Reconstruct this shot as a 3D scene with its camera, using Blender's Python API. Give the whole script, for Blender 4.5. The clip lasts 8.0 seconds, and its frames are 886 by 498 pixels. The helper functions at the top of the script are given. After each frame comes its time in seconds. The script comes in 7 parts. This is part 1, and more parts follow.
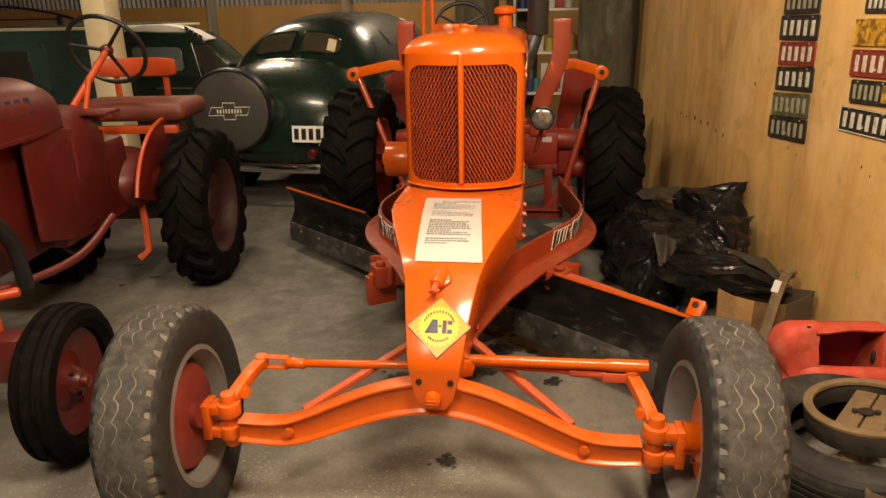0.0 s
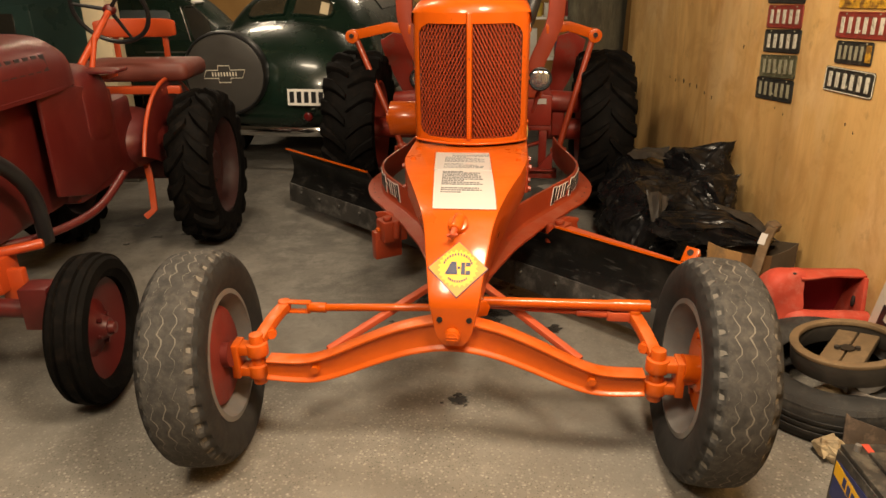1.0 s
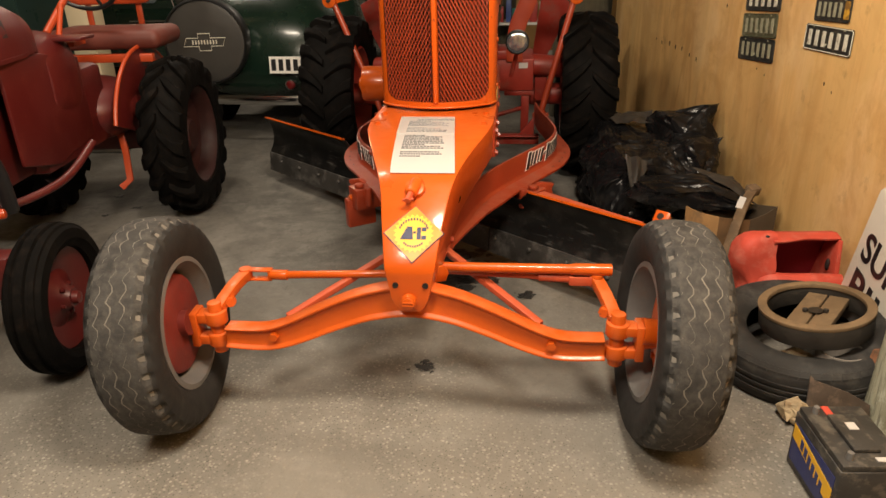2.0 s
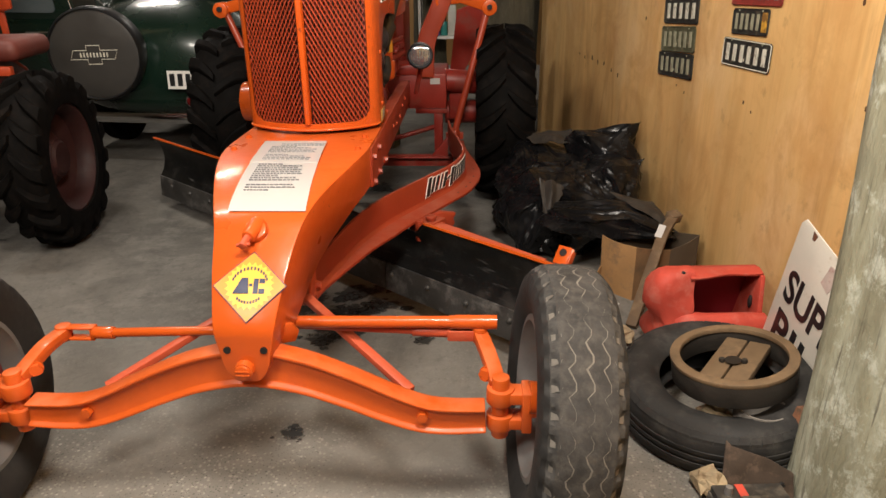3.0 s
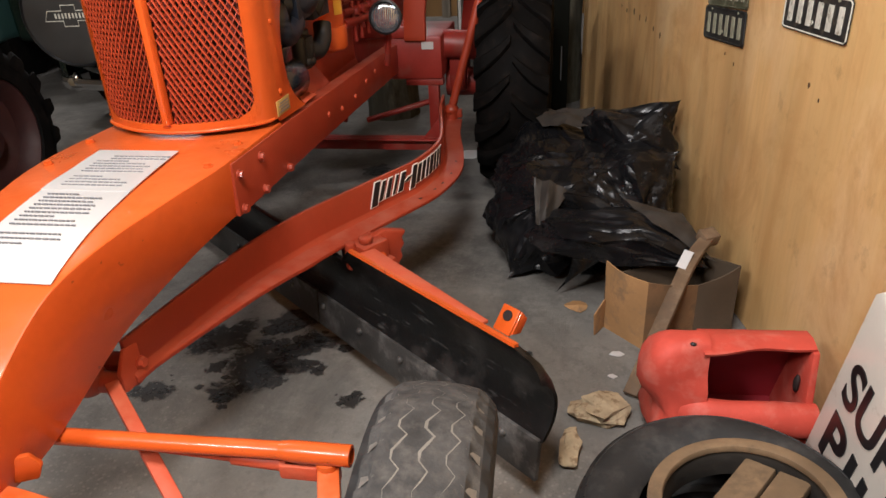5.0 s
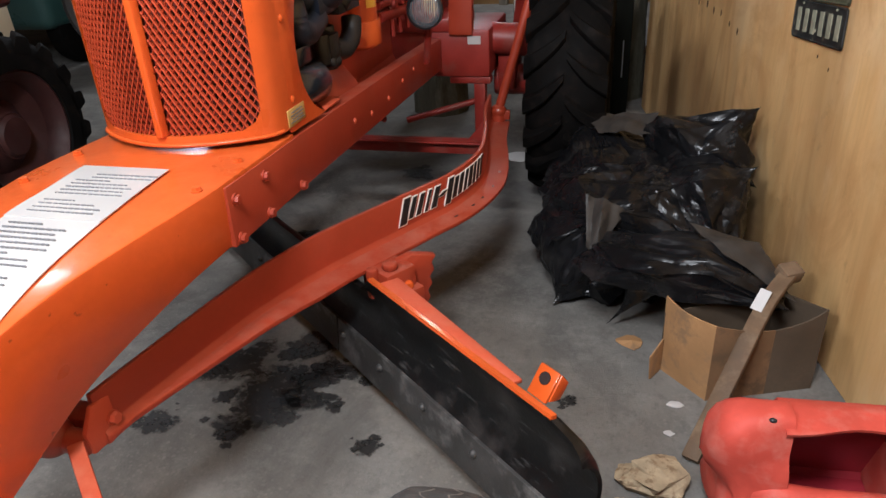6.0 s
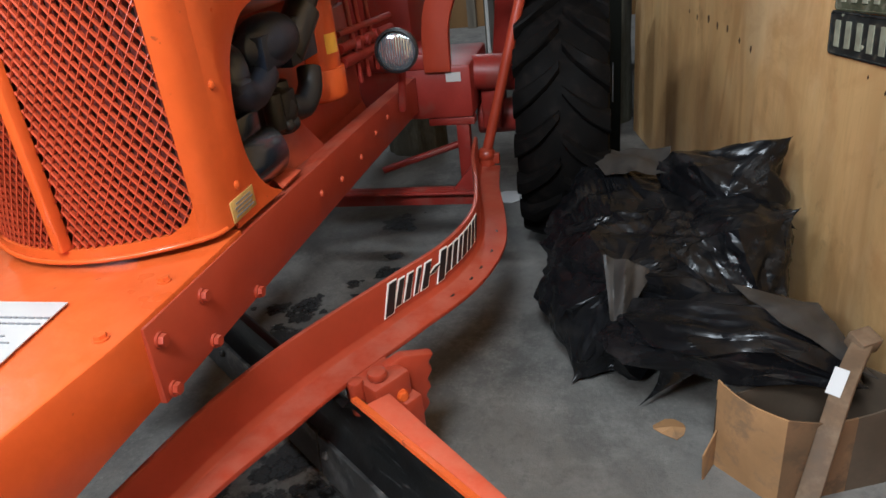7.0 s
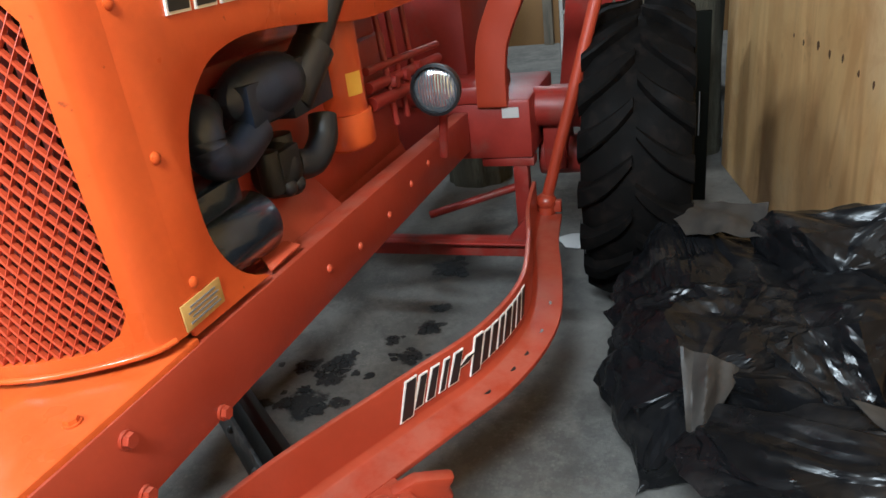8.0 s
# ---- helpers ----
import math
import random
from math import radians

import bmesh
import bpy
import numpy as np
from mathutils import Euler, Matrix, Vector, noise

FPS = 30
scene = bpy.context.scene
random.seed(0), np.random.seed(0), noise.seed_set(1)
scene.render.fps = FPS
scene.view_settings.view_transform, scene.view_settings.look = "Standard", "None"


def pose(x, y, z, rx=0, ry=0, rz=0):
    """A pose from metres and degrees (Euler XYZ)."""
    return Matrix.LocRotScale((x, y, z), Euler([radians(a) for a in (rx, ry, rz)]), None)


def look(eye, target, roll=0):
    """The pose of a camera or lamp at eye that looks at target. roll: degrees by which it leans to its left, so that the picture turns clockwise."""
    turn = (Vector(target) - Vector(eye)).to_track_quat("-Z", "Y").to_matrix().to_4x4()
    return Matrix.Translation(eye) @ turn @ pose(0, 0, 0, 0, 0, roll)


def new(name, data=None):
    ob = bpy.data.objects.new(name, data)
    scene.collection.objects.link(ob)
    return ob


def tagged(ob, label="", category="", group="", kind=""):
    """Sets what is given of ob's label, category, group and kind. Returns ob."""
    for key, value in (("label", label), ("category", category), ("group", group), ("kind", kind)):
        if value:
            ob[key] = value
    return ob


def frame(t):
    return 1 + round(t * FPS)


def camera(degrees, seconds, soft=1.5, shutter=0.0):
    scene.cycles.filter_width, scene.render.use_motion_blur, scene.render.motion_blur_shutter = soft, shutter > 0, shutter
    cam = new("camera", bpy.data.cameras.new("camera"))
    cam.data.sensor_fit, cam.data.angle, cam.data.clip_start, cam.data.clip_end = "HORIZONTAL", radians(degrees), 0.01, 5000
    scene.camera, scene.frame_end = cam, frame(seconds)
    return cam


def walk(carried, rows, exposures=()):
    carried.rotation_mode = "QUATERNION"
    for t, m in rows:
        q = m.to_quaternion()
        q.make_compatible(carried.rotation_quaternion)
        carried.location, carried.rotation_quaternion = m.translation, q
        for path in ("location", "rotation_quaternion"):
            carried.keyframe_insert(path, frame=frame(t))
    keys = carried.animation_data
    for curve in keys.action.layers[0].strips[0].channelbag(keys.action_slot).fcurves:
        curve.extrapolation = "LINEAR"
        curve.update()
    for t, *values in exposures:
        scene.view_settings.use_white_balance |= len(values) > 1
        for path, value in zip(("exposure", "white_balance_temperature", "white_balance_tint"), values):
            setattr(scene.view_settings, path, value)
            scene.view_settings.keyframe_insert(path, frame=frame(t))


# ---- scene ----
cam = camera(65.4, 8.0)
PATH = [
    (0, (0.272, 0.907, 1.501), (0.02, 2.779, 0.845), -1.1),
    (0.5, (0.201, 0.799, 1.511), (0.008, 2.694, 0.901), -0.9),
    (1, (0.172, 0.748, 1.475), (-0.018, 2.598, 0.74), -0.7),
    (1.2, (0.18, 0.744, 1.469), (-0.007, 2.575, 0.688), -0.8),
    (2.3, (0.399, 0.845, 1.426), (0.192, 2.66, 0.613), -1.6),
    (2.5, (0.456, 0.91, 1.413), (0.285, 2.728, 0.597), -0.5),
    (3, (0.558, 1.162, 1.387), (0.48, 3.003, 0.609), -0.7),
    (3.5, (0.706, 1.388, 1.381), (0.693, 3.216, 0.57), -1.6),
    (4, (0.87, 1.549, 1.388), (0.609, 3.358, 0.576), -0.1),
    (4.5, (0.928, 1.77, 1.356), (0.544, 3.547, 0.524), -1.0),
    (5, (0.977, 1.945, 1.339), (0.652, 3.699, 0.435), -2.8),
    (5.2, (0.999, 2.011, 1.337), (0.59, 3.751, 0.441), -3.1),
    (6.3, (0.941, 2.348, 1.318), (0.468, 4.048, 0.378), -3.3),
    (6.5, (0.902, 2.439, 1.322), (0.515, 4.167, 0.392), -3.3),
    (7, (0.856, 2.621, 1.305), (0.433, 4.365, 0.422), -6.6),
    (7.5, (0.86, 2.801, 1.31), (0.214, 4.49, 0.455), -7.8),
    (8, (0.867, 2.984, 1.298), (0.234, 4.69, 0.467), -7.6),
]
walk(cam, [(t, look(eye, target, roll)) for t, eye, target, roll in PATH],
     [(0, -0.3, 6900, 12), (1.2, -0.3, 6600, 12), (2.5, -0.3, 5700, 12), (5.0, -0.18, 5000, 14), (6.5, -0.05, 4500, 10), (7.5, 0.13, 4350, 4), (8.0, 0.36, 4300, 3)])

# ---- light ----
world = bpy.data.worlds.new("world")
world.use_nodes = True
world.node_tree.nodes["Background"].inputs[0].default_value = (1.0, 0.85, 0.65, 1)
world.node_tree.nodes["Background"].inputs[1].default_value = 0.004
scene.world = world


def tube_lamp(name, at, size, watts, colour=(1.0, 0.83, 0.60), aim=(0, 0, -1)):
    """A strip-shaped area light."""
    data = bpy.data.lights.new(name, "AREA")
    data.shape, data.size, data.size_y, data.energy, data.color = "RECTANGLE", size[0], size[1], watts, colour
    ob = new(name, data)
    ob.matrix_world = look(at, Vector(at) + Vector(aim))
    return ob


# two bare lamps over the walkway, strip lights further off, and a fill strip
for x, y, watts in ((-0.70, 0.75, 375), (0.70, 1.85, 455)):
    bulb = bpy.data.lights.new("bare_lamp", "POINT")
    bulb.energy, bulb.shadow_soft_size, bulb.color = watts, 0.3, (1.0, 0.83, 0.60)
    new("bare_lamp", bulb).matrix_world = pose(x, y, 2.95)
# unseen strip, added to brighten the far plywood and the left side
tube_lamp("fill_strip_left", (-1.8, 4.3, 3.45), (0.9, 0.3), 55)
tube_lamp("strip_light_back", (-3.4, 9.0, 3.5), (0.8, 0.3), 80)
tube_lamp("strip_light_far", (-0.5, 10.2, 3.5), (0.8, 0.3), 80)


# ---- materials ----
def material(name, colour, rough=0.5, metal=0.0, vary=0.25, scale=5.0, fine=90.0, bump=0.15, second=None, amount=0.5,
             coat=0.0, stretch=(1, 1, 1), spread=0.12, deep=0.002, spec=0.5):
    """A surface with two scales of variation, a second colour in patches and fine relief."""
    m = bpy.data.materials.new(name)
    m.use_nodes = True
    nt = m.node_tree
    b = nt.nodes["Principled BSDF"]
    b.inputs["Metallic"].default_value = metal
    b.inputs["Coat Weight"].default_value = coat
    b.inputs["Coat Roughness"].default_value = 0.12
    b.inputs["Specular IOR Level"].default_value = spec
    tc = nt.nodes.new("ShaderNodeTexCoord")
    mp = nt.nodes.new("ShaderNodeMapping")
    mp.inputs["Scale"].default_value = stretch
    nt.links.new(tc.outputs["Object"], mp.inputs[0])

    def grain(s, detail=4.0, rough_=0.6):
        n = nt.nodes.new("ShaderNodeTexNoise")
        n.inputs["Scale"].default_value, n.inputs["Detail"].default_value, n.inputs["Roughness"].default_value = s, detail, rough_
        nt.links.new(mp.outputs[0], n.inputs["Vector"])
        return n.outputs["Fac"]

    def mixed(fac, a, c, blend="MIX"):
        n = nt.nodes.new("ShaderNodeMix")
        n.data_type, n.blend_type = "RGBA", blend
        for s, v in ((n.inputs[0], fac), (n.inputs[6], a), (n.inputs[7], c)):
            if isinstance(v, bpy.types.NodeSocket):
                nt.links.new(v, s)
            else:
                s.default_value = v
        return n.outputs[2]

    def band(v, lo, hi, to0=0.0, to1=1.0):
        n = nt.nodes.new("ShaderNodeMapRange")
        n.inputs[1].default_value, n.inputs[2].default_value, n.inputs[3].default_value, n.inputs[4].default_value = lo, hi, to0, to1
        nt.links.new(v, n.inputs[0])
        return n.outputs[0]

    big, small = grain(scale), grain(fine, 3)
    c = (*colour, 1)
    lo = tuple(v * (1 - vary) for v in colour) + (1,)
    hi = tuple(min(1, v * (1 + vary)) for v in colour) + (1,)
    out = mixed(band(big, 0.3, 0.7), lo, hi)
    out = mixed(band(small, 0.3, 0.7, 0, 0.35), out, lo)
    if second:
        patch = band(grain(scale * 1.7, 6, 0.65), 0.62 - amount * 0.3, 0.62 - amount * 0.3 + spread)
        out = mixed(patch, out, (*second, 1))
    nt.links.new(out, b.inputs["Base Color"])
    nt.links.new(band(big, 0.3, 0.7, rough * 0.8, min(1, rough * 1.2)), b.inputs["Roughness"])
    if bump:
        bp = nt.nodes.new("ShaderNodeBump")
        bp.inputs["Strength"].default_value, bp.inputs["Distance"].default_value = bump, deep
        nt.links.new(small, bp.inputs["Height"])
        nt.links.new(bp.outputs[0], b.inputs["Normal"])
    return m


def mixing(nt, fac, a, c, most=1.0):
    """Lays colour c over a where fac is high."""
    x = nt.nodes.new("ShaderNodeMix")
    x.data_type = "RGBA"
    k = nt.nodes.new("ShaderNodeMath")
    k.operation = "MULTIPLY"
    k.inputs[1].default_value = most
    nt.links.new(fac, k.inputs[0])
    nt.links.new(k.outputs[0], x.inputs[0])
    nt.links.new(a, x.inputs[6])
    x.inputs[7].default_value = (*c, 1)
    return x.outputs[2]


def ramped(nt, v, lo, hi, to0=0.0, to1=1.0):
    r = nt.nodes.new("ShaderNodeMapRange")
    r.inputs[1].default_value, r.inputs[2].default_value, r.inputs[3].default_value, r.inputs[4].default_value = lo, hi, to0, to1
    nt.links.new(v, r.inputs[0])
    return r.outputs[0]


def cloud(nt, scale, detail=4, rough=0.6, stretch=(1, 1, 1), twist=0.0, shift=(0, 0, 0)):
    tc = nt.nodes.new("ShaderNodeTexCoord")
    mp = nt.nodes.new("ShaderNodeMapping")
    mp.inputs["Scale"].default_value = stretch
    mp.inputs["Location"].default_value = shift
    nt.links.new(tc.outputs["Object"], mp.inputs[0])
    n = nt.nodes.new("ShaderNodeTexNoise")
    n.inputs["Scale"].default_value, n.inputs["Detail"].default_value, n.inputs["Roughness"].default_value, n.inputs["Distortion"].default_value = scale, detail, rough, twist
    nt.links.new(mp.outputs[0], n.inputs["Vector"])
    return n.outputs["Fac"]


def product(nt, a, b, how="MULTIPLY"):
    k = nt.nodes.new("ShaderNodeMath")
    k.operation = how
    nt.links.new(a, k.inputs[0])
    nt.links.new(b, k.inputs[1])
    return k.outputs[0]


def relief(nt, height, strength, distance):
    b = nt.nodes["Principled BSDF"]
    bp = nt.nodes.new("ShaderNodeBump")
    bp.inputs["Strength"].default_value, bp.inputs["Distance"].default_value = strength, distance
    nt.links.new(height, bp.inputs["Height"])
    if b.inputs["Normal"].links:
        nt.links.new(b.inputs["Normal"].links[0].from_socket, bp.inputs["Normal"])
    nt.links.new(bp.outputs[0], b.inputs["Normal"])


def rough_concrete(m):
    """Worn slab: pale laitance left in patches, exposed grit, dirt and scuffs."""
    nt = m.node_tree
    b = nt.nodes["Principled BSDF"]
    c = b.inputs["Base Color"].links[0].from_socket
    tc = nt.nodes.new("ShaderNodeTexCoord")
    c = mixing(nt, ramped(nt, cloud(nt, 1.3, 8, 0.7, twist=0.6), 0.46, 0.62), c, (0.070, 0.067, 0.063), 0.8)
    c = mixing(nt, ramped(nt, cloud(nt, 6.0, 8, 0.75, shift=(3, 1, 0)), 0.48, 0.68), c, (0.24, 0.228, 0.205), 0.65)
    c = mixing(nt, ramped(nt, cloud(nt, 26, 6, 0.7, stretch=(1, 0.8, 1)), 0.52, 0.70), c, (0.075, 0.070, 0.062), 0.55)
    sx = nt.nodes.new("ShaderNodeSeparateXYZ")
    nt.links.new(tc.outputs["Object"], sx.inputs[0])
    frontward = ramped(nt, sx.outputs[1], 2.7, 3.5, 1.0, 0.18)
    worn = product(nt, frontward, ramped(nt, cloud(nt, 1.4, 5, 0.6, shift=(7, 0, 0)), 0.40, 0.60, 0.15, 1.0))
    # whole slab mixed paler towards the front
    c = mixing(nt, frontward, c, (0.27, 0.25, 0.215), 0.45)
    for scale, limit, colour, most in ((64, 0.36, (0.37, 0.345, 0.295), 0.6), (105, 0.30, (0.060, 0.055, 0.048), 0.6), (42, 0.16, (0.055, 0.050, 0.044), 0.7), (27, 0.15, (0.44, 0.41, 0.36), 0.7), (11, 0.07, (0.46, 0.43, 0.38), 0.7)):
        v = nt.nodes.new("ShaderNodeTexVoronoi")
        v.inputs["Scale"].default_value = scale
        nt.links.new(tc.outputs["Object"], v.inputs["Vector"])
        c = mixing(nt, product(nt, ramped(nt, v.outputs["Distance"], limit * 0.5, limit, 1, 0), worn), c, colour, most)
    nt.links.new(c, b.inputs["Base Color"])
    relief(nt, cloud(nt, 45, 6, 0.75), 0.5, 0.006)


def ply_grain(m):
    """Rotary-cut face veneer: wandering growth bands, fine pores, resin streaks and grubby patches."""
    nt = m.node_tree
    b = nt.nodes["Principled BSDF"]
    c = b.inputs["Base Color"].links[0].from_socket
    field = cloud(nt, 1.0, 3, 0.5, stretch=(1.6, 1.6, 0.22), twist=0.7)
    k = nt.nodes.new("ShaderNodeMath")
    k.operation = "MULTIPLY"
    k.inputs[1].default_value = 60.0
    nt.links.new(field, k.inputs[0])
    w = nt.nodes.new("ShaderNodeMath")
    w.operation = "SINE"
    nt.links.new(k.outputs[0], w.inputs[0])
    soft = ramped(nt, cloud(nt, 1.7, 3, 0.5, stretch=(1, 1, 0.5), shift=(4, 2, 9)), 0.40, 0.62, 0.1, 1.0)
    c = mixing(nt, product(nt, ramped(nt, w.outputs[0], -0.1, 1.0), soft), c, (0.60, 0.30, 0.085), 0.5)
    c = mixing(nt, ramped(nt, cloud(nt, 90, 4, 0.6, stretch=(1, 1, 0.03)), 0.52, 0.72), c, (0.50, 0.25, 0.08), 0.16)
    c = mixing(nt, ramped(nt, cloud(nt, 7, 5, 0.6, stretch=(1.5, 1.5, 0.16), shift=(1, 5, 2)), 0.60, 0.78), c, (0.40, 0.17, 0.05), 0.65)
    c = mixing(nt, ramped(nt, cloud(nt, 2.2, 6, 0.7, stretch=(1, 1, 0.6), shift=(8, 3, 1)), 0.50, 0.70), c, (0.92, 0.66, 0.34), 0.7)
    c = mixing(nt, ramped(nt, cloud(nt, 9, 5, 0.7, stretch=(1, 1, 0.7), shift=(2, 2, 6)), 0.60, 0.76), c, (0.36, 0.17, 0.06), 0.55)
    c = mixing(nt, ramped(nt, cloud(nt, 3.4, 6, 0.68, stretch=(1, 1, 0.8), twist=1.0, shift=(5, 9, 6)), 0.48, 0.64), c, (0.66, 0.36, 0.12), 0.6)
    nt.links.new(c, b.inputs["Base Color"])


def dusted(m, colour=(0.50, 0.40, 0.34), most=0.5):
    """Fine dust on faces that look up."""
    nt = m.node_tree
    b = nt.nodes["Principled BSDF"]
    c = b.inputs["Base Color"].links[0].from_socket
    g = nt.nodes.new("ShaderNodeNewGeometry")
    sx = nt.nodes.new("ShaderNodeSeparateXYZ")
    nt.links.new(g.outputs["Normal"], sx.inputs[0])
    up = product(nt, ramped(nt, sx.outputs[2], 0.75, 0.98), ramped(nt, cloud(nt, 14, 6, 0.7), 0.34, 0.62))
    nt.links.new(mixing(nt, up, c, colour, most), b.inputs["Base Color"])


def scuffed(m):
    """Small dark chips, pale scuffs and faint runs in old brushed paint."""
    nt = m.node_tree
    b = nt.nodes["Principled BSDF"]
    c = b.inputs["Base Color"].links[0].from_socket
    c = mixing(nt, ramped(nt, cloud(nt, 38, 3, 0.5, shift=(1, 2, 3)), 0.715, 0.75), c, (0.16, 0.035, 0.015), 0.7)
    c = mixing(nt, ramped(nt, cloud(nt, 22, 5, 0.7, stretch=(1, 1, 0.35), shift=(6, 1, 2)), 0.66, 0.80), c, (0.66, 0.17, 0.04), 0.30)
    nt.links.new(c, b.inputs["Base Color"])
    relief(nt, cloud(nt, 12, 3, 0.5), 0.12, 0.02)


ORANGE = material("orange_paint", (0.54, 0.086, 0.0035), 0.32, vary=0.12, scale=4, fine=34, bump=0.22, coat=0.40, spec=0.24, second=(0.46, 0.070, 0.005), amount=0.3, spread=0.4)
scuffed(ORANGE)
dusted(ORANGE, (0.66, 0.24, 0.09), 0.10)
FRAME = material("orange_red_frame_paint", (0.30, 0.036, 0.009), 0.42, vary=0.12, scale=5, fine=60, bump=0.2, coat=0.15, second=(0.27, 0.038, 0.014), amount=0.3, spread=0.4)
dusted(FRAME, (0.40, 0.19, 0.13), 0.28)
DUSTY = material("dusty_orange_paint", (0.46, 0.068, 0.020), 0.5, vary=0.12, scale=5, bump=0.15, second=(0.55, 0.16, 0.08), amount=0.2, spread=0.3)
dusted(DUSTY, (0.50, 0.22, 0.13), 0.25)
RED = material("red_paint", (0.25, 0.022, 0.012), 0.45, vary=0.2, scale=5, bump=0.15, second=(0.22, 0.05, 0.035), amount=0.3)
TYRE = material("rubber", (0.0036, 0.0031, 0.0028), 0.75, vary=0.4, scale=9, bump=0.5, second=(0.014, 0.010, 0.008), amount=0.32, spread=0.3, spec=0.08)
WORN = material("worn_dusty_rubber", (0.047, 0.045, 0.043), 0.9, vary=0.45, scale=22, bump=0.9, second=(0.100, 0.092, 0.082), amount=0.50, spread=0.40, spec=0.3)
SIDE = material("dull_sidewall_rubber", (0.011, 0.010, 0.0095), 0.8, vary=0.3, scale=10, bump=0.3, second=(0.032, 0.029, 0.025), amount=0.30, spread=0.4)
DUST = material("pale_dust", (0.155, 0.142, 0.122), 0.9, vary=0.3, scale=40, bump=0.2)
BLACK = material("black_paint", (0.012, 0.012, 0.013), 0.4, vary=0.3, scale=5, bump=0.1)
STEEL = material("blade_steel", (0.006, 0.006, 0.006), 0.36, vary=0.4, scale=3, bump=0.25, second=(0.040, 0.036, 0.033), amount=0.34, spread=0.25, spec=0.3)
scrape = STEEL.node_tree
scored = mixing(scrape, ramped(scrape, cloud(scrape, 70, 4, 0.6, stretch=(0.15, 0.15, 1)), 0.60, 0.72), scrape.nodes["Principled BSDF"].inputs["Base Color"].links[0].from_socket, (0.10, 0.095, 0.09), 0.5)
scrape.links.new(scored, scrape.nodes["Principled BSDF"].inputs["Base Color"])
WORNSTEEL = material("worn_steel", (0.045, 0.042, 0.039), 0.5, metal=0.15, vary=0.5, scale=7, bump=0.3, second=(0.17, 0.16, 0.15), amount=0.40, spread=0.22)
CHROME = material("chrome", (0.8, 0.8, 0.8), 0.12, metal=1.0, vary=0.03, bump=0)
GREYRIM = material("grey_rim_paint", (0.14, 0.135, 0.13), 0.55, vary=0.2, scale=8, second=(0.16, 0.11, 0.08), amount=0.3, spread=0.3)
WHITE = material("white_paint", (0.78, 0.75, 0.70), 0.5, vary=0.06, scale=3, bump=0.05)
PAPER = material("paper", (0.52, 0.51, 0.50), 0.35, vary=0.03, scale=3, bump=0.05, coat=0.9)
INK = material("ink", (0.20, 0.20, 0.21), 0.6, vary=0.1, bump=0)
HOSE = material("black_rubber_hose", (0.007, 0.008, 0.011), 0.5, vary=0.3, scale=9, bump=0.2)


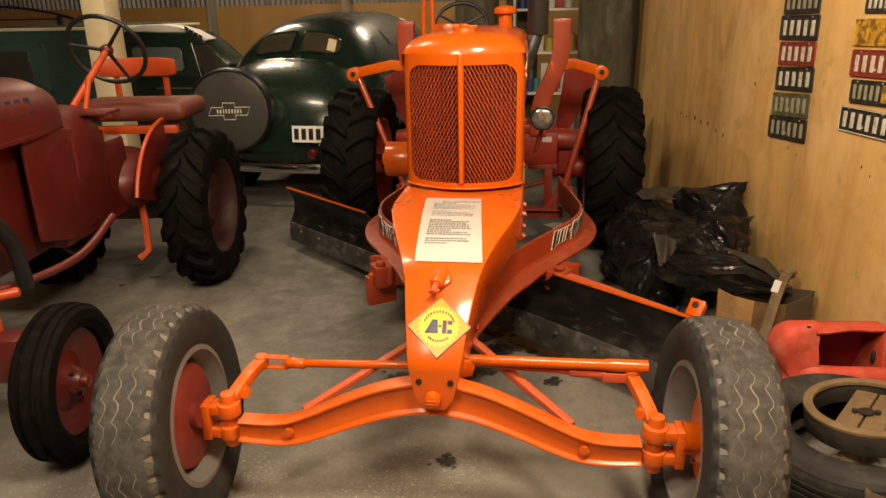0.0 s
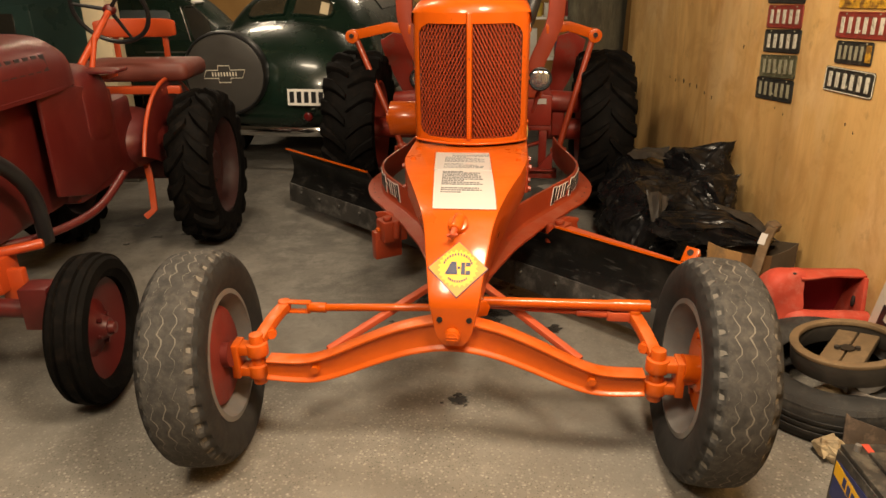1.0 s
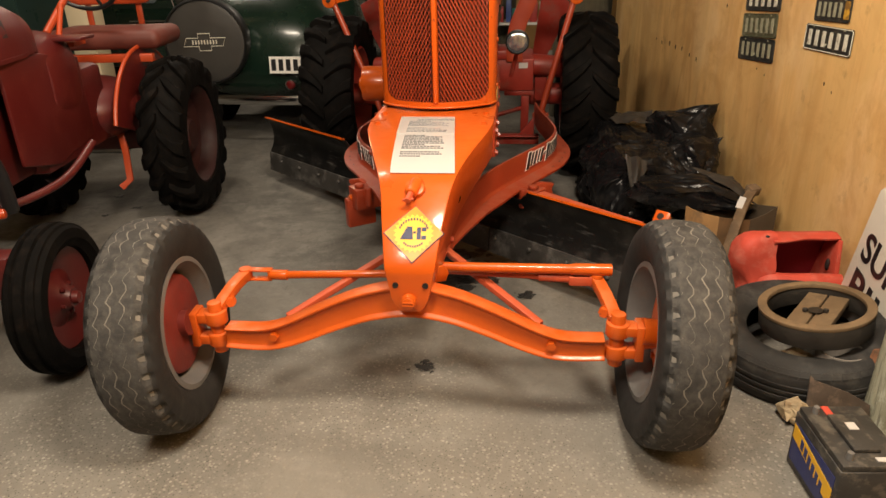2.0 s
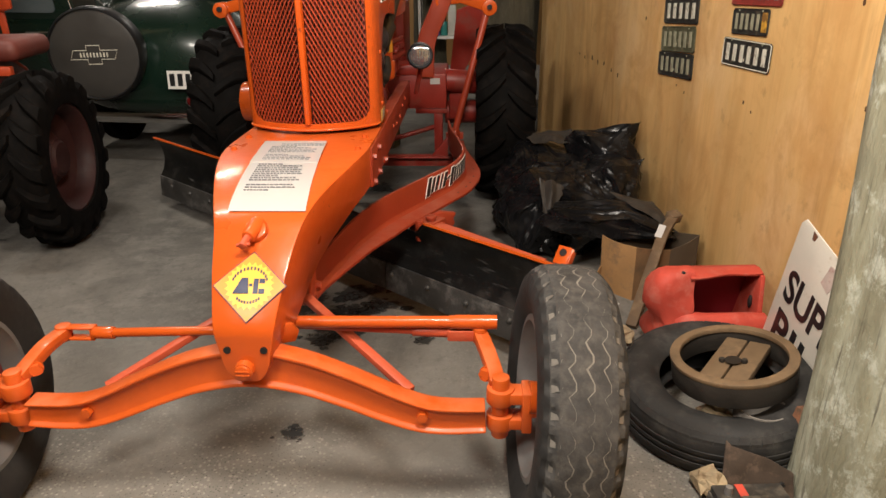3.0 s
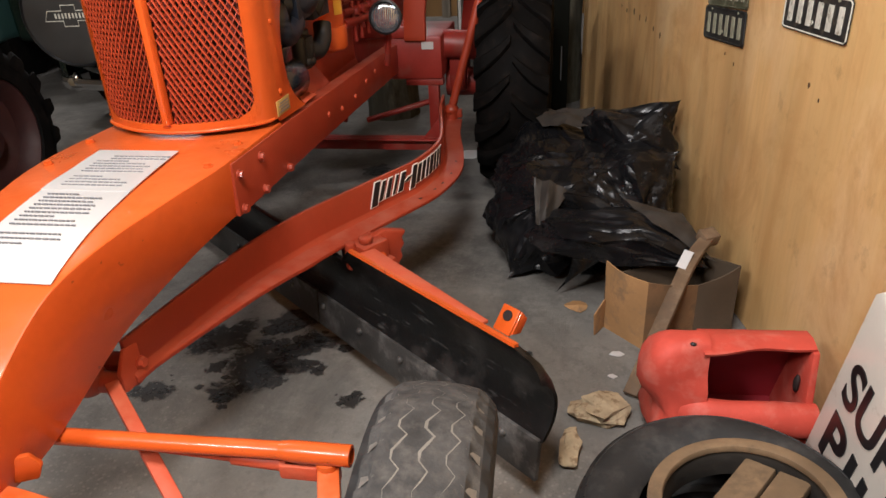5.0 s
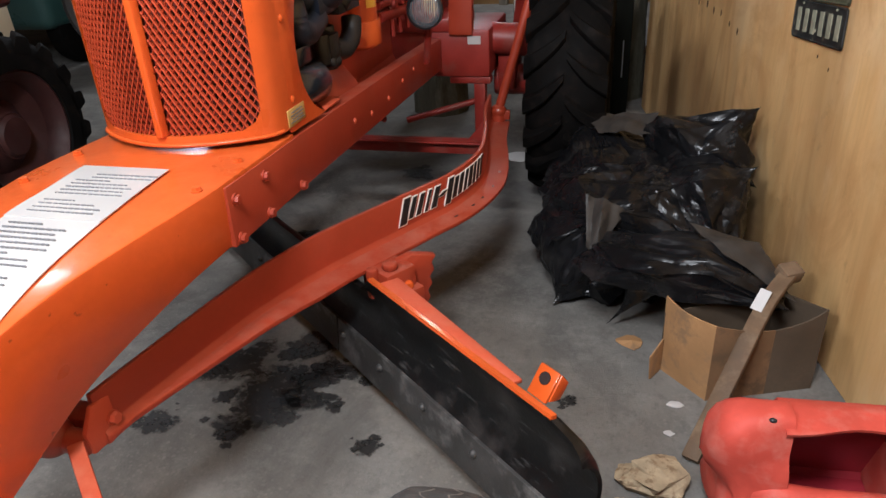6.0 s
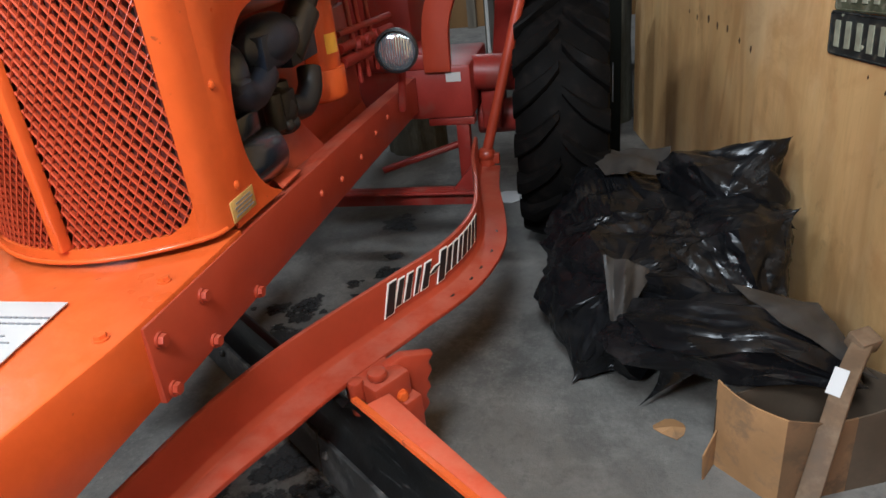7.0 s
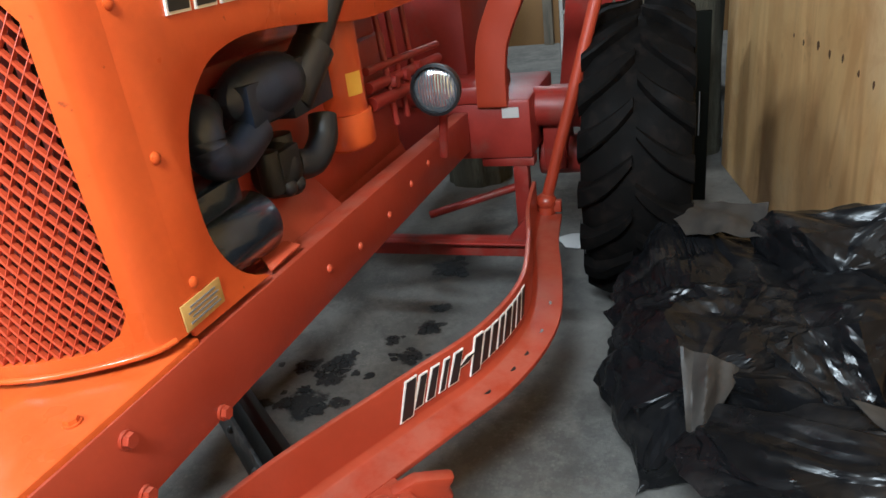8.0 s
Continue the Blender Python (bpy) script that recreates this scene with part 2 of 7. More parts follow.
# ---- building helpers ----
class Geo:
    """Vertices and faces of one part, in world metres."""

    def __init__(self):
        self.v, self.f, self.second = [], [], set()

    def add(self, verts, faces):
        n = len(self.v)
        self.v += [tuple(p) for p in verts]
        self.f += [tuple(i + n for i in q) for q in faces]
        return self

    def box(self, centre, size, turn=None):
        c, t = Vector(centre), (turn or Matrix.Identity(3))
        vs = [c + t @ Vector((sx * size[0] / 2, sy * size[1] / 2, sz * size[2] / 2)) for sx in (-1, 1) for sy in (-1, 1) for sz in (-1, 1)]
        return self.add(vs, [(0, 1, 3, 2), (4, 6, 7, 5), (0, 4, 5, 1), (2, 3, 7, 6), (0, 2, 6, 4), (1, 5, 7, 3)])

    def rings(self, rings, closed=True, caps=True, loop=False):
        n, m = len(rings[0]), len(rings)
        vs = [p for r in rings for p in r]
        fs = []
        for i in range(m if loop else m - 1):
            a, b = i * n, ((i + 1) % m) * n
            for j in range(n if closed else n - 1):
                k = (j + 1) % n
                fs.append((a + j, a + k, b + k, b + j))
        if caps and closed and not loop:
            fs.append(tuple(reversed(range(n))))
            fs.append(tuple(range((m - 1) * n, m * n)))
        return self.add(vs, fs)

    def rod(self, a, b, r, r2=None, n=16):
        a, b = Vector(a), Vector(b)
        r2 = r if r2 is None else r2
        q = (b - a).to_track_quat("Z", "Y").to_matrix()
        ring = lambda c, s: [c + q @ Vector((s * math.cos(2 * math.pi * k / n), s * math.sin(2 * math.pi * k / n), 0)) for k in range(n)]
        return self.rings([ring(a, r), ring(b, r2)])

    def sweep(self, pts, profile, up=(0, 0, 1), loop=False, closed=True, tall=None):
        """Carries a closed (side, up) profile along points."""
        pts, up = [Vector(p) for p in pts], Vector(up)
        rr, m = [], len(pts)
        for i, p in enumerate(pts):
            a = pts[(i - 1) % m] if (loop or i) else pts[i]
            b = pts[(i + 1) % m] if (loop or i < m - 1) else pts[i]
            t = (b - a).normalized()
            side = t.cross(up).normalized()
            u = side.cross(t).normalized()
            k = tall[i] if tall else 1.0
            rr.append([p + side * s + u * h * k for s, h in profile])
        return self.rings(rr, closed, True, loop)

    def pipe(self, pts, r, n=12, up=(0, 0, 1), loop=False):
        prof = [(r * math.cos(2 * math.pi * k / n), r * math.sin(2 * math.pi * k / n)) for k in range(n)]
        return self.sweep(pts, prof, up, loop)

    def lathe(self, profile, m, n=48, start=0.0, turn=2 * math.pi):
        """Turns an (r, h) profile about the local z axis of m; a profile that ends where it began closes on itself."""
        full = abs(turn - 2 * math.pi) < 1e-6
        steps = n if full else n + 1
        rr = []
        for k in range(steps):
            a = start + turn * k / n
            rr.append([m @ Vector((r * math.cos(a), r * math.sin(a), h)) for r, h in profile])
        return self.rings(rr, closed=True, caps=not full, loop=full)

    def prism(self, poly, m, depth):
        """A flat outline in the local xy plane of m, pulled along its z by depth."""
        n = len(poly)
        lo = [m @ Vector((x, y, 0)) for x, y in poly]
        hi = [m @ Vector((x, y, depth)) for x, y in poly]
        fs = [tuple(reversed(range(n))), tuple(range(n, 2 * n))]
        fs += [(i, (i + 1) % n, n + (i + 1) % n, n + i) for i in range(n)]
        return self.add(lo + hi, fs)

    def ball(self, centre, size, n=16, m=10, turn=None):
        t = turn or Matrix.Identity(3)
        rr = []
        for i in range(m + 1):
            a = math.pi * (0.02 + 0.96 * i / m)
            rr.append([Vector(centre) + t @ Vector((size[0] * math.sin(a) * math.cos(2 * math.pi * k / n), size[1] * math.sin(a) * math.sin(2 * math.pi * k / n), -size[2] * math.cos(a))) for k in range(n)])
        return self.rings(rr)

    def bolt(self, at, way, r=0.014, h=0.012):
        at, way = Vector(at), Vector(way).normalized()
        self.rod(at - way * 0.002, at + way * h * 0.3, r * 1.15, n=14)
        self.rod(at, at + way * h, r, r * 0.9, n=6)
        return self


def basis(origin, xa, ya):
    """A frame at origin with its x along xa and its y near ya."""
    x = Vector(xa).normalized()
    z = x.cross(Vector(ya)).normalized()
    y = z.cross(x)
    m = Matrix((x, y, z)).transposed().to_4x4()
    m.translation = Vector(origin)
    return m


def mesh_of(name, geo, mat, inverse=None, bevel=0.0, sharp=38, segments=2):
    bm = bmesh.new()
    vs = [bm.verts.new(inverse @ Vector(p) if inverse else p) for p in geo.v]
    for k, q in enumerate(geo.f):
        try:
            face = bm.faces.new([vs[i] for i in q])
            face.material_index = 1 if k in geo.second else 0
        except ValueError:
            pass
    bmesh.ops.recalc_face_normals(bm, faces=bm.faces)
    if bevel:
        es = [e for e in bm.edges if len(e.link_faces) == 2 and e.calc_face_angle(0) > radians(30)]
        bmesh.ops.bevel(bm, geom=es, offset=bevel, segments=segments, affect="EDGES", profile=0.5, clamp_overlap=True)
    me = bpy.data.meshes.new(name)
    bm.to_mesh(me)
    bm.free()
    me.polygons.foreach_set("use_smooth", [True] * len(me.polygons))
    me.set_sharp_from_angle(angle=radians(sharp))
    for m in (mat if isinstance(mat, (list, tuple)) else [mat]):
        me.materials.append(m)
    return me


PLACES = {}


def thing(name, at, label, category, group="", turn=0.0):
    """An empty at a thing's base, which holds its parts."""
    ob = new(name)
    ob.empty_display_size = 0.1
    ob.matrix_basis = pose(*at, 0, 0, turn)
    PLACES[ob.name] = ob.matrix_basis.copy()
    return tagged(ob, label, category, group)


def part(name, geo, mat, parent, label="", bevel=0.0, sharp=38, segments=2):
    """One mesh under a thing or under a part."""
    m = PLACES[parent.name]
    ob = new(name, mesh_of(name, geo, mat, m.inverted(), bevel, sharp, segments))
    ob.parent = parent
    PLACES[ob.name] = m
    return tagged(ob, label)


def solo(name, geo, mat, at, label, category, group="", kind="", bevel=0.0, sharp=38):
    """A thing of one mesh; its geometry is in world metres."""
    m = pose(*at)
    ob = new(name, mesh_of(name, geo, mat, m.inverted(), bevel, sharp))
    ob.matrix_basis = m
    PLACES[ob.name] = m
    return tagged(ob, label, category, group, kind)


def curve(pts, n=8):
    """A smooth line through points (Catmull-Rom)."""
    pts = [Vector(p) for p in pts]
    out = []
    for i in range(len(pts) - 1):
        p0, p1, p2, p3 = pts[max(i - 1, 0)], pts[i], pts[i + 1], pts[min(i + 2, len(pts) - 1)]
        for k in range(n):
            t = k / n
            out.append(0.5 * ((2 * p1) + (p2 - p0) * t + (2 * p0 - 5 * p1 + 4 * p2 - p3) * t * t + (3 * p1 - p0 - 3 * p2 + p3) * t ** 3))
    return out + [pts[-1]]


def flip(p):
    return (-p[0], *p[1:])


def lettering(name, text, m, height, mat, parent, depth=0.002, width=None, shear=0.0, bold=0.0):
    """Raised letters in the built-in font, laid into the xy plane of m."""
    cu = bpy.data.curves.new(name, "FONT")
    cu.body, cu.size, cu.extrude, cu.shear, cu.align_x, cu.align_y, cu.offset = text, height, depth / 2, shear, "CENTER", "CENTER", bold
    tmp = bpy.data.objects.new(name, cu)
    scene.collection.objects.link(tmp)
    me = bpy.data.meshes.new_from_object(tmp.evaluated_get(bpy.context.evaluated_depsgraph_get()))
    bpy.data.objects.remove(tmp)
    bpy.data.curves.remove(cu)
    xs = [v.co.x for v in me.vertices]
    k = width / (max(xs) - min(xs)) if width else 1.0
    me.transform(PLACES[parent.name].inverted() @ m @ Matrix.Diagonal((k, 1, 1, 1)))
    me.materials.append(mat)
    ob = new(name, me)
    ob.parent = parent
    PLACES[ob.name] = PLACES[parent.name]
    return ob


# ---- the building ----
CONCRETE = material("concrete", (0.165, 0.155, 0.138), 0.9, vary=0.25, scale=0.9, fine=220, bump=0.6, second=(0.12, 0.114, 0.104), amount=0.4, spread=0.35, spec=0.3)
rough_concrete(CONCRETE)
PLYWOOD = material("plywood", (0.86, 0.55, 0.21), 0.5, vary=0.10, scale=2.2, fine=40, bump=0.08, second=(0.70, 0.40, 0.13), amount=0.28, spread=0.3, stretch=(2.5, 2.5, 0.35))
ply_grain(PLYWOOD)
IRON = material("corrugated_iron", (0.17, 0.16, 0.145), 0.5, metal=0.4, vary=0.2, scale=2, bump=0.1)
LINING = material("yellow_board_lining", (0.27, 0.145, 0.04), 0.6, vary=0.2, scale=2, stretch=(1, 1, 0.4))
DARKWALL = material("dull_board", (0.13, 0.11, 0.085), 0.8, vary=0.2, scale=2)
OLDWOOD = material("weathered_timber", (0.20, 0.165, 0.12), 0.85, vary=0.35, scale=4, fine=70, bump=0.6, second=(0.09, 0.085, 0.06), amount=0.5, stretch=(3, 3, 0.4), spread=0.3)
CREAM = material("cream_paint", (0.62, 0.53, 0.36), 0.6, vary=0.08, scale=3)


def setting(name, geo, mat, label, category, bevel=0.0):
    ob = new(name, mesh_of(name, geo, mat, None, bevel))
    PLACES[ob.name] = Matrix.Identity(4)
    return tagged(ob, label, category, "", "structure")


def wall_x(y):
    return 1.635 - 0.19 * (y - 3.936)


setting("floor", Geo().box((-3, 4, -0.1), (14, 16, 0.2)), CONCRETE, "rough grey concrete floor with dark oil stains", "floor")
setting("ceiling", Geo().box((-3, 4, 3.75), (14, 16, 0.1)), DARKWALL, "dull unlined shed ceiling", "ceiling")
WALL_RIGHT = setting("wall_plywood", Geo().prism([(wall_x(-2.5), -2.5), (wall_x(-2.5) + 0.09, -2.5), (wall_x(6.75) + 0.09, 6.75), (wall_x(6.75), 6.75)], pose(0, 0, 0), 3.7),
                     PLYWOOD, "knotty varnished plywood wall hung with old plates", "wall", bevel=0.004)
setting("wall_front", Geo().box((-3, -3.05, 1.85), (14, 0.1, 3.7)), DARKWALL, "dull boarded wall", "wall")
setting("wall_left", Geo().box((-9.05, 4, 1.85), (0.1, 14, 3.7)), DARKWALL, "dull boarded wall", "wall")
setting("wall_far_right", Geo().box((3.05, 4, 1.85), (0.1, 14, 3.7)), DARKWALL, "dull boarded wall", "wall")
# back wall: board lining below, corrugated iron above
setting("wall_back", Geo().box((-3, 11.1, 0.8), (12, 0.12, 1.6)), LINING, "yellowed board lining on the back wall", "wall")
g = Geo()
xs = [-9 + 12 * k / 640 for k in range(641)]
ring = lambda z: [Vector((x, 11.05 + 0.012 * math.sin(x * 2 * math.pi / 0.076), z)) for x in xs]
g.rings([ring(1.6), ring(3.7)], closed=False)
setting("wall_back_upper", g, IRON, "bare corrugated iron above the lining", "wall")
g = Geo()
for x in (-6.3, -4.4, -2.4, -0.5):
    g.box((x, 10.98, 1.85), (0.1, 0.1, 3.7))
setting("trim_studs", g, OLDWOOD, "pale timber wall studs", "trim")


# ---- the grader ----
GRADER = thing("motor_grader", (0, 4, 0), "bright orange vintage motor grader with black blade, on concrete", "grader")


def side_pair(name, make, mat, parent, label="", bevel=0.0):
    """A part and its mirror image about the grader's axis."""
    for s in (1, -1):
        g = make(s)
        part(name, g, mat, parent, label, bevel)


# gooseneck: front face line and lower edge, with half widths
NECK = [
    (2.587, 0.425, 0.040, 2.63, 0.425), (2.589, 0.460, 0.066, 2.665, 0.455), (2.593, 0.525, 0.080, 2.70, 0.465),
    (2.600, 0.567, 0.088, 2.73, 0.473), (2.648, 0.630, 0.098, 2.78, 0.490), (2.700, 0.683, 0.108, 2.85, 0.520), (2.770, 0.738, 0.120, 2.92, 0.556),
    (2.842, 0.780, 0.138, 2.99, 0.593), (2.960, 0.808, 0.168, 3.08, 0.630), (3.120, 0.823, 0.205, 3.20, 0.668),
    (3.280, 0.827, 0.230, 3.30, 0.688), (3.400, 0.828, 0.236, 3.40, 0.690), (3.660, 0.824, 0.236, 3.66, 0.690)]



def neck_at(y):
    """Height and half width of the gooseneck's upper face at y."""
    for a, b in zip(tops, tops[1:]):
        if a.y <= y <= b.y:
            k = (y - a.y) / max(1e-6, b.y - a.y)
            return a.z + k * (b.z - a.z), a.x + k * (b.x - a.x)
    return NECK[-1][1], NECK[-1][2]




def narrow(y):
    """The nose is a little narrower on one side."""
    return 0.024 * min(1, max(0, (3.25 - y) / 0.45))


tops = curve([(w, y, z) for y, z, w, _, _ in NECK], 4)
lows = curve([(w, y, z) for _, _, w, y, z in NECK], 4)
g = Geo()
g.rings([[Vector((a.x, a.y, a.z)), Vector((b.x - 0.006, b.y, b.z)), Vector((-b.x + 0.006 + narrow(a.y), b.y, b.z)), Vector((-a.x + narrow(a.y), a.y, a.z))] for a, b in zip(tops, lows)])
part("gooseneck", g, ORANGE, GRADER, bevel=0.007)
g = Geo()
for x in (-0.045, 0.045):
    part("bolt_hole", Geo().rod((x + 0.014, 2.588, 0.514), (x + 0.014, 2.598, 0.514), 0.009, n=14), BLACK, GRADER)
g = Geo()
g.rod((0.008, 2.57, 0.463), (0.008, 2.62, 0.463), 0.024, n=20)
g.rod((0.008, 2.565, 0.463), (0.008, 2.60, 0.463), 0.020, n=8)
g.box((0.008, 2.566, 0.468), (0.034, 0.008, 0.005)).box((0.008, 2.566, 0.458), (0.034, 0.008, 0.005))
part("pivot_pin", g, ORANGE, GRADER, bevel=0.002)
# towing pin boss on the nose
g = Geo()
n = Vector((0, -0.62, 0.78)).normalized()
c = Vector((0.012, 2.784, 0.744))
g.rod(c - n * 0.03, c + n * 0.020, 0.036, 0.030, n=20)
g.rod(c + Vector((0.005, 0.02, 0.02)), c + Vector((-0.008, -0.045, 0.005)), 0.022, 0.017)
part("starting_crank_boss", g, ORANGE, GRADER, bevel=0.004)
g = Geo()
g.rod(c + Vector((-0.008, -0.04, 0.006)), c + Vector((-0.014, -0.078, -0.006)), 0.010, n=12)
g.rod(c + Vector((-0.030, -0.070, -0.006)), c + Vector((0.004, -0.070, -0.002)), 0.005, n=8)
part("crank_dog", g, DUSTY, GRADER, bevel=0.001)
for s in (1, -1):
    g = Geo()
    for y in (3.30, 3.46):
        part("top_bolt", Geo().bolt((s * 0.20, y, 0.828), (0, 0, 1), 0.010, 0.008), ORANGE, GRADER)


g = Geo().prism([(-0.030, -0.022), (0.022, -0.026), (0.034, 0.002), (0.018, 0.028), (-0.028, 0.030)], basis((0.084, 2.700, 0.502), (0.86, 0.5, 0), (0, 0, 1)), 0.014)
part("side_lug", g, ORANGE, GRADER, bevel=0.004)

# frame rails: channels that carry the engine
for s in (1, -1):
    g = Geo()
    prof = [(0, -0.065), (0, 0.065), (-0.05, 0.065), (-0.05, 0.053), (-0.012, 0.053), (-0.012, -0.053), (-0.05, -0.053), (-0.05, -0.065)]
    prof = [(s * a, b) for a, b in prof]
    g.sweep([(s * 0.239, 3.335, 0.755), (s * 0.238, 3.7, 0.748), (s * 0.225, 4.4, 0.718), (s * 0.212, 5.15, 0.682)], prof)
    part("frame_rail", g, FRAME, GRADER, "orange-red channel with a dusty top flange", bevel=0.003)
    for y, z in ((3.36, 0.786), (3.356, 0.702), (3.487, 0.786), (3.485, 0.700), (3.655, 0.695)):
        part("rail_bolt", Geo().bolt((s * 0.240, y, z), (s, 0, 0), 0.011, 0.011), FRAME, GRADER)
    for y in (4.05, 4.2, 4.38, 4.55, 4.7):
        z = 0.748 - 0.043 * (y - 3.7)
        part("rivet", Geo().ball((s * (0.2385 - 0.0185 * (y - 3.7)), y, z + 0.02 * math.sin(7 * y)), (0.006, 0.009, 0.009), 10, 6), DUSTY, GRADER)


# radiator shell and hood
def shell_y(x):
    return 3.50 + 1.9 * x * x


def arch(j, n=28):
    """Outline of the hood from one side over the top to the other."""
    a = -math.pi / 2 + math.pi * j / n
    s, c = math.sin(a), math.cos(a)
    return 0.238 * math.copysign(abs(s) ** 0.55, s), 1.30 + 0.118 * max(c, 0) ** 0.6


g = Geo()
TURN = [0.211, 0.2175, 0.2235, 0.2285, 0.2320, 0.2342, 0.2352]
cols = [-x for x in reversed(TURN)] + [-0.205] + [-0.18 + 0.03 * k for k in range(13)] + [0.205] + TURN
rows = [0.838, 0.862, 0.885, 1.0, 1.1, 1.2, 1.285, 1.305, 1.345]
nc = len(cols)
CORNER = {0.211: 3.586, 0.2175: 3.592, 0.2235: 3.600, 0.2285: 3.611, 0.2320: 3.624, 0.2342: 3.640, 0.2352: 3.662}


def shell_front(x):
    """Depth of the shell's skin at x, with its corners turned back into the hood's sides."""
    return CORNER[abs(x)] if abs(x) in CORNER else shell_y(x)


vs = [Vector((x, shell_front(x), z)) for z in rows for x in cols]
fs = []
for i in range(len(rows) - 1):
    for j in range(nc - 1):
        opening = 1 <= i <= 6 and 7 <= j <= nc - 9
        if not opening:
            fs.append((i * nc + j, i * nc + j + 1, (i + 1) * nc + j + 1, (i + 1) * nc + j))
g.add(vs, fs)
# rounded lower corners of the opening
for s in (1, -1):
    for zc, dz in ((0.862, 1), (1.305, -1)):
        poly = [(0.205, zc), (0.205, zc + dz * 0.04), (0.193, zc + dz * 0.016), (0.165, zc)]
        g.add([Vector((s * x, shell_y(x), z)) for x, z in poly], [(0, 1, 2, 3)])
# returns of the opening
path = [(x, 0.862) for x in cols[7:-7]] + [(0.205, z) for z in (1.0, 1.15, 1.305)] + [(x, 1.305) for x in reversed(cols[7:-7])] + [(-0.205, z) for z in (1.15, 1.0)]
g.rings([[Vector((x, shell_y(x), z)) for x, z in path], [Vector((x, shell_y(x) + 0.014, z)) for x, z in path]], caps=False)
SHELL = part("radiator_shell", g, ORANGE, GRADER, sharp=50)
lip = [(x, shell_front(x) - 0.003, 0.842) for x in cols]
part("rolled_lip", Geo().pipe(lip[2:-2], 0.0045, 10), ORANGE, SHELL)
g = Geo()
n = 28
rr = []
for k in range(7):
    t = k / 6
    row = []
    for j in range(n + 1):
        x, z = arch(j)
        y = shell_y(x) + 0.13 * (1 - math.cos(t * math.pi / 2))
        row.append(Vector((x, y, min(z, 1.343 + (z - 1.343) * math.sin(t * math.pi / 2)) if z > 1.343 else z)))
    rr.append(row)
for y in (3.78, 4.1, 4.45, 4.72):
    rr.append([Vector((arch(j)[0], y, arch(j)[1])) for j in range(n + 1)])
rr.append([Vector((arch(j)[0] * 0.8, 4.80, 1.24 + (arch(j)[1] - 1.24) * 0.85)) for j in range(n + 1)])
g.rings(rr, closed=False)
part("hood", g, ORANGE, GRADER, sharp=60)
for s in (1, -1):
    edge = curve([(3.86, 0.818, 0), (3.79, 0.86, 0), (3.745, 0.93, 0), (3.738, 1.02, 0), (3.762, 1.10, 0), (3.81, 1.153, 0), (3.87, 1.18, 0), (3.97, 1.19, 0), (4.17, 1.175, 0), (4.40, 1.15, 0), (4.75, 1.15, 0)], 5)
    poly = [(3.655, 0.826)] + [(p.x, p.y) for p in edge] + [(4.75, 1.335), (3.655, 1.345)]
    m = Matrix(((0, 0, s, s * 0.226), (1, 0, 0, 0), (0, 1, 0, 0), (0, 0, 0, 1)))
    part("hood_side", Geo().prism(poly, m, 0.009), ORANGE, GRADER, bevel=0.003)
    g = Geo()
    for y, z in ((3.68, 0.90), (3.68, 1.08), (3.68, 1.27), (3.86, 1.26)):
        part("side_screw", Geo().ball((s * 0.236, y, z), (0.005, 0.009, 0.009), 10, 6), ORANGE, GRADER)
GRILLE = material("grille_orange_red", (0.40, 0.056, 0.014), 0.36, vary=0.12, scale=6, bump=0.1)
for k in range(9):
    for mat, grow, deep in ((WHITE, 0.004, 0.002), (BLACK, 0.0, 0.0035)):
        y = 3.80 + 0.062 * k
        quad = [(y - 0.022 - grow, 1.246 - grow), (y + 0.022 + grow, 1.246 - grow), (y + 0.034 + grow, 1.315 + grow), (y - 0.010 - grow, 1.315 + grow)]
        part("decal", Geo().prism(quad, Matrix(((0, 0, 1, 0.2345), (1, 0, 0, 0), (0, 1, 0, 0), (0, 0, 0, 1))), 0.002 + deep), mat, GRADER)
# expanded-metal grille in two halves, with a centre bar
for s in (1, -1):
    g = Geo()
    pitch, tall, w = 0.0138, 0.027, 0.0011
    strand = lambda x, k: Vector((s * x, shell_y(x) + 0.006 + 0.003 * k, 0))
    for i in range(-18, 34):
        for d in (1, -1):
            pts = []
            for k in range(0, 33):
                z = 0.862 + 0.443 * k / 32
                x = 0.012 + pitch * i + d * (z - 0.862) * pitch / tall
                pts.append((x, z))
            seg = []
            for x, z in pts + [(99, 0)]:
                if 0.012 <= x <= 0.206:
                    seg.append((x, z))
                elif len(seg) > 1:
                    rr = []
                    for a, b in seg:
                        o = Vector((s * a, shell_y(a) + (0.004 if d > 0 else 0.0046), b))
                        sx = s * w
                        rr.append([o + Vector((-sx, 0, -0.001)), o + Vector((sx, 0.001, 0.001)), o + Vector((sx, 0.0075, 0.001)), o + Vector((-sx, 0.0065, -0.001))])
                    g.rings(rr)
                    seg = []
                else:
                    seg = []
    part("grille", g, GRILLE, GRADER, "orange expanded-metal mesh", sharp=60)
g = Geo().sweep([(0, 3.497, 0.862), (0, 3.497, 1.345)], [(-0.014, -0.012), (0.014, -0.012), (0.008, 0.008), (-0.008, 0.008)], up=(0, -1, 0))
part("centre_bar", g, ORANGE, GRADER, bevel=0.003)
g = Geo()
rr = []
for x in [-0.2 + 0.02 * k for k in range(21)]:
    rr.append([Vector((x, shell_y(x) + 0.035, 0.85)), Vector((x, shell_y(x) + 0.035, 1.31))])
g.rings(rr, closed=False)
CORE = material("radiator_core", (0.014, 0.005, 0.004), 0.7, vary=0.4, scale=30)
FINRED = material("dull_fin_red", (0.095, 0.012, 0.006), 0.6, vary=0.2, scale=20)
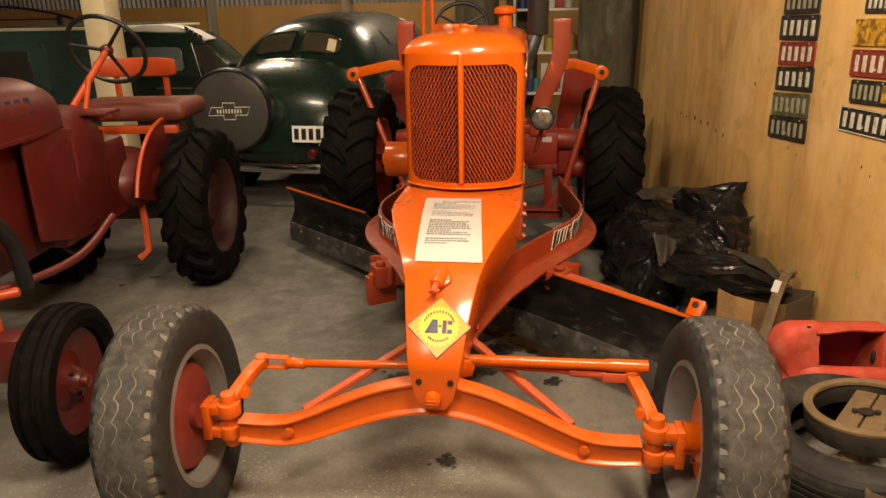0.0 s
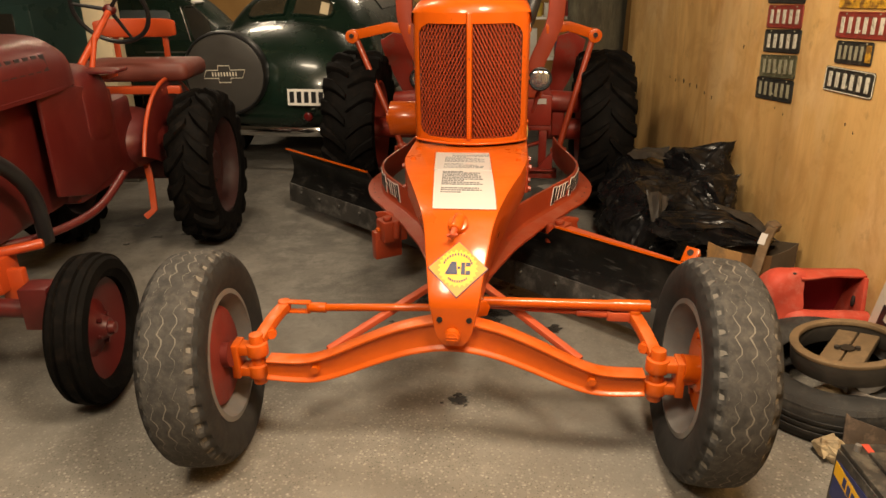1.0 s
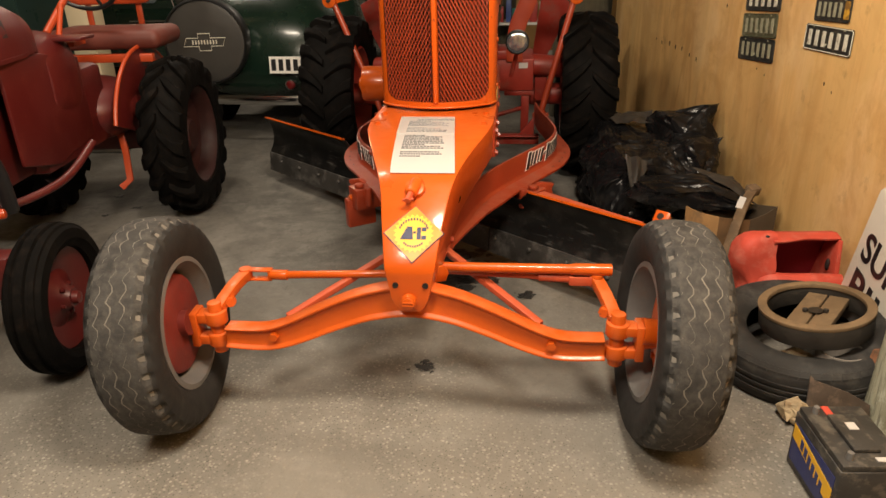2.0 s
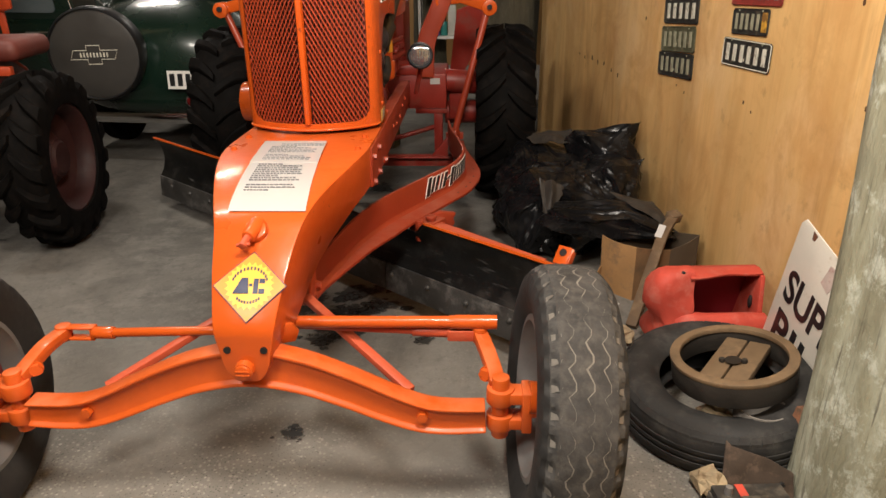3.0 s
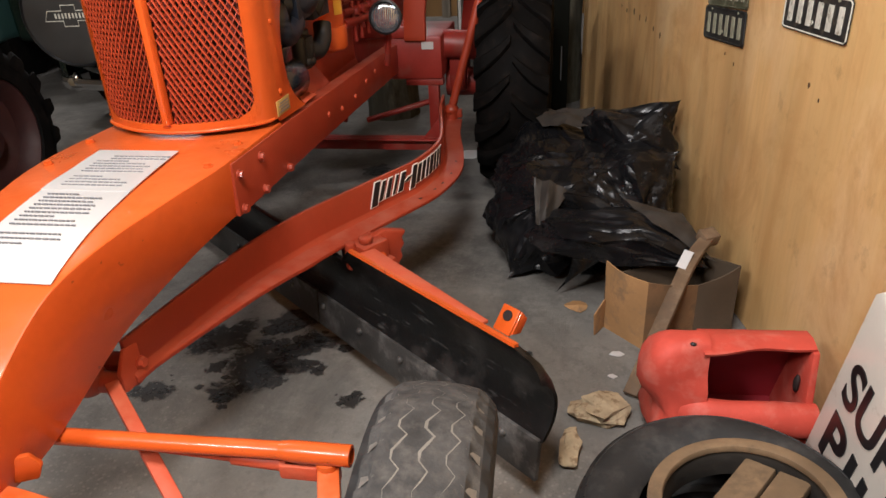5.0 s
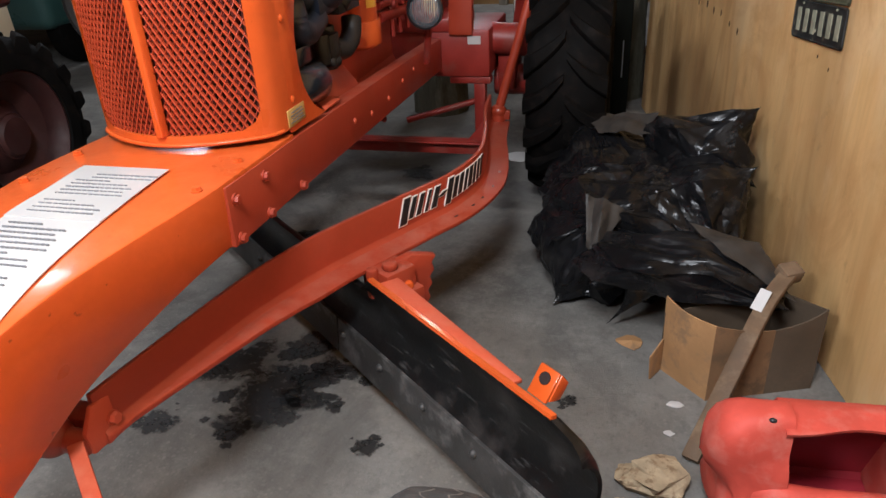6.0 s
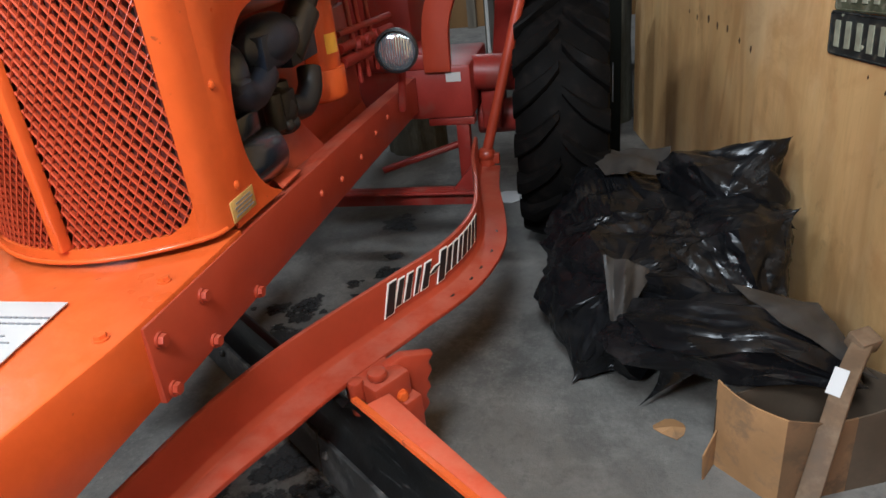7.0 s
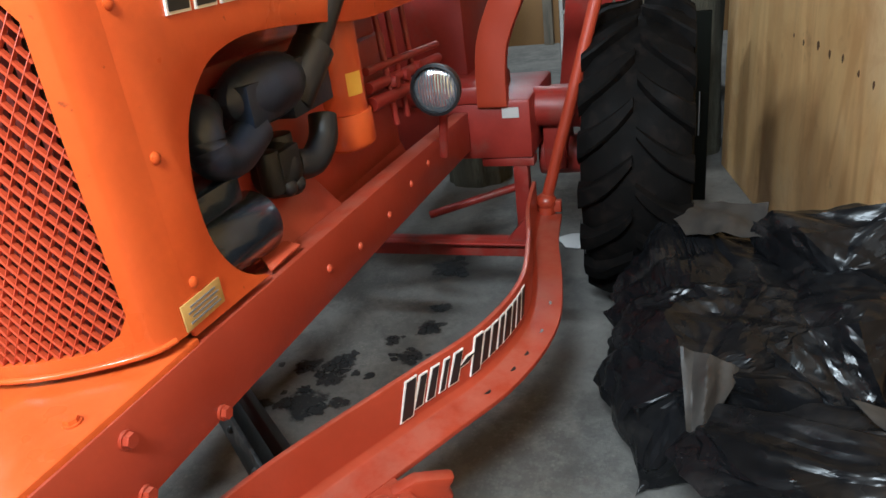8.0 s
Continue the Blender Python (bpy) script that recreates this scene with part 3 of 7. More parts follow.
part("radiator_core", g, CORE, GRADER, "dark red radiator core")
for k in range(-12, 13):
    x = k * 0.0165
    fin = Geo().sweep([(x, shell_y(x) + 0.016, 0.855), (x, shell_y(x) + 0.016, 1.305)], [(-0.0042, 0.0), (0.0042, 0.0), (0.0042, -0.012), (-0.0042, -0.012)], up=(0, -1, 0))
    part("radiator_fin", fin, FINRED, GRADER)
part("filler_cap", Geo().rod((0, 3.66, 1.40), (0, 3.66, 1.432), 0.045, 0.04).rod((0, 3.66, 1.43), (0, 3.66, 1.446), 0.02).box((0, 3.66, 1.437), (0.10, 0.012, 0.01)), ORANGE, GRADER, bevel=0.003)

# paper notice: two overlapping sheets on the nose
NOTICE = thing("paper_notice", (0, 3.1, 0.83), "two printed white sheets taped on the orange nose", "notice")


def on_neck(x, y, lift):
    z, _ = neck_at(y)
    za, zb = neck_at(y - 0.03)[0], neck_at(y + 0.03)[0]
    nrm = Vector((0, -(zb - za), 0.06)).normalized()
    return Vector((x, y, z)) + nrm * lift


def neck_sheet(y0, y1, x0, x1, lift, skew=0.0, n=12):
    rr = []
    for k in range(n + 1):
        t = k / n
        y = y0 + (y1 - y0) * t
        wave = 0.001 * math.sin(9 * t) * (1 - t)
        a, b = on_neck(x0 + skew * t, y, lift + wave), on_neck(x1 + skew * t, y, lift - wave)
        rr.append([a, b, b - Vector((0, 0, 0.0015)), a - Vector((0, 0, 0.0015))])
    return Geo().rings(rr)


part("sheet", neck_sheet(2.842, 3.17, -0.075, 0.130, 0.0045, -0.028), PAPER, NOTICE)
part("sheet", neck_sheet(3.145, 3.385, -0.102, 0.104, 0.0060, -0.019), PAPER, NOTICE, "second sheet laid over the first")
rng = random.Random(4)
g = Geo()
for k in range(27):
    y = 2.935 + 0.0155 * k
    if 3.135 < y < 3.165 or k in (3, 19):
        continue
    skew = -0.03 * (y - 2.8) / 0.59
    x0 = -0.052 + skew if k < 25 else -0.025 + skew
    end = x0 + (rng.uniform(0.120, 0.142) if k % 6 else 0.07)
    while x0 < end:
        w = rng.uniform(0.004, 0.014)
        g.rings([[on_neck(x0, y, 0.0085), on_neck(x0 + w, y, 0.0085), on_neck(x0 + w, y + 0.0022, 0.0085), on_neck(x0, y + 0.0022, 0.0085)],
                 [on_neck(x0, y, 0.0050), on_neck(x0 + w, y, 0.0050), on_neck(x0 + w, y + 0.0022, 0.0050), on_neck(x0, y + 0.0022, 0.0050)]])
        x0 += w + 0.0028
tagged(part("print", g, INK, NOTICE, "rows of small grey print"), "rows of small grey print", "", "", "stuff")

# diamond badge
YELLOW = material("badge_yellow", (0.70, 0.25, 0.004), 0.4, vary=0.08, scale=20)
LEMON = material("badge_lemon", (0.78, 0.44, 0.012), 0.4, vary=0.06, scale=20)
NAVY = material("badge_blue", (0.010, 0.014, 0.065), 0.45, vary=0.1, scale=20)
BADGE = thing("diamond_badge", (0.012, 2.64, 0.655), "yellow diamond badge with plain blue blocks, on the nose", "badge")

BEND = curve([(0, y, z) for y, z, _, _, _ in NECK[1:9]], 6)


def on_face(u, v, lift):
    """A point of the nose's front face: u across, v along its bend from the badge's centre."""
    pts = BEND
    acc, target = 0.0, 0.214 + v
    for a, b in zip(pts, pts[1:]):
        d = (b - a).length
        if acc + d >= target:
            p = a + (b - a) * ((target - acc) / d)
            nrm = Vector((0, -(b - a).z, (b - a).y)).normalized()
            return Vector((0.020 + u, p.y, p.z)) + nrm * lift
        acc += d
    return pts[-1]


def bent(poly, lift, n=14):
    """A convex outline laid on the bent face as thin rows."""
    vs = [p[1] for p in poly]
    lo, hi = min(vs), max(vs)
    rr = []
    for k in range(n + 1):
        v = lo + (hi - lo) * min(max(k / n, 0.004), 0.996)
        cut = []
        for (x0, y0), (x1, y1) in zip(poly, poly[1:] + poly[:1]):
            if (y0 - v) * (y1 - v) <= 0 and y0 != y1:
                cut.append(x0 + (x1 - x0) * (v - y0) / (y1 - y0))
        a, b = min(cut), max(cut)
        rr.append([on_face(a, v, lift), on_face(b, v, lift), on_face(b, v, lift - 0.003), on_face(a, v, lift - 0.003)])
    return Geo().rings(rr)


part("border", bent([(0.092, 0), (0, 0.092), (-0.092, 0), (0, -0.092)], 0.004), NAVY, BADGE, "dark blue edge line")
part("plate", bent([(0.089, 0), (0, 0.089), (-0.089, 0), (0, -0.089)], 0.0052), YELLOW, BADGE)
g = Geo()
star = [((0.062 if k % 2 else 0.053) * math.cos(math.pi * k / 24), (0.062 if k % 2 else 0.053) * math.sin(math.pi * k / 24)) for k in range(48)]
for k in range(48):
    a, b = star[k], star[(k + 1) % 48]
    g.add([on_face(0, 0, 0.0066), on_face(*a, 0.0064), on_face(*b, 0.0064)], [(0, 1, 2)])
part("sunburst", g, LEMON, BADGE, "paler toothed disc")
g = Geo()
# the emblem's middle as plain blue blocks: a leaning wedge, a short bar and an upright block with two bars
for poly in ([(-0.040, -0.02), (-0.001, -0.02), (-0.005, 0.02), (-0.020, 0.02)], [(-0.001, -0.002), (0.007, -0.002), (0.007, 0.005), (-0.001, 0.005)],
             [(0.010, -0.02), (0.022, -0.02), (0.022, 0.018), (0.010, 0.018)], [(0.024, 0.006), (0.038, 0.006), (0.038, 0.018), (0.024, 0.018)], [(0.024, -0.02), (0.038, -0.02), (0.038, -0.008), (0.024, -0.008)]):
    b = bent(poly, 0.0078, 4)
    g.add(b.v, b.f)
for k in range(13):
    a = math.pi * (0.12 + 0.76 * k / 12)
    b = bent([(0.045 * math.cos(a) - 0.002, 0.045 * math.sin(a) - 0.004), (0.045 * math.cos(a) + 0.002, 0.045 * math.sin(a) - 0.004), (0.045 * math.cos(a) + 0.002, 0.045 * math.sin(a) + 0.004), (0.045 * math.cos(a) - 0.002, 0.045 * math.sin(a) + 0.004)], 0.0078, 2)
    g.add(b.v, b.f)
for k in range(9):
    a = -math.pi * (0.28 + 0.44 * k / 8)
    b = bent([(0.042 * math.cos(a) - 0.002, 0.042 * math.sin(a) - 0.0035), (0.042 * math.cos(a) + 0.002, 0.042 * math.sin(a) - 0.0035), (0.042 * math.cos(a) + 0.002, 0.042 * math.sin(a) + 0.0035), (0.042 * math.cos(a) - 0.002, 0.042 * math.sin(a) + 0.0035)], 0.0078, 2)
    g.add(b.v, b.f)
part("emblem", g, NAVY, BADGE, "plain blue blocks and arcs of small marks")

# ---- front axle ----
IBEAM = [(-0.030, -0.040), (0.030, -0.040), (0.030, -0.033), (0.018, -0.026), (0.016, 0.0), (0.018, 0.026), (0.030, 0.033), (0.030, 0.040), (-0.030, 0.040), (-0.030, 0.033), (-0.018, 0.026), (-0.016, 0.0), (-0.018, -0.026), (-0.030, -0.033)]
AXLEPAINT = material("worn_orange_paint", (0.55, 0.090, 0.005), 0.4, vary=0.1, scale=7, fine=60, bump=0.25, coat=0.2, second=(0.48, 0.075, 0.012), amount=0.3, spread=0.3, spec=0.35)
dusted(AXLEPAINT, (0.62, 0.27, 0.13), 0.25)
half = [(0, 0.446), (0.13, 0.424), (0.25, 0.378), (0.35, 0.332), (0.43, 0.302), (0.50, 0.293), (0.60, 0.296)]
pts = [(-x, 2.64, z) for x, z in reversed(half)] + [(x, 2.64, z) for x, z in half[1:]]
AXLE = part("front_axle", Geo().sweep(curve(pts, 5), IBEAM, tall=[1.32 - 0.75 * abs(p.x) for p in curve(pts, 5)]), AXLEPAINT, GRADER, "arched orange steel beam axle", bevel=0.003)
for s in (1, -1):
    part("axle_bolt", Geo().bolt((s * 0.438, 2.634, 0.305), (0, -1, 0), 0.016, 0.026), ORANGE, GRADER)
    g = Geo()
    for z in (0.275, 0.352):
        g.rod((s * 0.638, 2.655, z - 0.022), (s * 0.638, 2.655, z + 0.022), 0.036, n=20)
        g.box((s * 0.672, 2.655, z), (0.06, 0.055, 0.032))
    g.box((s * 0.705, 2.655, 0.314), (0.026, 0.07, 0.12))
    g.rod((s * 0.638, 2.655, 0.225), (s * 0.638, 2.655, 0.405), 0.023, n=18)
    g.rod((s * 0.71, 2.655, 0.318), (s * 0.77, 2.655, 0.325), 0.034, 0.03, n=18)
    part("steering_knuckle", g, AXLEPAINT, GRADER, bevel=0.004)
    ball = Vector((0.586, 2.822, 0.432)) if s > 0 else Vector((-0.60, 2.845, 0.412))
    g = Geo()
    g.sweep(curve([(s * 0.630, 2.66, 0.378), (s * 0.622, 2.70, 0.392), (s * 0.605, 2.76, 0.415), ball], 4), [(-0.02, -0.016), (0.02, -0.016), (0.02, 0.016), (-0.02, 0.016)])
    g.rod(ball - Vector((0, 0, 0.022)), ball + Vector((0, 0, 0.024)), 0.022, n=14)
    part("steering_arm", g, AXLEPAINT, GRADER, bevel=0.004)
    part("steering_arm_bolt", Geo().bolt((s * 0.605, 2.70, 0.385), (-s * 0.5, -0.8, 0.1), 0.018, 0.02), ORANGE, GRADER)
    g = Geo().sweep([(s * 0.075, 2.965, 0.47), (s * 0.405, 2.675, 0.345)], [(-0.014, -0.010), (0.014, -0.010), (0.014, 0.010), (-0.014, 0.010)])
    part("radius_rod", g, DUSTY, GRADER, bevel=0.003)
g = Geo().rod((0.05, 2.80, 0.478), (0.52, 2.8225, 0.469), 0.0165, n=18)
g.lathe([(0.0, 0.0), (0.0168, 0.0), (0.0195, 0.02), (0.020, 0.132), (0.015, 0.133), (0.015, 0.10), (0.0, 0.10)], basis((0.50, 2.822, 0.4695), (0, 0, 1), (0, -1, 0)), 18)
part("drag_link", g, ORANGE, GRADER, bevel=0.0)
g = Geo().rod((0.06, 2.835, 0.448), (0.42, 2.828, 0.437), 0.010, n=14).rod((0.40, 2.828, 0.4375), (0.50, 2.826, 0.4345), 0.015, n=14)
g.box((0.535, 2.808, 0.433), (0.07, 0.008, 0.03)).box((0.535, 2.84, 0.433), (0.07, 0.008, 0.03)).box((0.503, 2.824, 0.433), (0.012, 0.034, 0.03))
part("tie_rod", g, DUSTY, GRADER, bevel=0.002)
g = Geo().rod((-0.06, 2.82, 0.440), (-0.47, 2.84, 0.415), 0.0135, n=14).rod((-0.45, 2.839, 0.4155), (-0.51, 2.842, 0.414), 0.018, n=14)
g.box((-0.552, 2.844, 0.431), (0.088, 0.028, 0.007)).box((-0.552, 2.844, 0.397), (0.088, 0.028, 0.007)).box((-0.512, 2.844, 0.414), (0.012, 0.028, 0.04)).box((-0.592, 2.844, 0.414), (0.010, 0.028, 0.04))
part("tie_rod", g, ORANGE, GRADER, "orange rod with an open shackle", bevel=0.002)


# ---- wheels ----
def road_tyre(m, R, W, rim, n=216, pitches=36):
    """A worn tyre with zigzag grooves and toothed shoulders, about the z axis of m; also the dust in its grooves."""
    across = 44
    rr = []
    for k in range(n):
        a = 2 * math.pi * k / n
        saw = (k * pitches / n) % 1.0
        row = []
        for j in range(across + 1):
            u = -1 + 2 * j / across
            w = u * W * 0.40
            r = R - 0.010 * u * u - 0.008 * max(0, abs(u) - 0.8) / 0.2
            if abs(u) > 0.78 and saw < 0.40:
                r -= 0.009 * min(1, (abs(u) - 0.78) / 0.06)
            row.append((r, w))
        side = [(R - 0.030, 0.455), (R - 0.055, 0.49), (R - 0.085, 0.485), (R - 0.11, 0.45), (rim + 0.012, 0.40), (rim - 0.002, 0.35)]
        out = row + [(r, w * W) for r, w in side] + [(r, -w * W) for r, w in reversed(side)]
        rr.append([m @ Vector((r * math.cos(a), r * math.sin(a), w)) for r, w in out])
    g = Geo().rings(rr, loop=True)
    per = len(rr[0])
    g.second = {i for i in range(len(g.f)) if across <= i % per < per}
    dust = Geo()
    steps = pitches * 4
    for c, hw in ((-0.17 * W, 0.0011), (0.02 * W, 0.0015), (0.20 * W, 0.0009)):
        rows = []
        for k in range(steps + 1):
            a = 2 * math.pi * k / steps
            z = c + (0.0075, 0.0035, -0.0075, -0.0035)[k % 4] * (1 + 0.35 * math.sin(1.7 * k)) + 0.0012 * math.sin(3 * k)
            u = z / (W * 0.40)
            r = R - 0.010 * u * u + 0.0006
            h = hw * 1.05 * max(0.05, 0.8 + 0.75 * math.sin(0.37 * k + 9 * c) + 0.3 * math.sin(1.9 * k))
            rows.append([m @ Vector((r * math.cos(a), r * math.sin(a), z - h)), m @ Vector((r * math.cos(a), r * math.sin(a), z + h))])
        dust.rings(rows, closed=False)
    for s in (1, -1):
        for k in range(pitches):
            a = 2 * math.pi * (k + 0.20) / pitches
            da = 2 * math.pi * 0.17 / pitches
            tri = []
            for t, u in ((-da, 0.99), (da, 0.99), (da * 0.5, 0.74 + 0.05 * math.sin(5 * k)), (-da * 0.2, 0.70)):
                r = R - 0.010 * u * u - 0.016 * max(0, u - 0.76) / 0.2 + 0.0008
                tri.append(m @ Vector((r * math.cos(a + t), r * math.sin(a + t), s * u * W * 0.40)))
            dust.add(tri, [(0, 1, 2, 3)])
    return g, dust


def lug_tyre(m, R, W, rim, lugs=22, hand=1):
    """A tractor tyre: smooth carcass with chevron lugs."""
    prof = [(R - 0.030, 0.0), (R - 0.033, 0.2), (R - 0.045, 0.38), (R - 0.075, 0.48), (R - 0.12, 0.50), (R - 0.17, 0.47), (rim + 0.01, 0.40), (rim, 0.34)]
    full = [(r, w * W) for r, w in prof] + [(r, -w * W) for r, w in reversed(prof[1:])]
    g = Geo().lathe(full, m, 64)
    bars = []
    for k in range(lugs):
        for s in (1, -1):
            a0 = 2 * math.pi * (k + (0.5 if s < 0 else 0)) / lugs
            rr = []
            for t in range(8):
                q = t / 7
                w = s * W * (0.015 + 0.485 * q)
                a = a0 + hand * (0.36 * q - 0.12 * q * q)
                top = R - 0.003 * q - 0.030 * q ** 4 - 0.004 * (1 + math.sin(9 * q + 2 * k))
                foot = R - 0.046 - 0.03 * q * q
                hw = (0.021 + 0.014 * q) / R * (0.75 + 0.25 * min(1, 5 * q)) * (1 + 0.10 * math.sin(5 * k + 3 * s))
                rr.append([m @ Vector((r * math.cos(a + da), r * math.sin(a + da), w)) for r, da in ((foot, -hw * 1.6), (top - 0.006, -hw * 1.08), (top, -hw * 0.8), (top, hw * 0.8), (top - 0.006, hw * 1.08), (foot, hw * 1.6))])
            end = []
            for p in rr[-1]:
                v = m.inverted() @ p
                end.append(m @ Vector((v.x * 0.93, v.y * 0.93, s * W * 0.508)))
            rr.append(end)
            bars.append(Geo().rings(rr))
    return g, bars


def wheel_frame(centre, out, toe=0.0, camber=0.0):
    """A frame at a wheel's centre whose z points out along the axle; toe and camber in degrees."""
    return pose(*centre) @ pose(0, 0, 0, 0, camber, toe) @ pose(0, 0, 0, 0, 90 * out, 0)


def front_wheel(parent, centre, out, toe, camber, R, W, rim, disc_mat, tyre_mat, dish=0.03):
    m = wheel_frame(centre, out, toe, camber)
    disc = Geo().lathe([(0.0, 0.045), (0.055, 0.045), (0.07, 0.03), (rim * 0.72, 0.028), (rim * 0.86, 0.034), (rim * 0.86, 0.022), (rim * 0.76, 0.012), (rim * 0.70, -0.012), (0.08, -0.016), (0.07, -0.03), (0.0, -0.03)], m, 40)
    disc.rod(m @ Vector((0, 0, -0.075)), m @ Vector((0, 0, 0.05)), 0.042, 0.038, 20)
    wheel = part("wheel", disc, disc_mat, parent, bevel=0)
    if out < 0:
        part("brake_drum", Geo().lathe([(0.0, -0.052), (0.148, -0.050), (0.158, -0.044), (0.163, -0.030), (0.163, 0.004), (0.0, 0.004)], m, 44), disc_mat, wheel, "flat dull red drum")
    rims = Geo().lathe([(rim + 0.008, 0.37 * W), (rim + 0.008, 0.40 * W), (rim - 0.008, 0.41 * W), (rim - 0.012, 0.34 * W), (rim * 0.86, 0.24 * W), (rim * 0.82, 0.0), (rim * 0.86, -0.24 * W), (rim - 0.012, -0.34 * W), (rim - 0.008, -0.41 * W), (rim + 0.008, -0.40 * W), (rim + 0.008, -0.37 * W), (rim * 0.9, -0.22 * W), (rim * 0.87, 0.0), (rim * 0.9, 0.22 * W)], m, 56)
    part("rim", rims, GREYRIM, wheel, "dull grey steel rim")
    tread, dust = road_tyre(m, R, W, rim)
    part("tyre", tread, [tyre_mat, SIDE], wheel, "worn grey rubber with zigzag tread")
    part("tread_groove", dust, DUST, wheel, "pale dust in the zigzag grooves")
    g = Geo()
    for k in range(6):
        a = 2 * math.pi * k / 6 + 0.3
        c = m @ Vector((0.105 * math.cos(a), 0.105 * math.sin(a), -0.012))
        part("wheel_nut", Geo().bolt(c, m.to_3x3() @ Vector((0, 0, -1)), 0.011, 0.014), disc_mat, wheel)
    return wheel


DULLRED = material("dull_wheel_red", (0.17, 0.020, 0.014), 0.6, vary=0.25, scale=12, bump=0.3, second=(0.13, 0.03, 0.022), amount=0.4, spread=0.3)
front_wheel(GRADER, (0.785, 2.65, 0.344), 1, 2, 4, 0.345, 0.20, 0.205, ORANGE, WORN)
front_wheel(GRADER, (-0.785, 2.61, 0.344), -1, 5, -4, 0.345, 0.20, 0.205, DULLRED, WORN)


def rear_wheel(parent, centre, out, R, W, rim, disc_mat, lugs=22, hand=1):
    m = wheel_frame(centre, out)
    disc = Geo().lathe([(0.0, 0.03), (0.10, 0.03), (0.12, -0.02), (rim * 0.6, -0.05), (rim * 0.9, 0.0), (rim * 0.9, 0.012), (rim * 0.6, -0.036), (0.12, 0.0), (0.08, 0.045), (0.0, 0.045)], m, 40)
    wheel = part("wheel", disc, disc_mat, parent)
    rims = Geo().lathe([(rim + 0.02, 0.40 * W), (rim, 0.42 * W), (rim - 0.012, 0.36 * W), (rim * 0.88, 0.2 * W), (rim * 0.88, -0.2 * W), (rim - 0.012, -0.36 * W), (rim, -0.42 * W), (rim + 0.02, -0.40 * W), (rim * 0.93, -0.2 * W), (rim * 0.93, 0.2 * W)], m, 48)
    part("rim", rims, disc_mat, wheel)
    carcass, bars = lug_tyre(m, R, W, rim, lugs, hand)
    part("tyre", carcass, TYRE, wheel, "black chevron tractor tyre")
    for bar in bars:
        part("lug", bar, TYRE, wheel, sharp=28)
    return wheel


rear_wheel(GRADER, (0.755, 5.42, 0.515), 1, 0.515, 0.33, 0.30, RED, 19)
rear_wheel(GRADER, (-0.86, 5.42, 0.515), -1, 0.515, 0.33, 0.30, RED, 19)

# ---- drawbar frame under the machine ----
plan = curve([(0.085, 3.02, 0.41), (0.125, 3.28, 0.408), (0.165, 3.5, 0.405), (0.235, 3.72, 0.40), (0.385, 4.0, 0.40), (0.485, 4.19, 0.40), (0.530, 4.40, 0.40), (0.508, 4.62, 0.40), (0.462, 4.86, 0.40), (0.44, 5.08, 0.40)], 7)
BEAM = {}
for s in (1, -1):
    rows = []
    for i, p in enumerate(plan):
        t = (plan[min(i + 1, len(plan) - 1)] - plan[max(i - 1, 0)]).normalized()
        o = Vector((t.y, -t.x, 0))
        grow = min(1, max(0, (p.y - 3.08) / 0.55))
        fl = 0.012 + 0.066 * grow
        low = 0.022 * (1 - grow)
        row = [(-0.013, low), (fl, low), (fl, low + 0.013), (min(fl, 0.010), low + 0.016), (0, low + 0.03), (0, 0.13), (-0.013, 0.13)]
        rows.append([Vector((s * (p.x + o.x * a), p.y + o.y * a, p.z + b)) for a, b in row])
    BEAM[s] = part("drawbar_beam", Geo().rings(rows), FRAME, GRADER, "curved orange flanged beam", bevel=0.003)
    g = Geo()
    for k in (33, 36, 38, 41, 45):
        p, q = plan[k], plan[k + 1]
        t = (q - p).normalized()
        o = Vector((t.y, -t.x, 0))
        c = Vector((p.x, p.y, 0.4135)) + o * 0.042
        part("flange_hole", Geo().rod((s * c.x, c.y, 0.4125), (s * c.x, c.y, 0.4145), 0.010, n=14), BLACK, BEAM[s])
    # maker's word as plain slanted blocks, black edged with white
    for mat, grow, lift in ((WHITE, 0.0035, 0.0025), (BLACK, 0.0, 0.004)):
        g = Geo()
        for k in range(14):
            d = 0.030 + 0.0325 * k
            acc = 0.0
            for i in range(27, len(plan) - 1):
                seg = (plan[i + 1] - plan[i]).length
                if acc + seg >= d:
                    p = plan[i] + (plan[i + 1] - plan[i]) * ((d - acc) / seg)
                    t = (plan[i + 1] - plan[i]).normalized()
                    break
                acc += seg
            o = Vector((t.y, -t.x, 0))
            h0, h1 = (0.440, 0.518) if k in (0, 6) else (0.450, 0.512)
            if k == 5:
                h0, h1 = 0.476, 0.488
            w = 0.0118 * (1.2, 0.8, 0.8, 0.5, 0.95, 1.0, 1.1, 1.0, 1.0, 0.8, 1.25, 0.85, 0.95, 0.9)[k]
            quad = []
            for dt, z, sh in ((-w - grow, h0 - grow, -0.012), (w + grow, h0 - grow, -0.012), (w * 0.9 + grow, h1 + grow, 0.013), (-w * 0.8 - grow, h1 + grow, 0.013)):
                quad.append(Vector((p.x, p.y, 0)) + t * (dt + sh) + Vector((0, 0, z)))
            f_ = [q + o * lift for q in quad]
            b_ = [q - o * 0.002 for q in quad]
            mir = lambda q: Vector((s * q.x, q.y, q.z))
            part("decal", Geo().rings([[mir(q) for q in f_], [mir(q) for q in b_]]), mat, BEAM[s])
g = Geo().box((0, 3.05, 0.445), (0.175, 0.055, 0.060)).rod((-0.085, 2.99, 0.455), (0.085, 2.99, 0.455), 0.024, n=20).ball((0, 2.985, 0.462), (0.045, 0.040, 0.040))
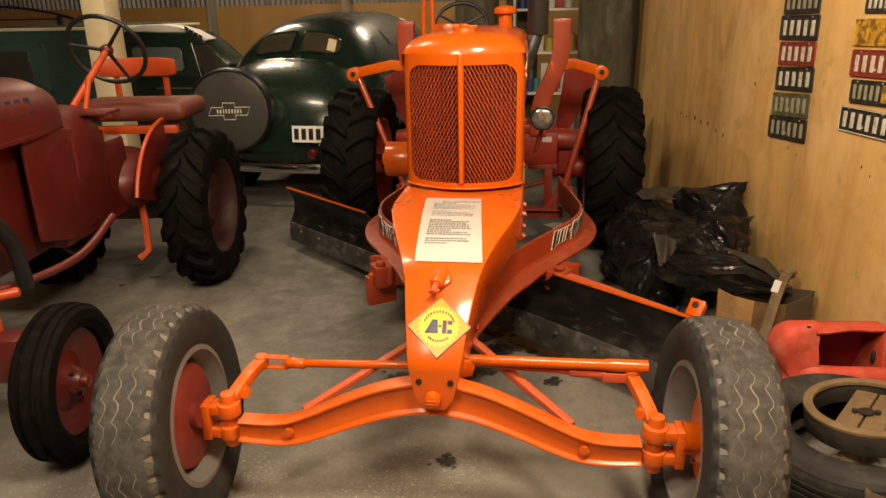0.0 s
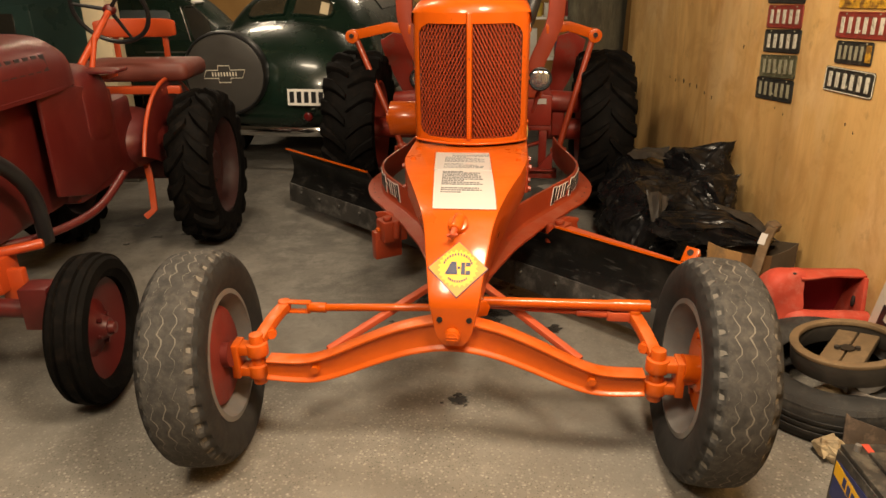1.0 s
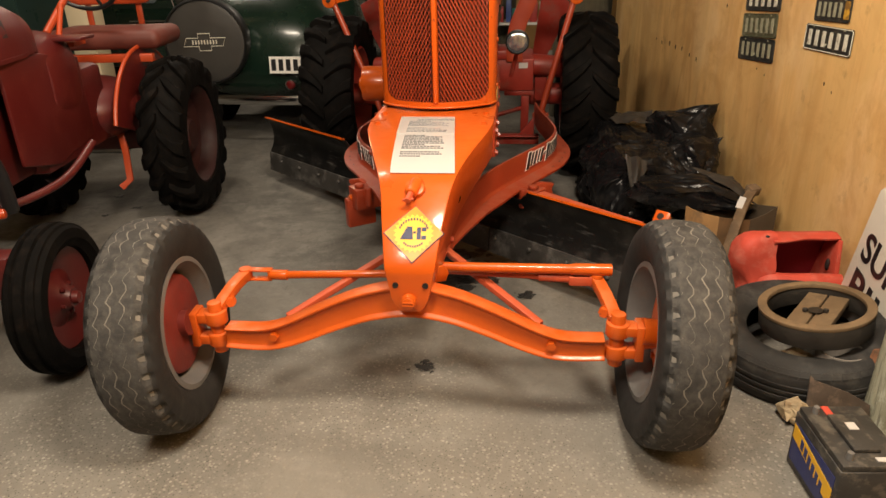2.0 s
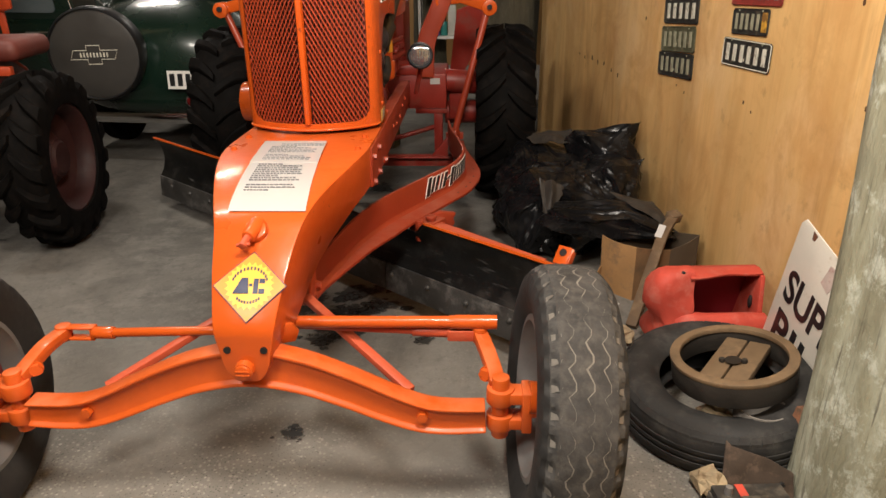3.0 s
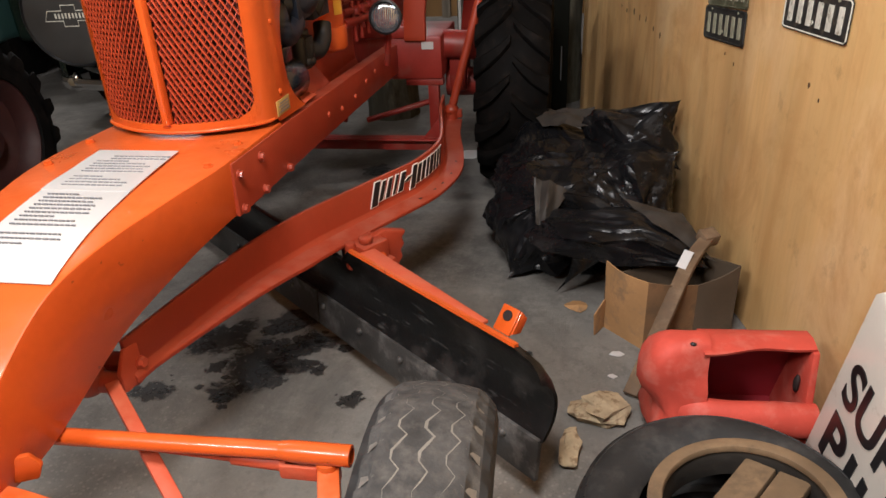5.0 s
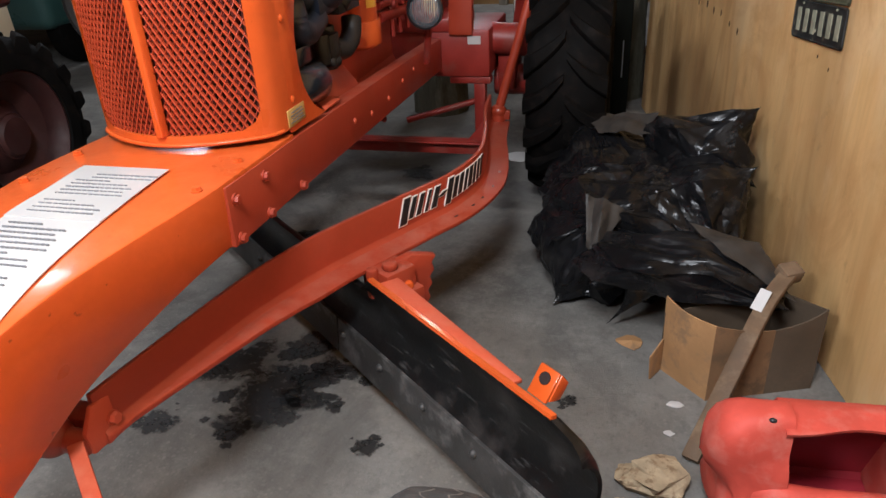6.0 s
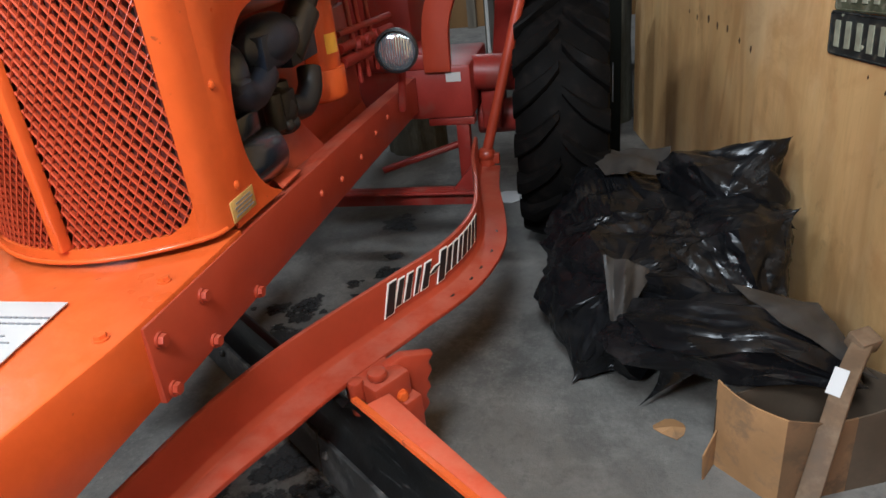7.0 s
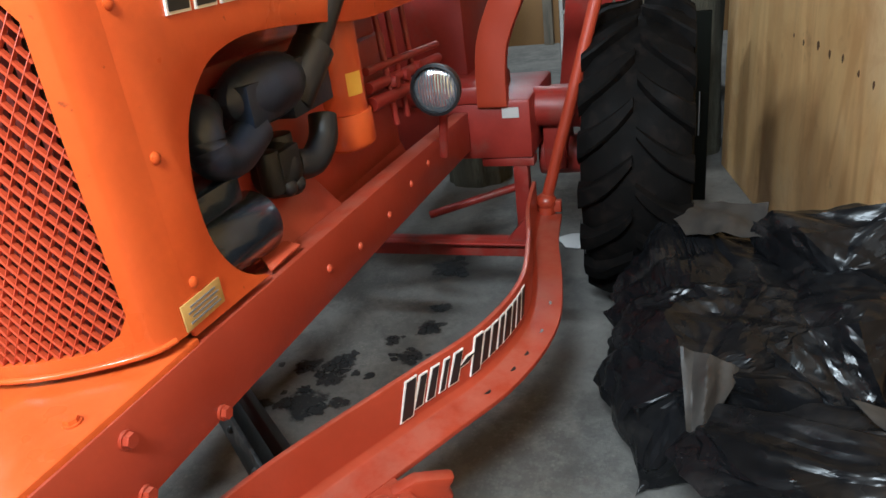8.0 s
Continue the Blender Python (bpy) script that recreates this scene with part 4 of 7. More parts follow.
part("drawbar_head", g, FRAME, GRADER, "dusty ball joint of the drawbar", bevel=0.010)
for s in (1, -1):
    plate_ = [(-0.045, -0.030), (0.060, -0.042), (0.075, 0.010), (0.045, 0.055), (-0.020, 0.062), (-0.050, 0.020)]
    part("hitch_plate", Geo().prism(plate_, Matrix(((0, 0, s, s * 0.078), (1, 0, 0, 3.03), (0, 1, 0, 0.462), (0, 0, 0, 1))), 0.012), DUSTY, GRADER, bevel=0.004)
    part("hitch_bolt", Geo().bolt((s * 0.090, 3.045, 0.470), (s, 0, 0), 0.013, 0.014), DUSTY, GRADER)
for s in (1, -1):
    g = Geo()
    c = Vector((s * 0.385, 3.80, 0.36))
    g.box(c, (0.12, 0.10, 0.10), Euler((0, 0, s * -0.6)).to_matrix())
    g.box(c + Vector((s * 0.03, 0.02, -0.08)), (0.14, 0.05, 0.14), Euler((0, 0, s * -0.6)).to_matrix())
    g.rod(c + Vector((-s * 0.03, -0.05, 0.06)), c + Vector((-s * 0.03, -0.05, -0.03)), 0.018)
    g.rod(c + Vector((s * 0.015, -0.03, 0.05)), c + Vector((s * 0.015, -0.03, 0.072)), 0.022)
    fan = [(0.0, -0.10), (0.0, 0.05), (0.05, 0.065)] + [(0.125 - 0.012 * (k % 2) - 0.004 * k, 0.045 - 0.022 * k) for k in range(8)] + [(0.05, -0.135)]
    g.prism(fan, basis(c + Vector((s * 0.0, 0.03, 0.0)), (s * 0.80, 0.55, 0), (0, 0, 1)), 0.03)
    part("blade_clamp", g, FRAME, GRADER, bevel=0.008)
    part("clamp_bolt", Geo().bolt(c + Vector((s * 0.06, -0.02, 0.0)), (s * 0.7, -0.7, 0), 0.012, 0.012), ORANGE, GRADER)
g = Geo().box((0.0, 5.07, 0.30), (0.92, 0.05, 0.06)).box((0.0, 5.035, 0.326), (0.92, 0.035, 0.010))
part("cross_beam", g, RED, GRADER, bevel=0.004)
for s in (1, -1):
    g = Geo().prism([(0, 0), (0.10, 0), (0.10, 0.12)], Matrix(((s, 0, 0, s * 0.33), (0, 0, 1, 5.05), (0, 1, 0, 0.325), (0, 0, 0, 1))), 0.03)
    part("gusset", g, RED, GRADER, bevel=0.003)
    g = Geo().box((s * 0.37, 5.2, 0.44), (0.05, 0.05, 0.24)).box((s * 0.33, 5.2, 0.565), (0.18, 0.06, 0.03))
    g.rod((s * 0.05, 5.1, 0.40), (s * 0.36, 5.2, 0.47), 0.014)
    part("hanger", g, RED, GRADER, bevel=0.004)

# ---- blade ----
E1, E2 = Vector((0.965, 3.195, 0)), Vector((-1.29, 5.09, 0))
d = (E2 - E1).normalized()
nrm = Vector((d.y, -d.x, 0))
nrm = -nrm if nrm.y > 0 else nrm
BLADE = thing("grader_blade", (E1 + E2) / 2, "long black grader blade with worn cutting edge under the frame", "blade")
sec = curve([(0.012, 0.20, 0), (-0.018, 0.25, 0), (-0.030, 0.31, 0), (-0.022, 0.37, 0), (0.0, 0.415, 0), (0.018, 0.430, 0)], 4)


def along(t, o, z):
    return E1 + (E2 - E1) * t + nrm * o + Vector((0, 0, z))


rr = []
for t, top in ((0.0, 0.37), (0.003, 0.395), (0.010, 0.415), (0.03, 0.43), (0.258, 0.43), (0.272, 0.388), (0.5, 0.388), (0.700, 0.388), (0.714, 0.43), (1.0, 0.43)):
    k = (top - 0.2) / 0.23
    rr.append([along(t, p.x, 0.2 + (p.y - 0.2) * k) for p in sec] + [along(t, p.x - 0.012, 0.2 + (p.y - 0.2) * k - 0.002) for p in reversed(sec)])
part("moldboard", Geo().rings(rr), STEEL, BLADE, bevel=0.0)
for k in range(3):
    a, b = k / 3 + 0.0015, (k + 1) / 3 - 0.0015
    z0 = 0.085
    part("cutting_edge", Geo().rings([[along(t, 0.028, z0), along(t, 0.018, 0.205), along(t, 0.004, 0.205), along(t, 0.014, z0)] for t in (a, b)]), WORNSTEEL, BLADE, "scuffed grey steel strip", bevel=0.002)
for k in range(14):
    t = 0.04 + 0.07 * k
    part("edge_bolt", Geo().ball(along(t, 0.022, 0.165), (0.012, 0.012, 0.012), 10, 6), WORNSTEEL, BLADE)
for a, b in ((0.028, 0.256), (0.716, 1.0)):
    g = Geo().rings([[along(t, o, z) for o, z in ((0.019, 0.430), (0.017, 0.438), (0.004, 0.436), (0.004, 0.426))] for t in (a, b)])
    part("top_edge", g, ORANGE, BLADE, "orange painted top edge")
g = Geo().rings([[along(t, o, z) for o, z in ((0.003, 0.424), (0.003, 0.434), (-0.02 - 0.18 * (t - 0.06), 0.430), (-0.02 - 0.18 * (t - 0.06), 0.420))] for t in (0.07, 0.15, 0.245)])
part("back_stiffener", g, DUSTY, BLADE, "dusty flange behind the blade", bevel=0.003)
c = along(0.048, -0.012, 0.445)
tilt = (Vector((0, 0, 0.80)) - nrm * 0.6).normalized()
tm = basis(c, d, tilt)
tm = tm if tm.to_3x3().col[2].z > 0 else basis(c, -d, tilt)
hole = [(0.013 * math.cos(2 * math.pi * k / 16), 0.027 + 0.013 * math.sin(2 * math.pi * k / 16)) for k in range(16)]
g = Geo().prism([(-0.026, -0.015), (0.026, -0.015), (0.026, 0.050), (-0.026, 0.050)], tm, 0.008)
for sx in (-1, 1):
    g.prism([(-0.010, 0), (0.050, 0), (0.040, -0.030), (0.0, -0.030)], basis(tm @ Vector((sx * 0.023, 0, 0.002)), tm.to_3x3() @ Vector((0, 1, 0)), tm.to_3x3() @ Vector((0, 0, 1))), 0.006)
lug = part("lifting_lug", g, ORANGE, BLADE, "orange lug with a round eye", bevel=0.003)
part("eye", Geo().prism(hole, tm @ pose(0, 0, -0.002), 0.0125), CORE, lug, "dark round hole")

# ---- engine bay ----
part("engine_block", Geo().box((0, 4.3, 0.90), (0.26, 0.9, 0.36)).box((0, 4.3, 1.10), (0.22, 0.86, 0.08)).prism([(-0.16, 0.70), (0.16, 0.70), (0.10, 0.84), (-0.10, 0.84)], Matrix(((1, 0, 0, 0), (0, 0, 1, 3.86), (0, 1, 0, 0), (0, 0, 0, 1))), 0.9), FRAME, GRADER, bevel=0.012)
part("sump", Geo().rings([[Vector((0.10, y, 0.93)), Vector((0.19, y + 0.05, 0.78)), Vector((0.19, y + 0.05, 0.70)), Vector((0.0, y, 0.70)), Vector((0.0, y, 0.93))] for y in (3.96, 4.20)]), FRAME, GRADER, bevel=0.01)
MANIFOLD = material("manifold_iron", (0.011, 0.017, 0.034), 0.42, vary=0.4, scale=14, bump=0.3)
g = Geo().ball((0.17, 4.06, 1.085), (0.055, 0.13, 0.06), 18, 12).box((0.165, 4.17, 1.07), (0.08, 0.16, 0.10)).box((0.175, 4.00, 1.075), (0.07, 0.10, 0.07))
g.pipe(curve([(0.15, 3.90, 1.08), (0.185, 3.845, 1.075), (0.195, 3.84, 1.03), (0.19, 3.90, 1.01), (0.18, 3.99, 1.03)], 6), 0.034, 14)
part("exhaust_manifold", g, MANIFOLD, GRADER, "dull grey-black iron manifold", bevel=0.006)
g = Geo().rod((0.18, 4.17, 1.07), (0.235, 4.33, 1.28), 0.034, 0.034).rod((0.17, 4.14, 1.04), (0.20, 4.22, 1.13), 0.042).rod((0.232, 4.325, 1.26), (0.275, 4.36, 1.40), 0.036).rod((0.28, 4.36, 1.38), (0.28, 4.36, 2.2), 0.050, n=24)
part("exhaust_pipe", g, BLACK, GRADER, "matt black upright exhaust", bevel=0.004)
g = Geo().ball((0.15, 4.07, 0.93), (0.05, 0.06, 0.055), 14, 8).box((0.17, 4.06, 0.95), (0.05, 0.07, 0.05)).rod((0.17, 4.02, 0.98), (0.17, 4.02, 0.90), 0.022).rod((0.15, 4.10, 0.99), (0.15, 4.10, 0.87), 0.028)
for k in range(5):
    g.ball((0.17 + 0.015 * math.sin(k), 4.02 + 0.03 * k, 0.905 + 0.012 * math.cos(2 * k)), (0.018, 0.02, 0.018), 8, 6)
g.pipe(curve([(0.165, 4.11, 0.925), (0.18, 4.16, 0.915), (0.185, 4.21, 0.945), (0.18, 4.235, 0.99)], 5), 0.030, 14)
part("carburettor", g, HOSE, GRADER, "black carburettor with intake elbow", bevel=0.004)
g = Geo().rod((0.165, 3.72, 0.895), (0.165, 3.945, 0.875), 0.060, n=28).rod((0.165, 3.70, 0.897), (0.165, 3.962, 0.8735), 0.046, n=24).rod((0.165, 3.95, 0.874), (0.165, 3.985, 0.871), 0.016).box((0.165, 3.82, 0.965), (0.08, 0.12, 0.045))
GLOSSBLACK = material("glossy_black_enamel", (0.020, 0.028, 0.044), 0.2, vary=0.3, scale=8, bump=0.1, coat=0.6)
part("generator", g, GLOSSBLACK, GRADER, "glossy black generator drum", bevel=0.005)
g = Geo().rod((0.14, 4.40, 0.90), (0.14, 4.40, 1.20), 0.062, n=28).rod((0.14, 4.40, 0.88), (0.14, 4.40, 0.955), 0.070, n=28).ball((0.14, 4.40, 0.88), (0.066, 0.066, 0.02))
AIR = part("air_cleaner", g, ORANGE, GRADER, bevel=0.006)
g = Geo()
rr = [[Vector((0.14 + 0.0635 * math.cos(a), 4.40 + 0.0635 * math.sin(a), z)) for z in (0.995, 1.045)] for a in [-0.75 + 0.1 * k for k in range(8)]]
g.rings(rr, closed=False)
part("sticker", g, LEMON, AIR, "yellow paper sticker")
for z, r in ((0.98, 0.014), (1.02, 0.010), (0.94, 0.018)):
    part("linkage_rod", Geo().rod((0.17, 4.5, z), (0.19, 4.98, z - 0.02), r), RED, GRADER)
for y in (4.62, 4.70, 4.80):
    part("linkage_lever", Geo().rod((0.18, y, 0.86), (0.17, y - 0.02, 1.16), 0.008).rod((0.165, y, 0.97), (0.20, y, 0.97), 0.016), RED, GRADER)
part("foot_bracket", Geo().prism([(-0.055, -0.02), (0.05, -0.02), (0.05, 0.012), (-0.02, 0.022)], basis((0.205, 3.93, 0.818), (0, 1, 0), (-1, 0, 0.25)), 0.004).prism([(-0.045, 0.0), (0.02, 0.0), (0.012, 0.030), (-0.028, 0.026)], basis((0.186, 3.935, 0.820), (0.1, 1, 0), (0.2, 0, 1)), 0.004), DUSTY, GRADER, "folded dusty sheet tab", bevel=0.001)
BRASS = material("brass_plate", (0.52, 0.34, 0.09), 0.4, metal=0.15, vary=0.15, scale=20)
tag_m = Matrix(((0, 0, 1, 0.2352), (1, 0, 0, 3.640), (0, 1, 0, 0.842), (0, 0, 0, 1)))
g = Geo().prism([(0, 0), (0.09, 0), (0.09, 0.04), (0, 0.04)], tag_m, 0.003)
plate = part("maker_plate", g, BRASS, GRADER, "small brass plate", bevel=0.0008)
g = Geo()
for k in range(4):
    g.box((0.2392, 3.685, 0.851 + 0.0075 * k), (0.0012, 0.07 - 0.012 * (k % 2), 0.0028))
part("print", g, INK, plate)
LAMPGLASS = material("lamp_glass", (0.62, 0.65, 0.70), 0.10, metal=0.85, vary=0.15, scale=40, bump=0)
nt = LAMPGLASS.node_tree
flute = nt.nodes.new("ShaderNodeTexWave")
flute.bands_direction, flute.inputs["Scale"].default_value = "X", 42.0
nt.links.new(nt.nodes.new("ShaderNodeTexCoord").outputs["Object"], flute.inputs["Vector"])
relief(nt, flute.outputs["Fac"], 0.35, 0.004)
for x in (0.316, -0.33):
    lm = pose(x, 4.571, 0.955, 90, 0, 0)
    lamp = part("headlamp", Geo().lathe([(0.0, -0.075), (0.03, -0.07), (0.055, -0.03), (0.063, 0.0), (0.063, 0.014), (0.056, 0.016), (0.056, 0.004), (0.05, -0.02), (0.0, -0.03)], lm, 32), BLACK, GRADER, "round lamp with ribbed lens")
    lens = Geo().lathe([(0.0, 0.017), (0.015, 0.0165), (0.030, 0.014), (0.045, 0.009), (0.0555, 0.002), (0.0555, -0.004), (0.0, -0.004)], lm, 40)
    part("lens", lens, LAMPGLASS, lamp, "clear ribbed glass")
    part("bracket", Geo().rod((x, 4.60, 0.90), (x * 0.9, 4.66, 0.76), 0.012).box((x * 0.95, 4.64, 0.90), (0.04, 0.02, 0.03)), RED, lamp)
g = Geo().rod((-0.30, 4.2, 0.81), (-0.44, 4.2, 0.81), 0.085, n=32).rod((-0.15, 4.2, 0.81), (-0.46, 4.2, 0.81), 0.03)
part("belt_pulley", g, ORANGE, GRADER, bevel=0.006)
g = Geo().rod((0.12, 4.5, 1.37), (0.12, 4.5, 1.485), 0.033, n=24).rod((0.12, 4.5, 1.475), (0.12, 4.5, 1.495), 0.054, 0.056, n=28).ball((0.12, 4.5, 1.495), (0.055, 0.055, 0.02), 24, 8)
part("air_stack", g, ORANGE, GRADER, "orange air stack with mushroom cap", bevel=0.003)

# ---- rear of the grader ----
part("transmission_housing", Geo().box((0, 5.38, 0.68), (0.84, 0.44, 0.20)), RED, GRADER, bevel=0.012)
part("housing_cover", Geo().box((0, 5.3, 0.80), (0.60, 0.3, 0.06)), RED, GRADER, bevel=0.012)
part("gear_tower", Geo().box((0, 5.55, 0.95), (0.34, 0.4, 0.4)), RED, GRADER, bevel=0.012)
for s in (1, -1):
    part("final_drive", Geo().rod((s * 0.40, 5.30, 0.72), (s * 0.60, 5.34, 0.70), 0.068, n=24).rod((s * 0.40, 5.40, 0.515), (s * 0.80, 5.42, 0.515), 0.07, n=24).box((s * 0.47, 5.40, 0.62), (0.08, 0.2, 0.26)), RED, GRADER, bevel=0.008)
part("sticker", Geo().box((0.355, 5.158, 0.738), (0.056, 0.003, 0.034)), PAPER, GRADER, "small pale printed label")
for s, x in ((1, 0.0), (-1, -0.10)):
    arm_x, rod_x = (0.66, 0.65) if s > 0 else (-0.84, -0.82)
    g = Geo().sweep(curve([(s * 0.30 + x * 0.6, 5.16, 0.76), (s * 0.31 + x * 0.8, 5.17, 0.95), (s * 0.38 + x * 0.8, 5.18, 1.12), (s * 0.42 + x * 0.8, 5.18, 1.25), (s * 0.42 + x * 0.8, 5.18, 1.44)], 5), [(-0.02, -0.05), (0.02, -0.05), (0.02, 0.05), (-0.02, 0.05)], up=(1, 0, 0))
    part("lift_column", g, FRAME, GRADER, bevel=0.005)
    g = Geo().sweep([(s * 0.36 + x, 5.18, 1.17), (s * 0.5 + x, 5.20, 1.185), (arm_x, 5.21, 1.135)], [(-0.022, -0.03), (0.022, -0.03), (0.022, 0.03), (-0.022, 0.03)])
    g.rod((arm_x, 5.17, 1.13), (arm_x, 5.25, 1.13), 0.042, n=20)
    part("lift_arm", g, ORANGE, GRADER, bevel=0.005)
    part("arm_pin", Geo().rod((arm_x, 5.155, 1.135), (arm_x, 5.27, 1.135), 0.014), BLACK, GRADER)
    foot = (0.467, 5.09, 0.455) if s > 0 else (-0.53, 5.09, 0.455)
    g = Geo().rod((rod_x, 5.205, 1.12), foot, 0.019, n=16)
    part("lift_rod", g, FRAME, GRADER)
    g = Geo().ball(Vector(foot) + Vector((0, 0, 0.0)), (0.035, 0.035, 0.03)).rod(foot, (foot[0], foot[1], 0.40), 0.03, n=16).box((foot[0], foot[1], 0.44), (0.10, 0.025, 0.04))
    part("rod_socket", g, FRAME, GRADER, bevel=0.004)
    g = Geo()
    rr = []
    for k in range(9):
        q = k / 8
        xo, xi, y, z = s * (0.655 - 0.20 * q ** 1.4) + x, s * (0.47 - 0.06 * q) + x, 5.68 + 0.06 * math.sin(q * 2), 1.085 - 0.47 * q
        rr.append([Vector((xo, y, z - 0.02)), Vector(((xo + xi) / 2, y + 0.03, z + 0.03 * (1 - q))), Vector((xi, y + 0.06, z)), Vector((xi, y + 0.08, z)), Vector(((xo + xi) / 2, y + 0.05, z + 0.03 * (1 - q))), Vector((xo, y + 0.02, z - 0.02))])
    part("wheel_shield", Geo().rings(rr), RED, GRADER, "dull red curved shield", bevel=0.003)
part("control_hoop", Geo().pipe(curve([(-0.360, 4.92, 0.95), (-0.355, 4.92, 1.30), (-0.348, 4.92, 1.56), (-0.337, 4.92, 1.655), (-0.318, 4.92, 1.655), (-0.305, 4.92, 1.56), (-0.300, 4.92, 1.30), (-0.300, 4.92, 0.95)], 6), 0.013, 12, up=(0, 1, 0)), ORANGE, GRADER, "tall narrow orange hoop")
part("control_rod", Geo().rod((0.25, 4.92, 1.31), (0.25, 4.92, 2.1), 0.022, n=12), ORANGE, GRADER)
part("control_bracket", Geo().box((0.23, 4.90, 1.33), (0.10, 0.06, 0.04)), ORANGE, GRADER, bevel=0.004)
part("control_bracket", Geo().box((-0.315, 4.92, 1.30), (0.12, 0.05, 0.06)), ORANGE, GRADER, bevel=0.004)
part("control_bracket", Geo().box((-0.24, 5.15, 1.36), (0.20, 0.05, 0.12)), ORANGE, GRADER, bevel=0.004)
rr = [(-0.19 + 0.165 * math.cos(a), 5.36 + 0.06 * math.sin(a), 1.40 + 0.135 * math.sin(a)) for a in [2 * math.pi * k / 40 for k in range(40)]]
STEER = part("steering_wheel", Geo().pipe(rr, 0.012, 10, up=(0, 1, -0.5), loop=True), BLACK, GRADER, "black steering wheel")
g = Geo().rod((-0.19, 5.36, 1.40), (-0.19, 5.05, 1.1), 0.016)
for k in range(3):
    a = 0.5 + 2.1 * k
    g.rod((-0.19, 5.36, 1.40), (-0.19 + 0.16 * math.cos(a), 5.36 + 0.06 * math.sin(a), 1.40 + 0.13 * math.sin(a)), 0.008)
part("spokes", g, BLACK, STEER)
part("seat_pedestal", Geo().box((-0.05, 5.8, 0.85), (0.4, 0.36, 0.12)).box((-0.05, 5.98, 1.05), (0.40, 0.05, 0.30)), RED, GRADER, bevel=0.02)


# ---- plates on the plywood wall ----
WR = Vector((0.19, -1.0, 0)).normalized()
WN = Vector((-1.0, -0.19, 0)).normalized()


def on_wall(y, z, lift=0.0):
    return Vector((wall_x(y), y, z)) + WN * lift


PLATEBLACK = material("plate_black", (0.018, 0.018, 0.016), 0.5, vary=0.4, scale=25, second=(0.07, 0.06, 0.04), amount=0.25)
PLATEOLIVE = material("plate_olive", (0.07, 0.07, 0.035), 0.6, vary=0.4, scale=25, second=(0.15, 0.14, 0.09), amount=0.35)
PLATERED = material("plate_maroon", (0.23, 0.03, 0.02), 0.5, vary=0.3, scale=25, second=(0.12, 0.03, 0.02), amount=0.3)
PLATEYELLOW = material("plate_yellow", (0.60, 0.33, 0.03), 0.5, vary=0.3, scale=18, second=(0.20, 0.10, 0.02), amount=0.55)
SILVER = material("plate_silver", (0.62, 0.60, 0.50), 0.45, vary=0.2, scale=30, second=(0.25, 0.23, 0.17), amount=0.25)
BROWNED = material("plate_grey", (0.30, 0.29, 0.20), 0.5, vary=0.3, scale=30)
ORANGEBAR = material("plate_orange", (0.55, 0.22, 0.03), 0.5, vary=0.3, scale=30)


def number_plate(y, z, w, h, tilt, base, bar, n, label, sticker=False):
    o = on_wall(y, z, 0.004)
    a = radians(tilt)
    x_, y_ = WR * math.cos(a) + Vector((0, 0, 1)) * math.sin(a), Vector((0, 0, 1)) * math.cos(a) - WR * math.sin(a)
    m = basis(o, x_, y_)
    p = thing("number_plate", tuple(o), label, "number plate", "plates on the wall")
    out = [(sx * w / 2 - sx * c, sy * h / 2 - sy * e) for sx, sy, c, e in ((1, 1, 0.008, 0), (1, 1, 0, 0.008), (1, -1, 0, 0.008), (1, -1, 0.008, 0), (-1, -1, 0.008, 0), (-1, -1, 0, 0.008), (-1, 1, 0, 0.008), (-1, 1, 0.008, 0))]
    part("panel", Geo().prism(out, m, 0.002), base, p)
    rim = [Vector((x, y2, 0.0022)) for x, y2 in out]
    part("raised_rim", Geo().pipe([m @ Vector((v.x * 0.975, v.y * 0.93, 0.002)) for v in rim], 0.0022, 6, up=tuple(WN), loop=True), bar if "bright" in label else base, p)
    free = w * (0.90 if not sticker else 0.74)
    for k in range(n):
        cx = -w * 0.45 + free * (k + 0.5) / n
        bw, bh = free / n * 0.22, h * 0.30
        if n == 6 and k == 3 and not sticker and w > 0.32:
            part("dot", Geo().prism([(cx - free / n * 0.62 + 0.006 * math.cos(t), -h * 0.20 + 0.006 * math.sin(t)) for t in (0, 1, 2, 3, 4, 5)], m @ pose(0, 0, 0.0015), 0.003), bar, p)
        part("bar", Geo().prism([(cx - bw, -bh), (cx + bw, -bh), (cx + bw, bh), (cx - bw, bh)], m @ pose(0, 0, 0.0015), 0.003), bar, p)
    if sticker:
        part("label", Geo().prism([(w * 0.33, -h * 0.36), (w * 0.46, -h * 0.36), (w * 0.46, h * 0.36), (w * 0.33, h * 0.36)], m @ pose(0, 0, 0.0015), 0.0025), PLATEYELLOW, p, "yellow registration label")
    g = Geo()
    for sx in (-1, 1):
        part("screw", Geo().rod(m @ Vector((sx * w * 0.32, h * 0.42, 0.001)), m @ Vector((sx * w * 0.32, h * 0.42, 0.005)), 0.004, n=8), BROWNED, p)


